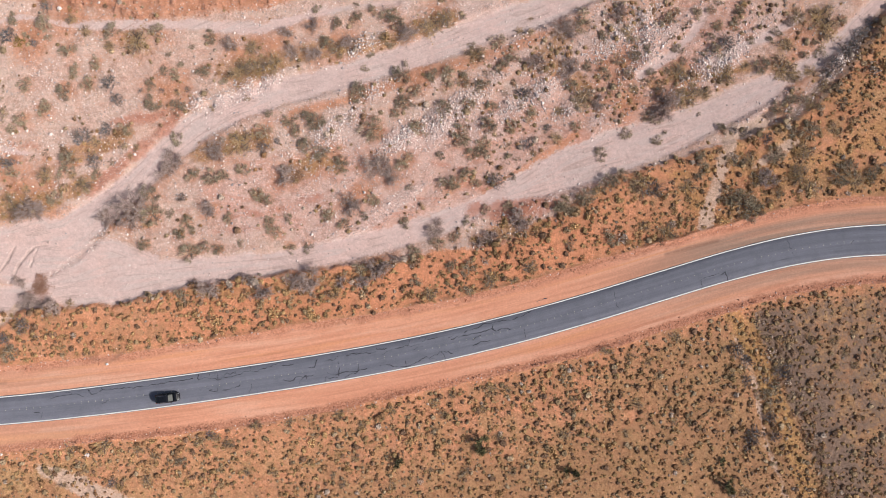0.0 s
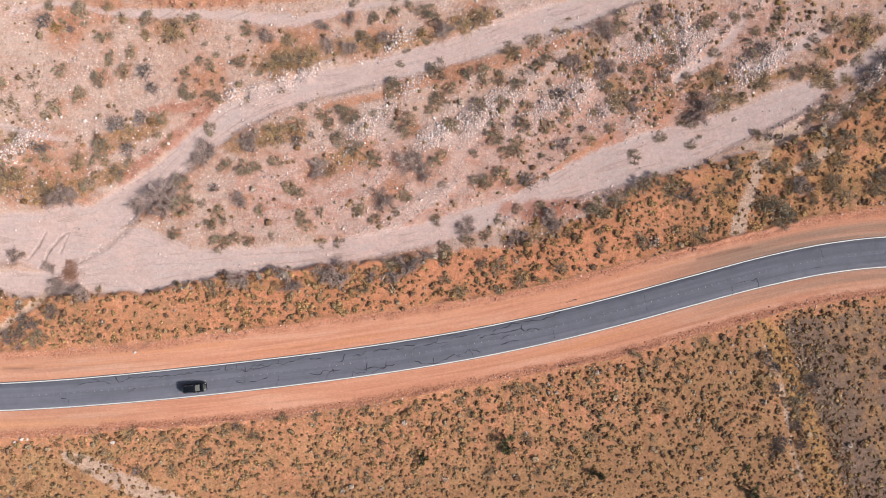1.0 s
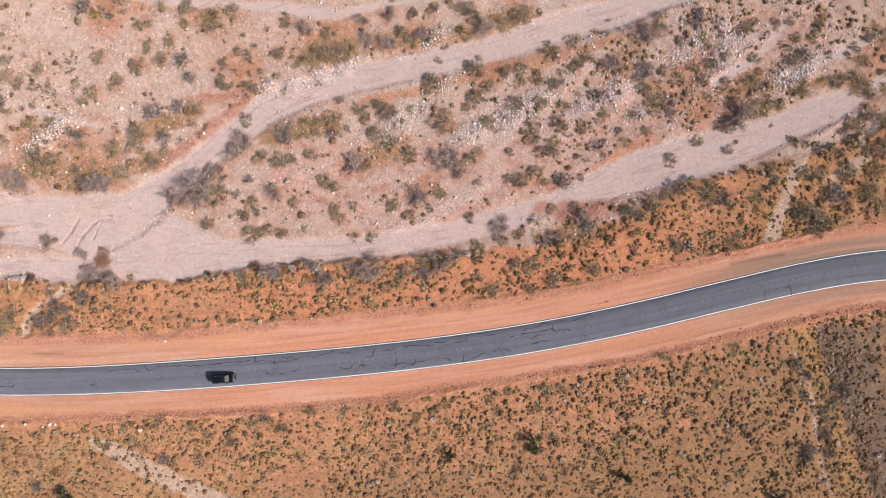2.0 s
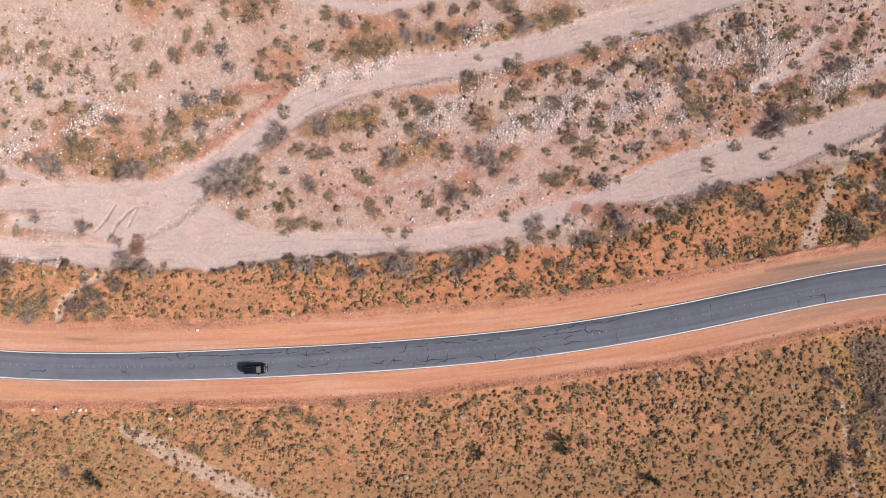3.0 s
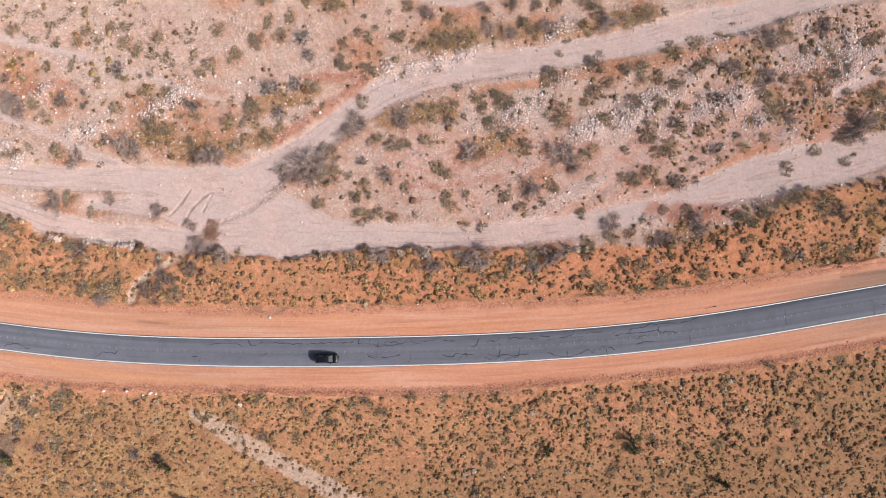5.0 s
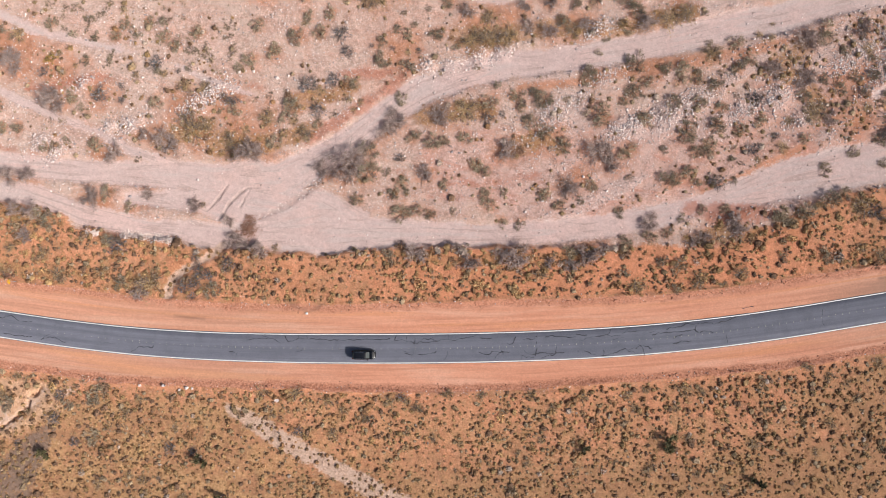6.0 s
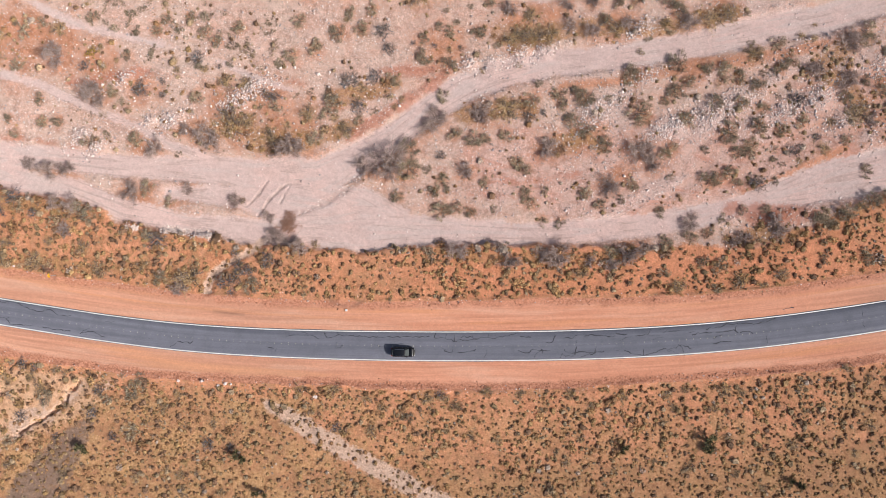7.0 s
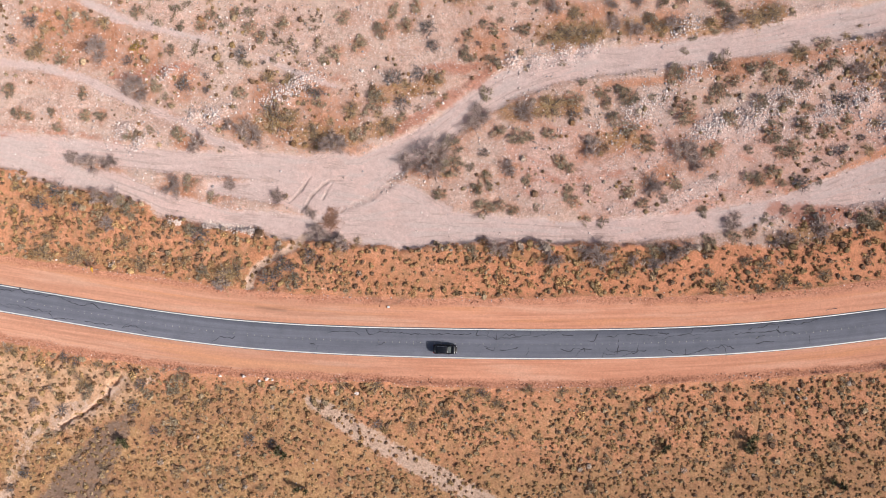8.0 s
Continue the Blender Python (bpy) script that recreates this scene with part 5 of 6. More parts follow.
# ---- road ----
def ribbon(line, width, z, name, material, parent, label="", thick=0.012):
    """A flat band of some thickness along a line of points."""
    p = np.array(line, float)
    t = np.gradient(p, axis=0)
    t /= np.linalg.norm(t, axis=1)[:, None]
    n = np.stack([-t[:, 1], t[:, 0]], 1)
    w = np.broadcast_to(np.asarray(width, float) / 2, len(p))[:, None]
    k = len(p)
    rows = [(p + n * w, z - thick), (p + n * w, z), (p - n * w, z), (p - n * w, z - thick)]
    v = np.concatenate([np.column_stack([q, np.full(k, h)]) for q, h in rows])
    f = []
    for r in range(3):
        i = np.arange(k - 1) + r * k
        f.append(np.stack([i + k, i + k + 1, i + 1, i], 1))
    f.append(np.array([[0, k, 2 * k, 3 * k], [4 * k - 1, 3 * k - 1, 2 * k - 1, k - 1]]))
    ob = new(name, mesh_from(name, v, np.concatenate(f), material))
    ob.parent = parent
    return tagged(ob, label) if label else ob


def road_point(x, d):
    """The place d metres north of the centre line."""
    s = road_y(x + 0.5) - road_y(x - 0.5)
    c = 1 / np.sqrt(1 + s * s)
    return np.stack([x - d * s * c, road_y(x) + d * c], -1)


def build_road():
    xs = np.concatenate([np.arange(-1400, -220, 30.0), np.arange(-220, 160, 1.0), np.arange(160, 1401, 30.0)])
    half = level(LINES_APART, xs) / 2 + 0.22 + 0.10 * (fractal(xs, 0 * xs, 1.7, 3) - 0.5)
    half2 = level(LINES_APART, xs) / 2 + 0.22 + 0.10 * (fractal(xs, 0 * xs + 40, 1.7, 3) - 0.5)
    across = [(1.0, -0.10), (1.0, 0.02), (0.5, 0.035), (0.0, 0.05), (-0.5, 0.035), (-1.0, 0.02), (-1.0, -0.10)]
    rows, lanes = [], []
    for u, z in across:
        d = u * (half if u > 0 else half2)
        rows.append(np.column_stack([road_point(xs, d), np.full(len(xs), z)]))
        lanes.append(np.column_stack([xs, d, 0 * xs]))
    k = len(xs)
    f = []
    for r in range(len(across) - 1):
        i = np.arange(k - 1) + r * k
        f.append(np.stack([i + k, i + k + 1, i + 1, i], 1))
    me = mesh_from("road", np.concatenate(rows), np.concatenate(f), MAT_ASPHALT)
    a = me.attributes.new("lane", "FLOAT_VECTOR", "POINT")
    a.data.foreach_set("vector", np.concatenate(lanes).astype(np.float32).ravel())
    road = tagged(new("road", me), "worn grey two-lane asphalt road with sealed cracks", "road", kind="structure")
    lx = np.arange(-260, 200, 1.0)
    for side in (1, -1):
        ribbon(road_point(lx, side * level(LINES_APART, lx) / 2), 0.22 + 0.06 * (fractal(lx, 0 * lx + side, 3, 2) - 0.5), 0.032, "edge_line", MAT_LINE, road, "white painted edge line")
    return road


road = build_road()


def crack(line, parent, wide=0.155):
    """A hand-poured band of sealant that wanders along a crack."""
    p = np.array(line, float)
    seg = np.hypot(*np.diff(p, axis=0).T)
    s = np.concatenate([[0], np.cumsum(seg)])
    u = np.arange(0, s[-1] + 0.1, 0.22)
    q = np.column_stack([np.interp(u, s, p[:, 0]), np.interp(u, s, p[:, 1])])
    q += 0.75 * np.column_stack([fractal(q[:, 0], q[:, 1], 0.8, 3) - 0.5, fractal(q[:, 0] + 70, q[:, 1], 0.8, 3) - 0.5])
    w = wide * (0.35 + 1.0 * ease(fractal(q[:, 0] + 9, q[:, 1], 0.9, 3), 0.25, 0.75))
    d = np.abs(road_offset(q[:, 0], q[:, 1])[0])
    return ribbon(q, w, 0.056 - 0.010 * d.mean(), "crack_seal", MAT_SEAL, parent, thick=0.02)


CRACKS_WEST = [
    [(-152.6, -29.2), (-150.2, -29.1), (-148.5, -28.5), (-146.6, -29.1), (-142.9, -29), (-140.5, -28.8), (-136.7, -29.7), (-134.3, -29.7), (-132.6, -29.1), (-130.6, -30.1), (-128.2, -29.9)],
    [(-141.7, -32.6), (-140.4, -33.4), (-136.2, -33.1)], [(-125.8, -33.2), (-122.9, -32.3), (-120.3, -33.3)],
    [(-151, -32), (-146.1, -32.1), (-141.2, -32.3)], [(-133.7, -33.2), (-127.7, -33)], [(-106.4, -33.2), (-104.9, -31.8), (-102.4, -32), (-101.4, -30.9)]]
CRACKS_MIDDLE = [
    [(-82.6, -27.6), (-80.2, -27.1), (-77.3, -26.5), (-75.5, -27.1)],
    [(-74.9, -25.7), (-74.3, -26.6), (-73.4, -26.6), (-72, -25.9), (-69.6, -25.7), (-66.7, -25.3), (-63.1, -24.9), (-59, -24.3), (-56.6, -24), (-53.1, -23.4)],
    [(-72, -25), (-71.7, -25.8)],
    [(-70.2, -24.9), (-70, -25.7)],
    [(-75.5, -25.2), (-74.6, -25.9)],
    [(-51.9, -22.4), (-51.7, -23.6)],
    [(-49.6, -22.4), (-49.5, -23.3)],
    [(-51.7, -23.4), (-49.3, -23.3), (-47.8, -23.6), (-46.4, -23.1), (-43.7, -22.7), (-42.7, -22.1)],
    [(-47.8, -22.4), (-47.7, -23.8)],
    [(-44.3, -21.9), (-44, -22.6)],
    [(-41.1, -21), (-41, -21.8)],
    [(-41.3, -21.9), (-37.8, -21.4)],
    [(-49.5, -25.9), (-48.1, -26), (-47.9, -25.2)],
    [(-46.8, -25.7), (-44.8, -25.3), (-43.2, -25), (-43, -24.5)],
    [(-86.1, -30.3), (-84.9, -30.6)],
    [(-46.6, -22.6), (-44.6, -22.1), (-43.9, -22.5), (-42.5, -22.1), (-41, -21.8)],
    [(-34.3, -20.5), (-33.3, -20.7), (-31.9, -20.6)]]
CRACKS_CENTRE = [
    [(-29, -21), (-27.7, -21), (-27, -19.4)],
    [(-25.7, -19.8), (-23.7, -19.5), (-22.9, -18.6)],
    [(-25.4, -20.7), (-24.8, -22.1), (-23.1, -22.5), (-22.3, -22.1), (-17.8, -21.6)],
    [(-22.5, -19.8), (-22.4, -22.6)],
    [(-25.1, -22.6), (-25.3, -23.9)],
    [(-25.4, -23.1), (-22.7, -23.1)],
    [(-21.3, -23.3), (-20.1, -22.4), (-18.5, -21.8)],
    [(-18.6, -19.8), (-18.5, -21.8)],
    [(-21.3, -18.8), (-19.6, -18.3), (-17.2, -17.9), (-14.9, -17.9)],
    [(-14.5, -17.4), (-12.5, -17.2)],
    [(-34.3, -23.8), (-31.9, -23.7), (-31, -22.9), (-27.8, -22.7)],
    [(-29.6, -22.4), (-29.2, -23.6)],
    [(-17.8, -21.5), (-15.4, -20.7), (-13.1, -20.4), (-11.3, -20.8), (-8.7, -20.9), (-6, -19.8), (-4.3, -18.9), (-3.1, -19.2), (-1.3, -19.5)],
    [(-8.7, -19.2), (-8.6, -20.9)]]
CRACKS_EAST = [
    [(-10.8, -17.1), (-7.8, -16.5), (-5.5, -16.3)],
    [(-3.7, -18.9), (-0.8, -17.7), (1, -18.1)],
    [(-2.3, -16.3), (-1.6, -17.7), (-0.6, -18.4), (-0.2, -19.5)],
    [(1, -15.1), (4.5, -14.1), (6.9, -13.7), (9.2, -13), (10.4, -13.7)],
    [(9.5, -11.9), (9.8, -13.9)],
    [(10.4, -13.4), (11.6, -12.7), (13.3, -13.1)],
    [(5.5, -16.5), (6.9, -15.7), (9, -15.4)],
    [(-4.3, -15.1), (-1.9, -14.8)],
    [(3.4, -13.6), (5, -13.2), (7.2, -12.3), (9.5, -11.5), (13, -11.3), (14.6, -10.6), (17.4, -9.4)],
    [(52.9, -4.6), (52.8, -2.7), (55.2, -1.9), (58, -1.3), (58.5, -3)],
    [(5.2, -15.2), (6.9, -14.5)],
    [(18.4, -7.5), (20.7, -6.7)]]
for line in CRACKS_WEST + CRACKS_MIDDLE + CRACKS_CENTRE + CRACKS_EAST:
    crack(line, road)
rng_crack = np.random.RandomState(12)
for n in range(34):
    x0, d0 = rng_crack.uniform(-160, 95), rng_crack.uniform(-2.6, 2.6)
    turn, reach = rng_crack.choice([0.0, 0.2, 1.4, 1.7, -0.3]) + rng_crack.normal() * 0.2, rng_crack.uniform(0.8, 3.4)
    d1 = float(np.clip(d0 + reach * math.sin(turn), -2.7, 2.7))
    crack([tuple(road_point(np.array([x0]), d0)[0]), tuple(road_point(np.array([x0 + reach * math.cos(turn) + 0.2]), d1)[0])], road, rng_crack.uniform(0.04, 0.10))


# ---- plants ----
def unit(v):
    return v / np.maximum(np.linalg.norm(v, axis=-1, keepdims=True), 1e-6)


def blades(base, way, length, width, rng):
    """Tapered triangular blades: two corners at the base, one at the tip."""
    side = unit(np.cross(way, rng.normal(size=way.shape)))
    a = base + side * (width / 2)[:, None]
    b = base - side * (width / 2)[:, None]
    return np.stack([a, b, base + way * length[:, None]], 1)


def leaves(spot, size, rng, up=0.4):
    """Loose leaves: triangles turned every way, a little towards the sky."""
    n = unit(rng.normal(size=spot.shape) + (0, 0, up))
    u = unit(np.cross(n, rng.normal(size=spot.shape)))
    v = np.cross(n, u)
    s = size[:, None]
    return np.stack([spot + u * s, spot - u * s * 0.5 + v * s * 0.8, spot - u * s * 0.5 - v * s * 0.8], 1)


def tri_mesh(name, tris, material):
    v = np.asarray(tris).reshape(-1, 3)
    return mesh_from(name, v, np.arange(len(v)).reshape(-1, 3), material)


def sticks(a, b, ra, rb):
    """Thin three-sided tapered twigs from a to b, as triangles."""
    w = unit(b - a)
    u = unit(np.cross(w, np.array([0.31, 0.52, 0.79])))
    v = np.cross(w, u)
    ring = [(math.cos(k * 2.094), math.sin(k * 2.094)) for k in range(3)]
    lo = [a + (c * u + s * v) * ra[:, None] for c, s in ring]
    hi = [b + (c * u + s * v) * rb[:, None] for c, s in ring]
    t = []
    for k in range(3):
        m = (k + 1) % 3
        t += [np.stack([lo[k], lo[m], hi[m]], 1), np.stack([lo[k], hi[m], hi[k]], 1)]
    return np.concatenate(t)


def branching(rng, limbs, levels, spread, rise, girth):
    """Twigs that fork from the base outwards; returns triangles of the wood and the tips."""
    ang = rng.uniform(0, 2 * np.pi, limbs) + np.linspace(0, 2 * np.pi, limbs)
    lean = rng.uniform(0.35, 1.35, limbs)
    way = np.column_stack([np.cos(ang) * np.sin(lean), np.sin(ang) * np.sin(lean), np.cos(lean) * rise])
    start = np.column_stack([np.cos(ang), np.sin(ang), 0 * ang]) * 0.06
    length = rng.uniform(0.35, 0.6, limbs)
    tris, r = [], np.full(limbs, girth)
    tips = []
    for k in range(levels):
        end = start + way * length[:, None]
        end[:, 2] = np.maximum(end[:, 2], 0.03)
        tris.append(sticks(start, end, r, r * 0.6))
        tips.append(end)
        if k == levels - 1:
            break
        fork = 3 if k else 4
        frac = rng.uniform(0.45, 1.0, (len(start), fork))
        frac[:, 0] = 1.0
        start2 = (start[:, None] + (end - start)[:, None] * frac[..., None]).reshape(-1, 3)
        way2 = unit(np.repeat(way, fork, 0) + rng.normal(size=(len(way) * fork, 3)) * spread * (1, 1, 0.7))
        length = np.repeat(length, fork) * rng.uniform(0.45, 0.85, len(way2))
        r = np.repeat(r, fork) * 0.62
        start, way = start2, way2
    return np.concatenate(tris), np.concatenate(tips[1:] or tips)


def plant(name, wood, wood_mat, crown, crown_mat, crown_name):
    base = new(name)
    every = np.concatenate([t.reshape(-1, 3) for t in (wood, crown) if t is not None and len(t)])
    size = np.percentile(np.hypot(every[:, 0], every[:, 1]), 94)
    wood, crown = wood / (size, size, max(size, 1.0)), crown / (size, size, max(size, 1.0))
    for part_name, tris, mat in (("wood", wood, wood_mat), (crown_name, crown, crown_mat)):
        if tris is not None and len(tris):
            ob = new(part_name, tri_mesh(part_name, tris, mat))
            ob.parent = base
    return base


def grey_thorn(rng):
    wood, tips = branching(rng, 13, 4, 0.62, 0.75, 0.030)
    base = np.repeat(tips, 2, 0) * rng.uniform(0.7, 1.0, (len(tips) * 2, 1))
    way = unit(rng.normal(size=base.shape) * 0.8 + base * (1, 1, 0.3))
    fine = blades(base, way, rng.uniform(0.10, 0.30, len(base)), rng.uniform(0.012, 0.030, len(base)), rng)
    inner = dome(rng, 200, 0.5, 0.1) * 0.8
    inner[:, 2] = np.maximum(inner[:, 2], 0.03)
    fill = blades(inner, unit(rng.normal(size=inner.shape) + inner), rng.uniform(0.10, 0.22, 200), rng.uniform(0.02, 0.05, 200), rng)
    return plant("thorn_shrub", wood, MAT_TWIG_GREY, np.concatenate([fine, fill]), MAT_TWIG_GREY, "crown")


def brown_dead(rng):
    """A dead shrub, its dry twigs matted over the ground."""
    wood, tips = branching(rng, 16, 4, 0.8, 0.5, 0.022)
    mat = dome(rng, 620, 0.55, 0.05)
    mat[:, 2] = np.maximum(mat[:, 2], 0.03)
    way = unit(mat * (1, 1, 0.2) + rng.normal(size=mat.shape) * 0.8)
    twigs = blades(mat * 0.95, way, rng.uniform(0.08, 0.22, len(mat)), rng.uniform(0.02, 0.05, len(mat)), rng)
    fine = leaves(tips, rng.uniform(0.02, 0.05, len(tips)), rng)
    return plant("dead_shrub", wood, MAT_LEAF_BROWN, np.concatenate([twigs, fine]), MAT_LEAF_BROWN, "dry_leaves")


def green_brush(rng):
    n, m = 26, 24
    ang, rad = rng.uniform(0, 6.283, n), np.sqrt(rng.uniform(0.0, 0.85, n)) * rng.uniform(0.75, 1.0)
    squash = rng.uniform(0.65, 1.0)
    c = np.column_stack([rad * np.cos(ang), rad * np.sin(ang) * squash, 0.06 + 0.32 * (1 - rad**2)])
    base = np.repeat(c, m, 0) + rng.normal(size=(n * m, 3)) * (0.09, 0.09, 0.05)
    way = unit(rng.normal(size=(n * m, 3)) + np.repeat(c, m, 0) * (1.3, 1.3, 0) + (0, 0, 0.6))
    way[:, 2] = np.abs(way[:, 2])
    tris = blades(base, way, rng.uniform(0.10, 0.26, n * m), rng.uniform(0.025, 0.055, n * m), rng)
    wood, _ = branching(rng, 8, 2, 0.5, 0.6, 0.03)
    return plant("brush_shrub", wood, MAT_STEM, tris, MAT_LEAF_GREEN, "foliage")


def tuft_brush(rng):
    """A loose clump of short tufts with bare sand between them."""
    n, m = 14, 22
    ang, rad = rng.uniform(0, 6.283, n), np.sqrt(rng.uniform(0.0, 1.0, n))
    c = np.column_stack([rad * np.cos(ang), rad * np.sin(ang) * rng.uniform(0.6, 0.9), np.full(n, 0.05)])
    base = np.repeat(c, m, 0) + rng.normal(size=(n * m, 3)) * (0.07, 0.07, 0.03)
    way = unit(rng.normal(size=(n * m, 3)) + (0, 0, 0.9))
    way[:, 2] = np.abs(way[:, 2])
    tris = blades(base, way, rng.uniform(0.12, 0.34, n * m), rng.uniform(0.03, 0.075, n * m), rng)
    wood, _ = branching(rng, 6, 2, 0.5, 0.6, 0.025)
    return plant("tufted_brush", wood, MAT_STEM, tris, MAT_LEAF_TUFT, "foliage")


def dome(rng, n, flat, hollow=0.35):
    v = unit(rng.normal(size=(n, 3)))
    v[:, 2] = np.abs(v[:, 2])
    lump = 0.72 + 0.42 * np.sin(v[:, 0] * 4.1 + rng.uniform(0, 6)) * np.sin(v[:, 1] * 4.7 + rng.uniform(0, 6))
    return v * (rng.uniform(hollow, 1.0, n) ** 0.6 * lump)[:, None] * (1, 1, flat)


def olive_bush(rng):
    wood, tips = branching(rng, 10, 3, 0.6, 0.7, 0.028)
    spot = np.concatenate([dome(rng, 760, 0.38, 0.10) * 1.12, tips + rng.normal(size=tips.shape) * 0.06])
    spot[:, 2] = np.maximum(spot[:, 2], 0.03)
    tris = leaves(spot, rng.uniform(0.024, 0.056, len(spot)), rng, 1.6)
    return plant("olive_bush", wood, MAT_STEM, tris, MAT_LEAF_OLIVE, "foliage")


def blue_saltbush(rng):
    wood, tips = branching(rng, 9, 3, 0.6, 0.7, 0.026)
    spot = dome(rng, 340, 0.6, 0.5)
    spot[:, 2] = np.maximum(spot[:, 2], 0.03)
    way = unit(spot + rng.normal(size=spot.shape) * 0.5 + (0, 0, 0.4))
    tris = blades(spot * 0.85, way, rng.uniform(0.10, 0.24, len(spot)), rng.uniform(0.03, 0.06, len(spot)), rng)
    return plant("saltbush", wood, MAT_STEM, tris, MAT_LEAF_BLUE, "foliage")


def yellow_brush(rng):
    spot = dome(rng, 320, 0.6, 0.4)
    tris = leaves(spot, rng.uniform(0.04, 0.08, len(spot)), rng)
    wood, _ = branching(rng, 8, 2, 0.5, 0.6, 0.03)
    return plant("rabbitbrush", wood, MAT_STEM, tris, MAT_LEAF_YELLOW, "foliage")


def yucca(rng):
    """A many-headed yucca: short stems, each with a rosette of stiff blades."""
    n = 6
    ang, rad = rng.uniform(0, 6.283, n), rng.uniform(0.15, 0.6, n)
    head = np.column_stack([rad * np.cos(ang), rad * np.sin(ang), rng.uniform(0.5, 1.3, n)])
    wood = sticks(head * (0.25, 0.25, 0), head, np.full(n, 0.09), np.full(n, 0.07))
    m = 46
    base = np.repeat(head, m, 0)
    way = unit(rng.normal(size=(n * m, 3)) + (0, 0, 0.35))
    tris = blades(base, way, rng.uniform(0.28, 0.5, n * m), np.full(n * m, 0.075), rng)
    return plant("yucca", wood, MAT_STEM, tris, MAT_BLADE, "crown")


def settle(maker, spots, variants, label, category, group, tall=1.0, seed=0, wide=1.0):
    """Places copies of a few forms at the spots, each turned and scaled to its radius."""
    rng = np.random.RandomState(seed)
    for v in range(variants):
        mine = spots[v::variants]
        if not mine:
            continue
        first = tagged(maker(rng), label, category, group)
        poses = []
        for x, y, r in mine:
            z = float(height(np.array([x]), np.array([y]))[0]) - 0.04
            k = r * wide * rng.uniform(1.05, 1.25)
            poses.append(Matrix.Translation((x, y, z)) @ Matrix.Rotation(rng.uniform(0, 6.283), 4, "Z") @ Matrix.Diagonal((k * rng.uniform(0.9, 1.12), k * rng.uniform(0.85, 1.05), k * tall * rng.uniform(0.85, 1.1), 1)))
        for m in poses[1:]:
            copy_thing(first, m)
        first.matrix_basis = poses[0]


settle(grey_thorn, GREY_THORN, 6, "leafless grey thorn shrub with tangled twigs on sand", "shrub", "thorn shrubs", 0.8, 1, 0.80)
settle(green_brush, GREEN_BRUSH, 7, "grey-green desert brush in tufts on stony sand", "shrub", "green brush", 0.9, 2)
settle(tuft_brush, TUFT_BRUSH, 6, "small pale grey-green tufted brush on sand", "shrub", "tufted brush", 0.9, 8)
settle(olive_bush, OLIVE_BUSH, 6, "olive-brown half-dry bush on orange litter", "shrub", "olive bushes", 0.72, 3, 0.9)
settle(blue_saltbush, BLUE_SALTBUSH, 5, "dense blue-grey saltbush on bare soil", "shrub", "saltbushes", 0.95, 4)
settle(yellow_brush, YELLOW_RABBITBRUSH, 2, "yellow-green rabbitbrush on bare soil", "shrub", "rabbitbrush", 0.9, 5)
settle(brown_dead, BROWN_DEAD, 2, "dead red-brown shrub flattened on the sand", "shrub", "dead shrubs", 0.45, 6)
settle(yucca, YUCCA, 3, "dark green many-headed yucca among low scrub", "yucca", "yuccas", 1.0, 7)


# small scrub, too many to count
def scrub_forms(rng, count=12, each=26):
    """Low rounded shrubs of small leaves and twigs round an uneven heart; large ones are loose."""
    forms = []
    for _ in range(count):
        loose = each > 65
        shape = (rng.uniform(0.75, 1.2), rng.uniform(0.75, 1.2), 0.62 if loose else 0.7)
        spot = unit(rng.normal(size=(each, 3)))
        spot[:, 2] = np.abs(spot[:, 2])
        spot *= rng.uniform(0.02, 1.0, (each, 1)) ** 0.45 * 0.72 if loose else rng.uniform(0.6, 0.86, (each, 1))
        spot *= shape
        spot[:, 2] = np.maximum(spot[:, 2], 0.03)
        small = 0.5 if loose else 0.62
        half = each // 4
        way = unit(spot * (1, 1, 0.5) + rng.normal(size=spot.shape) * 0.6 + (0, 0, 0.3))
        a = blades(spot[:half], way[:half], rng.uniform(0.2, 0.4, half) * small, rng.uniform(0.14, 0.28, half) * small, rng)
        b = leaves(spot[half:], rng.uniform(0.16, 0.32, each - half) * small, rng, 1.4 if loose else 0.5)
        tris = [a, b]
        if not loose:
            ang = np.arange(6) * 1.0472 + rng.uniform(-0.3, 0.3, 6)
            low = np.column_stack([np.cos(ang), np.sin(ang), 0 * ang]) * rng.uniform(0.6, 0.9, (6, 1))
            top = np.column_stack([np.cos(ang + 0.5), np.sin(ang + 0.5), 0 * ang]) * rng.uniform(0.42, 0.68, (6, 1)) + (0, 0, 1) * rng.uniform(0.5, 0.8, (6, 1))
            tip = np.array([rng.normal() * 0.12, rng.normal() * 0.12, rng.uniform(0.75, 0.98)])
            for k in range(6):
                m = (k + 1) % 6
                tris.append(np.array([[low[k], low[m], top[k]], [low[m], top[m], top[k]], [top[k], top[m], tip]]) * shape * 0.82)
        forms.append(np.concatenate(tris))
    return np.array(forms)


TINTS = np.array([(0.30, 0.170, 0.090), (0.355, 0.228, 0.114), (0.29, 0.200, 0.115), (0.39, 0.255, 0.125), (0.40, 0.315, 0.258), (0.215, 0.130, 0.084), (0.36, 0.265, 0.172)])


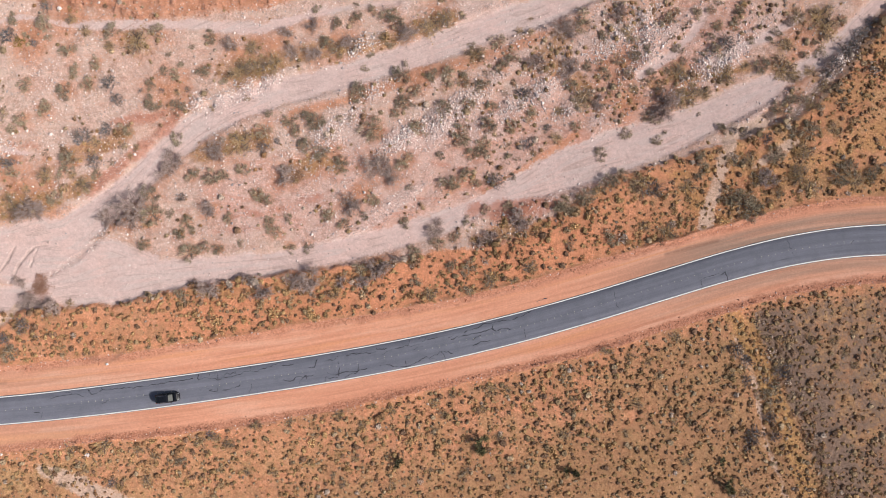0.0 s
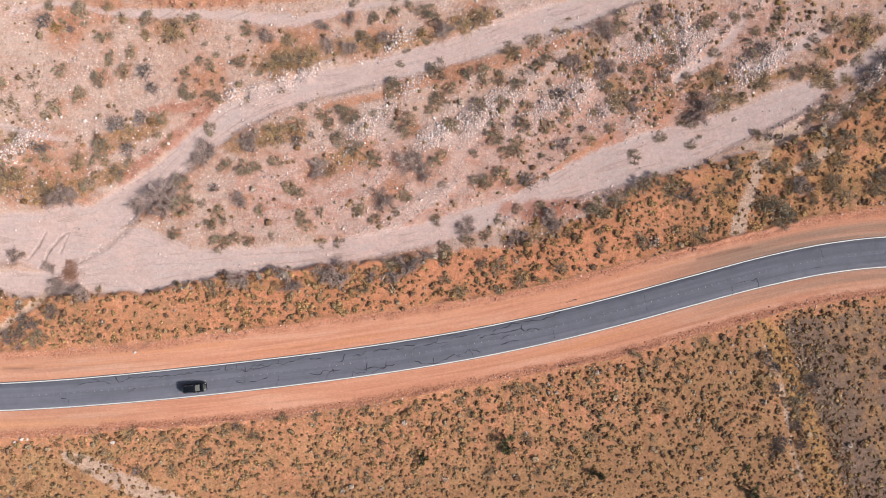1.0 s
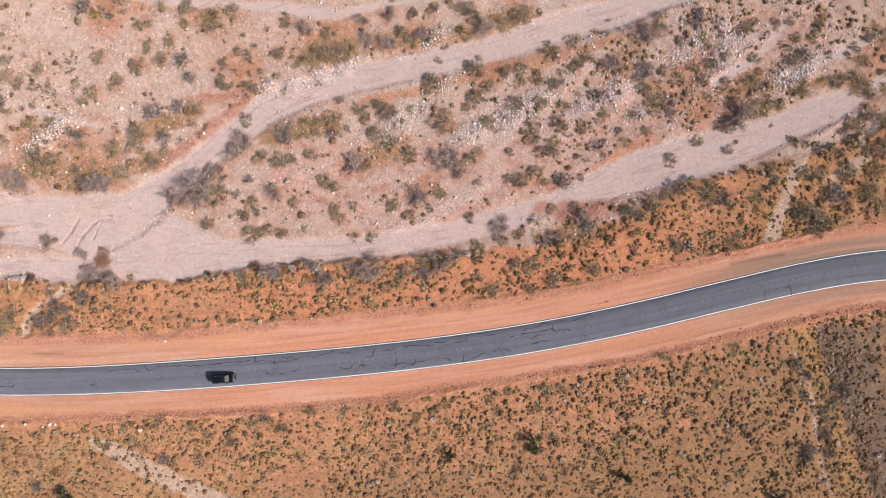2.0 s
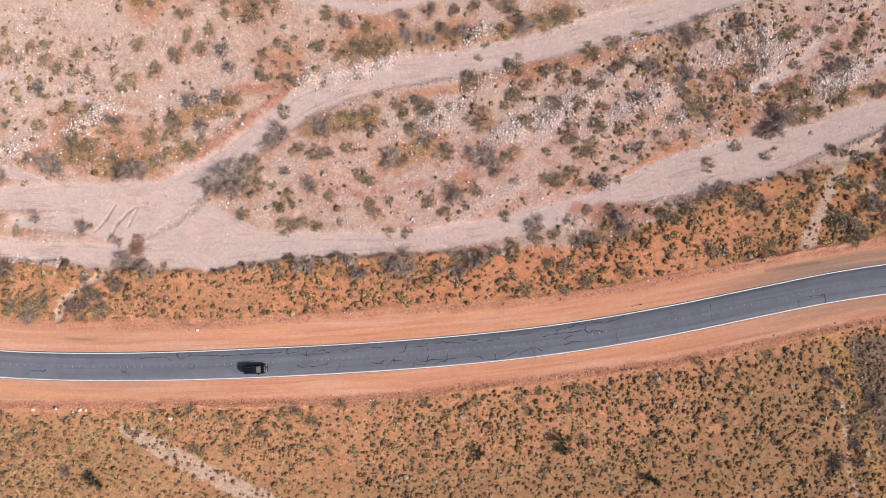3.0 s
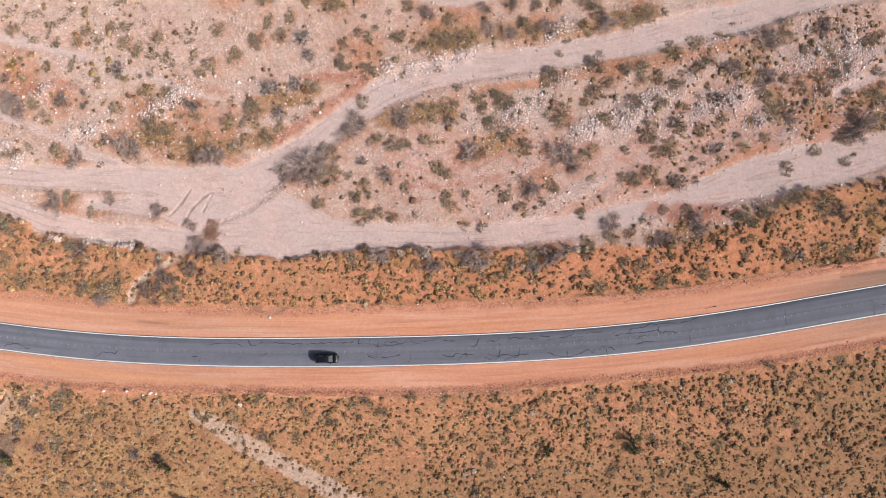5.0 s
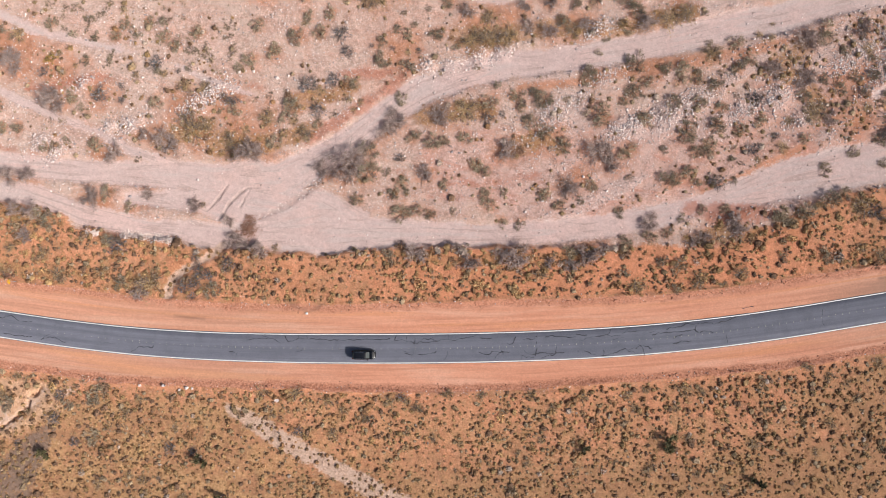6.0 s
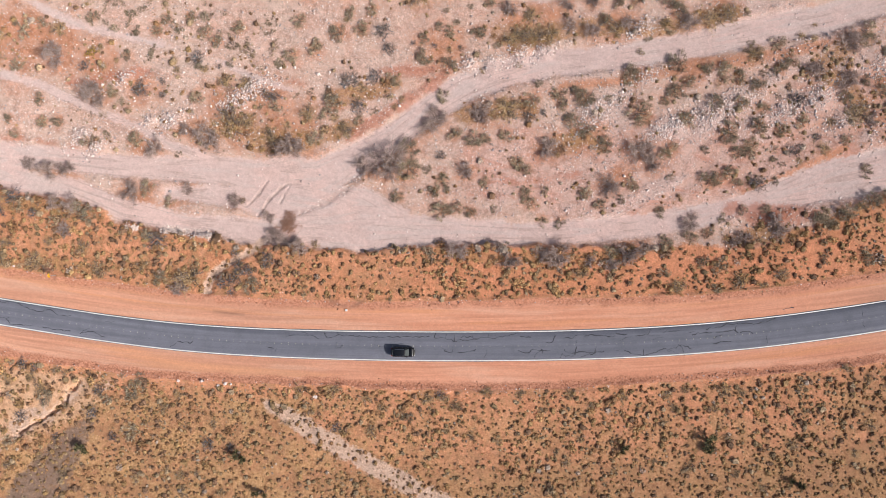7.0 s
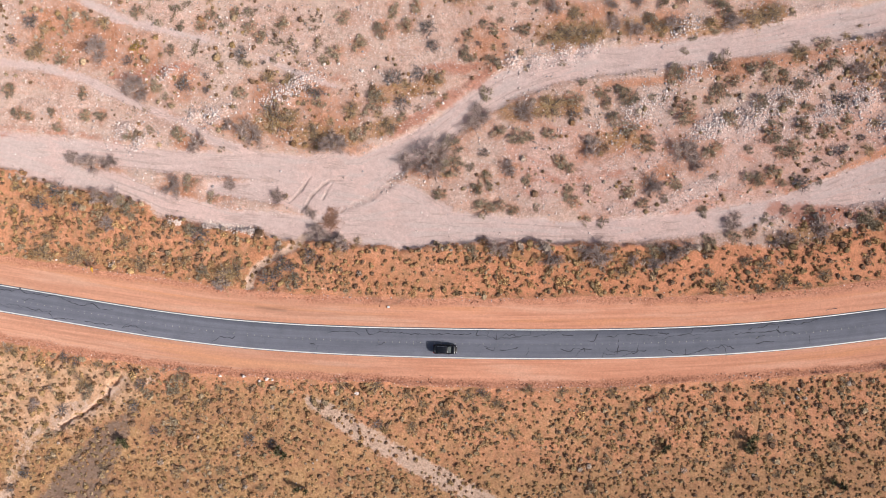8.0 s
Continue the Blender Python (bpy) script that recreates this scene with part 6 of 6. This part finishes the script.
def scatter_scrub(name, label, spots, tint_weights, seed, each=28):
    """One mesh of small shrubs at the spots."""
    rng = np.random.RandomState(seed)
    x, y, r = spots
    z = height(x, y) - 0.02
    forms = scrub_forms(rng, 12, each)
    pick = rng.randint(0, len(forms), len(x))
    a = rng.uniform(0, 6.283, len(x))
    t = forms[pick] * r[:, None, None, None]
    ca_, sa_ = np.cos(a)[:, None, None], np.sin(a)[:, None, None]
    px, py = t[..., 0] * ca_ - t[..., 1] * sa_, t[..., 0] * sa_ + t[..., 1] * ca_
    tris = np.stack([px + x[:, None, None], py + y[:, None, None], t[..., 2] * 1.0 + z[:, None, None]], -1)
    me = tri_mesh(name, tris, MAT_SCRUB)
    tint = (1.25 if each > 65 else 1.0) * TINTS[rng.choice(len(TINTS), len(x), p=np.array(tint_weights) / sum(tint_weights))] * rng.uniform(0.75, 1.3, (len(x), 1))
    tint = np.repeat(np.column_stack([tint, np.ones(len(x))]), forms.shape[1] * 3, 0)
    paint(me, "tint", tint)
    tagged(new(name, me), label, "scrub", kind="stuff")


scatter_scrub("low_scrub", "low brown-green scrub dotted over orange soil", SOUTH_SCRUB, (6, 5, 4, 1.5, 0.4, 5, 2.5), 21)
scatter_scrub("low_scrub", "low golden-brown scrub between road and wash", NORTH_SCRUB, (7, 6, 3, 2.0, 0.2, 6, 1.5), 22)
scatter_scrub("wash_scrub", "sparse low grey-green scrub on the stony wash", WASH_SCRUB, (3, 1, 5, 0.3, 2.5, 3, 5), 23)
scatter_scrub("mid_scrub", "fuzzy olive-brown brush among the low scrub", MID_SCRUB, (2, 5, 3, 5, 2, 1, 3), 24, 110)
scatter_scrub("brush_band", "tangled olive and rust-brown brush along the wash",
              scrub_spots((-170, -26, 108, 66), 1.15, lambda x, y: 0.34 * brush_bands(x, y), 0.70, 26), (3, 4, 3, 4, 4, 2, 4), 26, 90)
scatter_scrub("bank_scrub", "dark low brush along the lip of the cut bank",
              scrub_spots((-170, -14, 108, 66), 0.95, bank_chance, 0.62, 27), (4, 3, 4, 1, 4, 4, 4), 27)
scatter_scrub("brush_belt", "dense belt of dark grey brush on stony soil",
              scrub_spots((50, -75, 110, 8), 1.15, belt_chance, 0.75, 25), (3, 1, 3, 0, 3, 4, 2), 25, 70)


# ---- stones ----
MAT_CLOD = plain_material("red_clods", (0.42, 0.19, 0.12), (0.58, 0.30, 0.20), 0.8, 0.95)
MAT_CALICHE = plain_material("white_caliche", (0.70, 0.540, 0.470), (0.86, 0.730, 0.660), 0.9, 0.9)


def stone_forms(rng, count=8, small=False):
    bm = bmesh.new()
    bmesh.ops.create_icosphere(bm, subdivisions=1, radius=1)
    v = np.array([p.co[:] for p in bm.verts])
    f = np.array([[p.index for p in q.verts] for q in bm.faces])
    bm.free()
    if small:
        v = np.array([(1, 0, 0), (-1, 0, 0), (0, 1, 0), (0, -1, 0), (0, 0, 1), (0, 0, -1)], float)
        f = np.array([(0, 2, 4), (2, 1, 4), (1, 3, 4), (3, 0, 4), (2, 0, 5), (1, 2, 5), (3, 1, 5), (0, 3, 5)])
    return [(v + rng.normal(size=v.shape) * 0.2) * (1, rng.uniform(0.6, 0.95), rng.uniform(0.45, 0.75)) for _ in range(count)], f


def scatter_stones(name, label, x, y, r, seed, lift=0.1, material=MAT_STONE, small=False):
    rng = np.random.RandomState(seed)
    forms, f = stone_forms(rng, 8, small)
    forms = np.array(forms)
    z = height(x, y) + lift * r
    a = rng.uniform(0, 6.283, len(x))
    t = forms[rng.randint(0, len(forms), len(x))] * r[:, None, None]
    ca_, sa_ = np.cos(a)[:, None], np.sin(a)[:, None]
    v = np.stack([t[..., 0] * ca_ - t[..., 1] * sa_ + x[:, None], t[..., 0] * sa_ + t[..., 1] * ca_ + y[:, None], t[..., 2] + z[:, None]], -1)
    faces = (f[None] + (np.arange(len(x)) * v.shape[1])[:, None, None]).reshape(-1, 3)
    tagged(new(name, mesh_from(name, v.reshape(-1, 3), faces, material)), label, "stones", kind="stuff")


def wash_stones():
    rng = np.random.RandomState(31)
    x, y = rng.uniform(-172, 108, 120000), rng.uniform(-14, 70, 120000)
    b = bank_offset(x, y)
    bed = np.zeros(len(x))
    for line, depth in CHANNELS:
        k = strip_distance(line, x, y)
        bed = np.maximum(bed, ease(-k, -0.3, 0.8) - 0.8 * np.exp(-((k - 0.3) / 0.9) ** 2))
    chance = ease(b, 0.2, 1.0) * (1 - 0.9 * np.clip(bed, 0, 1)) * (0.16 + 0.35 * ease(fractal(x, y + 77, 7, 4), 0.46, 0.66) + 0.7 * ease(ridges(x, y), 0.47, 0.62) * (0.3 + 0.7 * ease(x, -60, 10)))
    keep = rng.rand(len(x)) < chance
    x, y = x[keep], y[keep]
    r = np.clip(0.095 * np.exp(rng.normal(size=len(x)) * 0.48), 0.05, 0.36)
    fine = r < 0.13
    scatter_stones("wash_gravel", "pale pebbles strewn over the sandy wash", x[fine], y[fine], r[fine] * 1.1, 32, small=True)
    scatter_stones("wash_cobbles", "pale and grey cobbles strewn over the sandy wash", x[~fine], y[~fine], r[~fine], 38)
    xs, ys, rs = [], [], []
    for cx, cy, rad in STONE_BARS:
        n = int(120 * rad * rad)
        u, v = rng.normal(size=n) * 1.75 * rad, rng.normal(size=n) * 0.62 * rad
        xs.append(cx + 0.76 * u - 0.65 * v)
        ys.append(cy + 0.65 * u + 0.76 * v)
        rs.append(np.clip(0.115 * np.exp(rng.normal(size=n) * 0.45), 0.06, 0.36))
    for (ax, ay, aw), (bx, by, bw) in zip(STONE_RUN, STONE_RUN[1:]):
        u = rng.rand(75)
        spread = rng.normal(size=75) * (aw + u * (bw - aw)) * 1.5
        xs.append(ax + u * (bx - ax) + 0.6 * spread)
        ys.append(ay + u * (by - ay) - 0.8 * spread)
        rs.append(np.clip(0.075 * np.exp(rng.normal(size=75) * 0.45), 0.045, 0.24))
    x, y, r = np.concatenate(xs), np.concatenate(ys), np.concatenate(rs)
    fine = r < 0.125
    scatter_stones("bar_gravel", "pale gravel on bars between the channels", x[fine], y[fine], r[fine] * 1.1, 39, small=True)
    scatter_stones("cobble_bar", "heaped pale cobbles on bars between the channels", x[~fine], y[~fine], r[~fine], 33)


def edge_stones():
    rng = np.random.RandomState(34)
    xs = rng.uniform(-170, 108, 2000)
    side = rng.choice([1, -1, -1], len(xs))
    edge = np.where(side > 0, level(VERGE_NORTH, xs), level(VERGE_SOUTH, xs))
    p = road_point(xs, side * (edge + rng.normal(size=len(xs)) * 0.6))
    r = np.clip(0.075 * np.exp(rng.normal(size=len(xs)) * 0.45), 0.04, 0.26)
    scatter_stones("windrow_stones", "small stones along the crumbled edge of the shoulder", p[:, 0], p[:, 1], r, 35, small=True)
    xs = rng.uniform(-170, 108, 5200)
    side = rng.choice([1, -1, -1], len(xs))
    edge = np.where(side > 0, level(VERGE_NORTH, xs), level(VERGE_SOUTH, xs))
    p = road_point(xs, side * (edge - 0.35 - np.abs(rng.normal(size=len(xs))) * 0.55))
    r = np.clip(0.075 * np.exp(rng.normal(size=len(xs)) * 0.5), 0.04, 0.3)
    scatter_stones("windrow_clods", "crumbled red clods along the edge of the shoulder", p[:, 0], p[:, 1], r, 37, 0.2, MAT_CLOD, True)
    # clods broken off the cut slope
    n = 1500
    x = rng.uniform(-86, -34, n)
    y = np.interp(x, [p[0] for p in CLIFF], [p[1] for p in CLIFF]) + np.abs(rng.normal(size=n)) * 3.0 - 0.6
    scatter_stones("slope_clods", "orange clods broken from the cut slope", x, y, np.clip(0.13 * np.exp(rng.normal(size=n) * 0.5), 0.06, 0.45), 40, 0.1, MAT_CLOD, True)
    # a light ledge of cemented gravel along the cut bank
    n = 1900
    x = -120.5 + 21 * rng.rand(n)
    y = np.interp(x, [-120, -118, -111.6, -107, -103, -99.5], [-10.0, -9.8, -9.0, -8.9, -8.9, -9.4]) + rng.normal(size=n) * 0.36
    keep = np.abs(x + 114.6) > 2.2
    scatter_stones("caliche_ledge", "white cemented gravel broken out along the bank", x[keep], y[keep], np.clip(0.16 * np.exp(rng.normal(size=n) * 0.45), 0.07, 0.5)[keep], 36, -0.35, MAT_CALICHE)


wash_stones()
edge_stones()


def boulder(x, y, r, seed, label, name="boulder"):
    rng = np.random.RandomState(seed)
    bm = bmesh.new()
    bmesh.ops.create_icosphere(bm, subdivisions=3, radius=r)
    k = rng.uniform(-9, 9, 3)
    for v in bm.verts:
        n = noise.noise(v.co / r * 1.3 + Vector(k)) * 0.32 + noise.noise(v.co / r * 3.7 + Vector(k)) * 0.12
        v.co *= 1 + n
        v.co.z *= 0.7
    ob = part(name, bm, MAT_STONE)
    ob.matrix_basis = pose(x, y, float(height(np.array([x]), np.array([y]))[0]) + 0.3 * r, 0, 0, rng.uniform(0, 360))
    return tagged(ob, label, "boulder", "pale boulders")


BOULDERS = [(-82.8, 55.1, 0.55), (-72.8, 9.1, 0.4), (-67.1, 0.2, 0.3), (-25.2, 9.4, 0.4), (-89.2, 28.7, 0.4), (-75.0, -39.1, 0.45), (-84.1, 28.0, 0.5),
            (-32.0, 44.0, 0.35), (-23.4, 10.3, 0.3), (-103.6, -39.9, 0.4), (-98.6, -39.2, 0.4), (-95.2, -39.8, 0.45), (-93.8, -39.1, 0.5), (-92.6, -39.1, 0.35),
            (-74.6, -39.2, 0.5), (-141.7, -21.2, 0.3), (-123.8, -4.2, 0.3), (-97.9, 4.4, 0.35), (-115.0, 8.2, 0.4)]
for n, (bx, by, br) in enumerate(BOULDERS):
    boulder(bx, by, br * 0.75, 50 + n, "pale rounded boulder lying on the soil")


# ---- car ----
MAT_PAINT = plain_material("black_car_paint", (0.010, 0.011, 0.014), (0.013, 0.014, 0.019), 3, 0.22)
MAT_PAINT.node_tree.nodes["Principled BSDF"].inputs["Coat Weight"].default_value = 0.25
MAT_PAINT.node_tree.nodes["Principled BSDF"].inputs["Specular IOR Level"].default_value = 0.3
MAT_GLASS_DARK = plain_material("tinted_glass", (0.030, 0.042, 0.046), (0.05, 0.066, 0.070), 2, 0.06)
MAT_GLASS_DARK.node_tree.nodes["Principled BSDF"].inputs["Specular IOR Level"].default_value = 0.8
MAT_RUBBER = plain_material("tyre_rubber", (0.015, 0.015, 0.016), (0.03, 0.03, 0.03), 12, 0.9)
MAT_METAL = plain_material("silver_metal", (0.55, 0.55, 0.56), (0.68, 0.68, 0.70), 6, 0.3)
MAT_METAL.node_tree.nodes["Principled BSDF"].inputs["Metallic"].default_value = 1.0
MAT_LAMP = plain_material("headlight_lens", (0.50, 0.51, 0.54), (0.62, 0.63, 0.66), 6, 0.15)
MAT_TAIL = plain_material("red_tail_lens", (0.25, 0.01, 0.01), (0.35, 0.02, 0.015), 6, 0.2)


def loft(sections, rings=14):
    """A closed skin through rounded cross sections: x, half width, bottom, top, squareness."""
    bm = bmesh.new()
    loops = []
    for x, w, lo, hi, sq in sections:
        ring = []
        for k in range(rings * 2):
            a = math.pi * k / rings
            c, s = math.cos(a), math.sin(a)
            ring.append(bm.verts.new((x, math.copysign(abs(c) ** sq, c) * w, (lo + hi) / 2 + math.copysign(abs(s) ** sq, s) * (hi - lo) / 2)))
        loops.append(ring)
    for a, b in zip(loops, loops[1:]):
        for k in range(len(a)):
            m = (k + 1) % len(a)
            bm.faces.new((a[k], b[k], b[m], a[m]))
    bm.faces.new(loops[0])
    bm.faces.new(loops[-1][::-1])
    bmesh.ops.recalc_face_normals(bm, faces=bm.faces[:])
    for f in bm.faces:
        f.smooth = True
    return bm


def panel_bm(corners, depth):
    """A four-cornered pane with thickness, along its own normal."""
    bm = bmesh.new()
    p = [Vector(c) for c in corners]
    n = (p[1] - p[0]).cross(p[2] - p[0]).normalized() * depth
    lo, hi = [bm.verts.new(c) for c in p], [bm.verts.new(c + n) for c in p]
    bm.faces.new(lo[::-1])
    bm.faces.new(hi)
    for k in range(4):
        m = (k + 1) % 4
        bm.faces.new((lo[k], lo[m], hi[m], hi[k]))
    return bm


def turned_bm(profile, steps=24):
    """A ring turned about the y axis from (y, radius) pairs."""
    bm = bmesh.new()
    rings = [[bm.verts.new((r * math.cos(2 * math.pi * k / steps), y, r * math.sin(2 * math.pi * k / steps))) for k in range(steps)] for y, r in profile]
    for a, b in zip(rings, rings[1:]):
        for k in range(steps):
            m = (k + 1) % steps
            bm.faces.new((a[k], a[m], b[m], b[k]))
    bm.faces.new(rings[0][::-1])
    bm.faces.new(rings[-1])
    bmesh.ops.recalc_face_normals(bm, faces=bm.faces[:])
    return bm


def build_car():
    car = new("car")
    part("body", loft([(-2.46, 0.72, 0.45, 0.80, 0.5), (-2.40, 0.88, 0.32, 1.02, 0.45), (-2.0, 0.97, 0.26, 1.08, 0.4), (-1.0, 0.98, 0.24, 1.08, 0.38), (0.3, 0.98, 0.24, 1.07, 0.38),
                       (1.0, 0.97, 0.24, 1.06, 0.4), (1.7, 0.95, 0.25, 1.0, 0.42), (2.2, 0.86, 0.28, 0.90, 0.5), (2.40, 0.66, 0.34, 0.78, 0.6), (2.48, 0.45, 0.40, 0.70, 0.7)]), MAT_PAINT, car)
    part("cabin", loft([(-2.28, 0.70, 0.95, 1.10, 0.5), (-2.05, 0.76, 0.95, 1.60, 0.45), (-1.6, 0.77, 0.95, 1.72, 0.4), (-0.6, 0.78, 0.95, 1.76, 0.38), (0.25, 0.77, 0.95, 1.72, 0.4),
                        (0.55, 0.75, 0.95, 1.60, 0.45), (1.25, 0.72, 0.95, 1.06, 0.5)]), MAT_PAINT, car)
    part("windscreen", panel_bm([(1.20, -0.66, 1.085), (1.20, 0.66, 1.085), (0.50, 0.60, 1.655), (0.50, -0.60, 1.655)], 0.03), MAT_GLASS_DARK, car, "tinted windscreen")
    part("rear_window", panel_bm([(-2.27, 0.60, 1.14), (-2.27, -0.60, 1.14), (-2.07, -0.58, 1.60), (-2.07, 0.58, 1.60)], 0.03), MAT_GLASS_DARK, car)
    for side in (1, -1):
        for x0, x1 in ((-1.95, -1.25), (-1.18, -0.28), (-0.20, 0.70)):
            part("side_window", panel_bm([(x0, side * 0.80, 1.12), (x1, side * 0.80, 1.12), (min(x1, 0.45), side * 0.755, 1.56), (x0 + 0.06, side * 0.755, 1.56)], -0.02 * side), MAT_GLASS_DARK, car)
        part("roof_rail", box_bm(1.9, 0.05, 0.05, -0.75, side * 0.66, 1.785, 0.015), MAT_METAL, car, "silver roof rail")
        mirror = part("mirror", box_bm(0.16, 0.24, 0.17, 0.78, side * 1.05, 1.12, 0.04), MAT_PAINT, car)
        part("headlight", box_bm(0.16, 0.20, 0.10, 2.27, side * 0.64, 0.78, 0.03), MAT_LAMP, car, "clear headlight")
        part("tail_light", box_bm(0.10, 0.22, 0.34, -2.40, side * 0.74, 0.86, 0.03), MAT_TAIL, car, "red tail light")
        part("door_handle", box_bm(0.20, 0.03, 0.04, -0.10, side * 0.985, 0.90, 0.01), MAT_METAL, car)
        for x in (-1.45, 1.45):
            wheel = part("wheel", turned_bm([(-0.10, 0.20), (0.10, 0.20)]), MAT_METAL, car)
            wheel.location = (x, side * 0.86, 0.37)
            part("tyre", turned_bm([(-0.12, 0.24), (-0.125, 0.33), (-0.09, 0.37), (0.09, 0.37), (0.125, 0.33), (0.12, 0.24)]), MAT_RUBBER, wheel)
            part("rim", turned_bm([(side * 0.10, 0.23), (side * 0.128, 0.20), (side * 0.11, 0.07), (side * 0.13, 0.05)]), MAT_METAL, wheel)
    part("bumper", box_bm(0.16, 1.30, 0.22, 2.38, 0, 0.45, 0.06), MAT_PAINT, car)
    part("grille", box_bm(0.06, 0.86, 0.22, 2.43, 0, 0.70, 0.02), MAT_RUBBER, car, "dark slatted grille")
    part("rear_bumper", box_bm(0.16, 1.74, 0.24, -2.40, 0, 0.48, 0.06), MAT_RUBBER, car)
    part("bonnet", loft([(1.20, 0.80, 1.00, 1.075, 0.6), (1.7, 0.78, 0.96, 1.035, 0.6), (2.22, 0.70, 0.85, 0.925, 0.6)]), MAT_PAINT, car)
    for side in (1, -1):
        part("wiper", box_bm(0.03, 0.52, 0.02, 1.21, side * 0.28, 1.12, 0, Matrix.Rotation(0.15 * side, 4, "Z")), MAT_RUBBER, car)
    return tagged(car, "black sport utility car with dark windows on the asphalt", "car")


car = build_car()
cx = -58.0
c_at, c_next = road_point(np.array([cx]), -1.15)[0], road_point(np.array([cx + 1]), -1.15)[0]
car.matrix_basis = pose(c_at[0], c_at[1], 0.04, 0, 0, math.degrees(math.atan2(c_next[1] - c_at[1], c_next[0] - c_at[0])))


# ---- roadside ----
MAT_SIGN = plain_material("yellow_sign_face", (0.72, 0.38, 0.02), (0.80, 0.45, 0.03), 5, 0.5)
MAT_STEEL = plain_material("galvanised_post", (0.30, 0.30, 0.31), (0.42, 0.42, 0.43), 9, 0.5)
MAT_BLACK = plain_material("black_sign_ink", (0.012, 0.012, 0.012), (0.02, 0.02, 0.02), 5, 0.6)
MAT_WHITE = plain_material("white_painted_concrete", (0.70, 0.70, 0.69), (0.84, 0.84, 0.83), 5, 0.7, 0.01)


def build_sign(x, y, turn):
    sign = new("warning_sign")
    post = part("post", box_bm(0.06, 0.06, 2.5, 0, 0, 1.2, 0.008), MAT_STEEL, sign, "galvanised steel post")
    face = part("sign_plate", box_bm(0.02, 0.76, 0.76, 0.045, 0, 2.1, 0.0, Matrix.Rotation(radians(45), 4, "X")), MAT_SIGN, sign, "yellow diamond sign plate")
    part("symbol", box_bm(0.006, 0.08, 0.42, 0.062, 0, 2.06, 0), MAT_BLACK, face)
    part("symbol_arm", box_bm(0.006, 0.30, 0.08, 0.062, 0.10, 2.25, 0), MAT_BLACK, face)
    for z in (1.85, 2.35):
        part("bolt", box_bm(0.012, 0.03, 0.03, 0.064, 0, z, 0.004), MAT_STEEL, face)
    sign.matrix_basis = pose(x, y, float(height(np.array([x]), np.array([y]))[0]), 0, 0, turn)
    return tagged(sign, "yellow diamond warning sign on a thin steel post", "road sign")


build_sign(-132.6, -21.9, 200)
block = part("concrete_block", box_bm(0.46, 0.44, 0.26, 0, 0, 0.11, 0.03), MAT_WHITE)
block.matrix_basis = pose(-70.9, -20.4, float(height(np.array([-70.9]), np.array([-20.4]))[0]), 0, 0, 14)
tagged(block, "white painted concrete block on the graded shoulder", "block")

# centre markers
def build_markers():
    stud = box_bm(0.08, 0.24, 0.03, 0, 0, 0.008, 0.012)
    first = part("road_marker", stud, MAT_STUD, road)
    wide = part("road_marker", box_bm(0.10, 0.11, 0.035, 0, 0, 0.008, 0.012), MAT_STUD, road)
    xs, s = [], 0.0
    x = -163.0
    while x < 100:
        slope = float(road_y(np.array([x + 0.5]))[0] - road_y(np.array([x - 0.5]))[0])
        xs.append((x, math.atan(slope)))
        x += 1.45 * math.cos(math.atan(slope))
    for n, (x, a) in enumerate(xs):
        for d in ((0.18, -0.18) if n % 4 == 0 else (0.0,)):
            source = wide if n % 4 == 0 else first
            ob = new("road_marker", source.data)
            ob.parent = road
            p = road_point(np.array([x]), d)[0]
            ob.matrix_basis = Matrix.Translation((p[0], p[1], 0.048)) @ Matrix.Rotation(a, 4, "Z")
    bpy.data.objects.remove(first)
    bpy.data.objects.remove(wide)


build_markers()
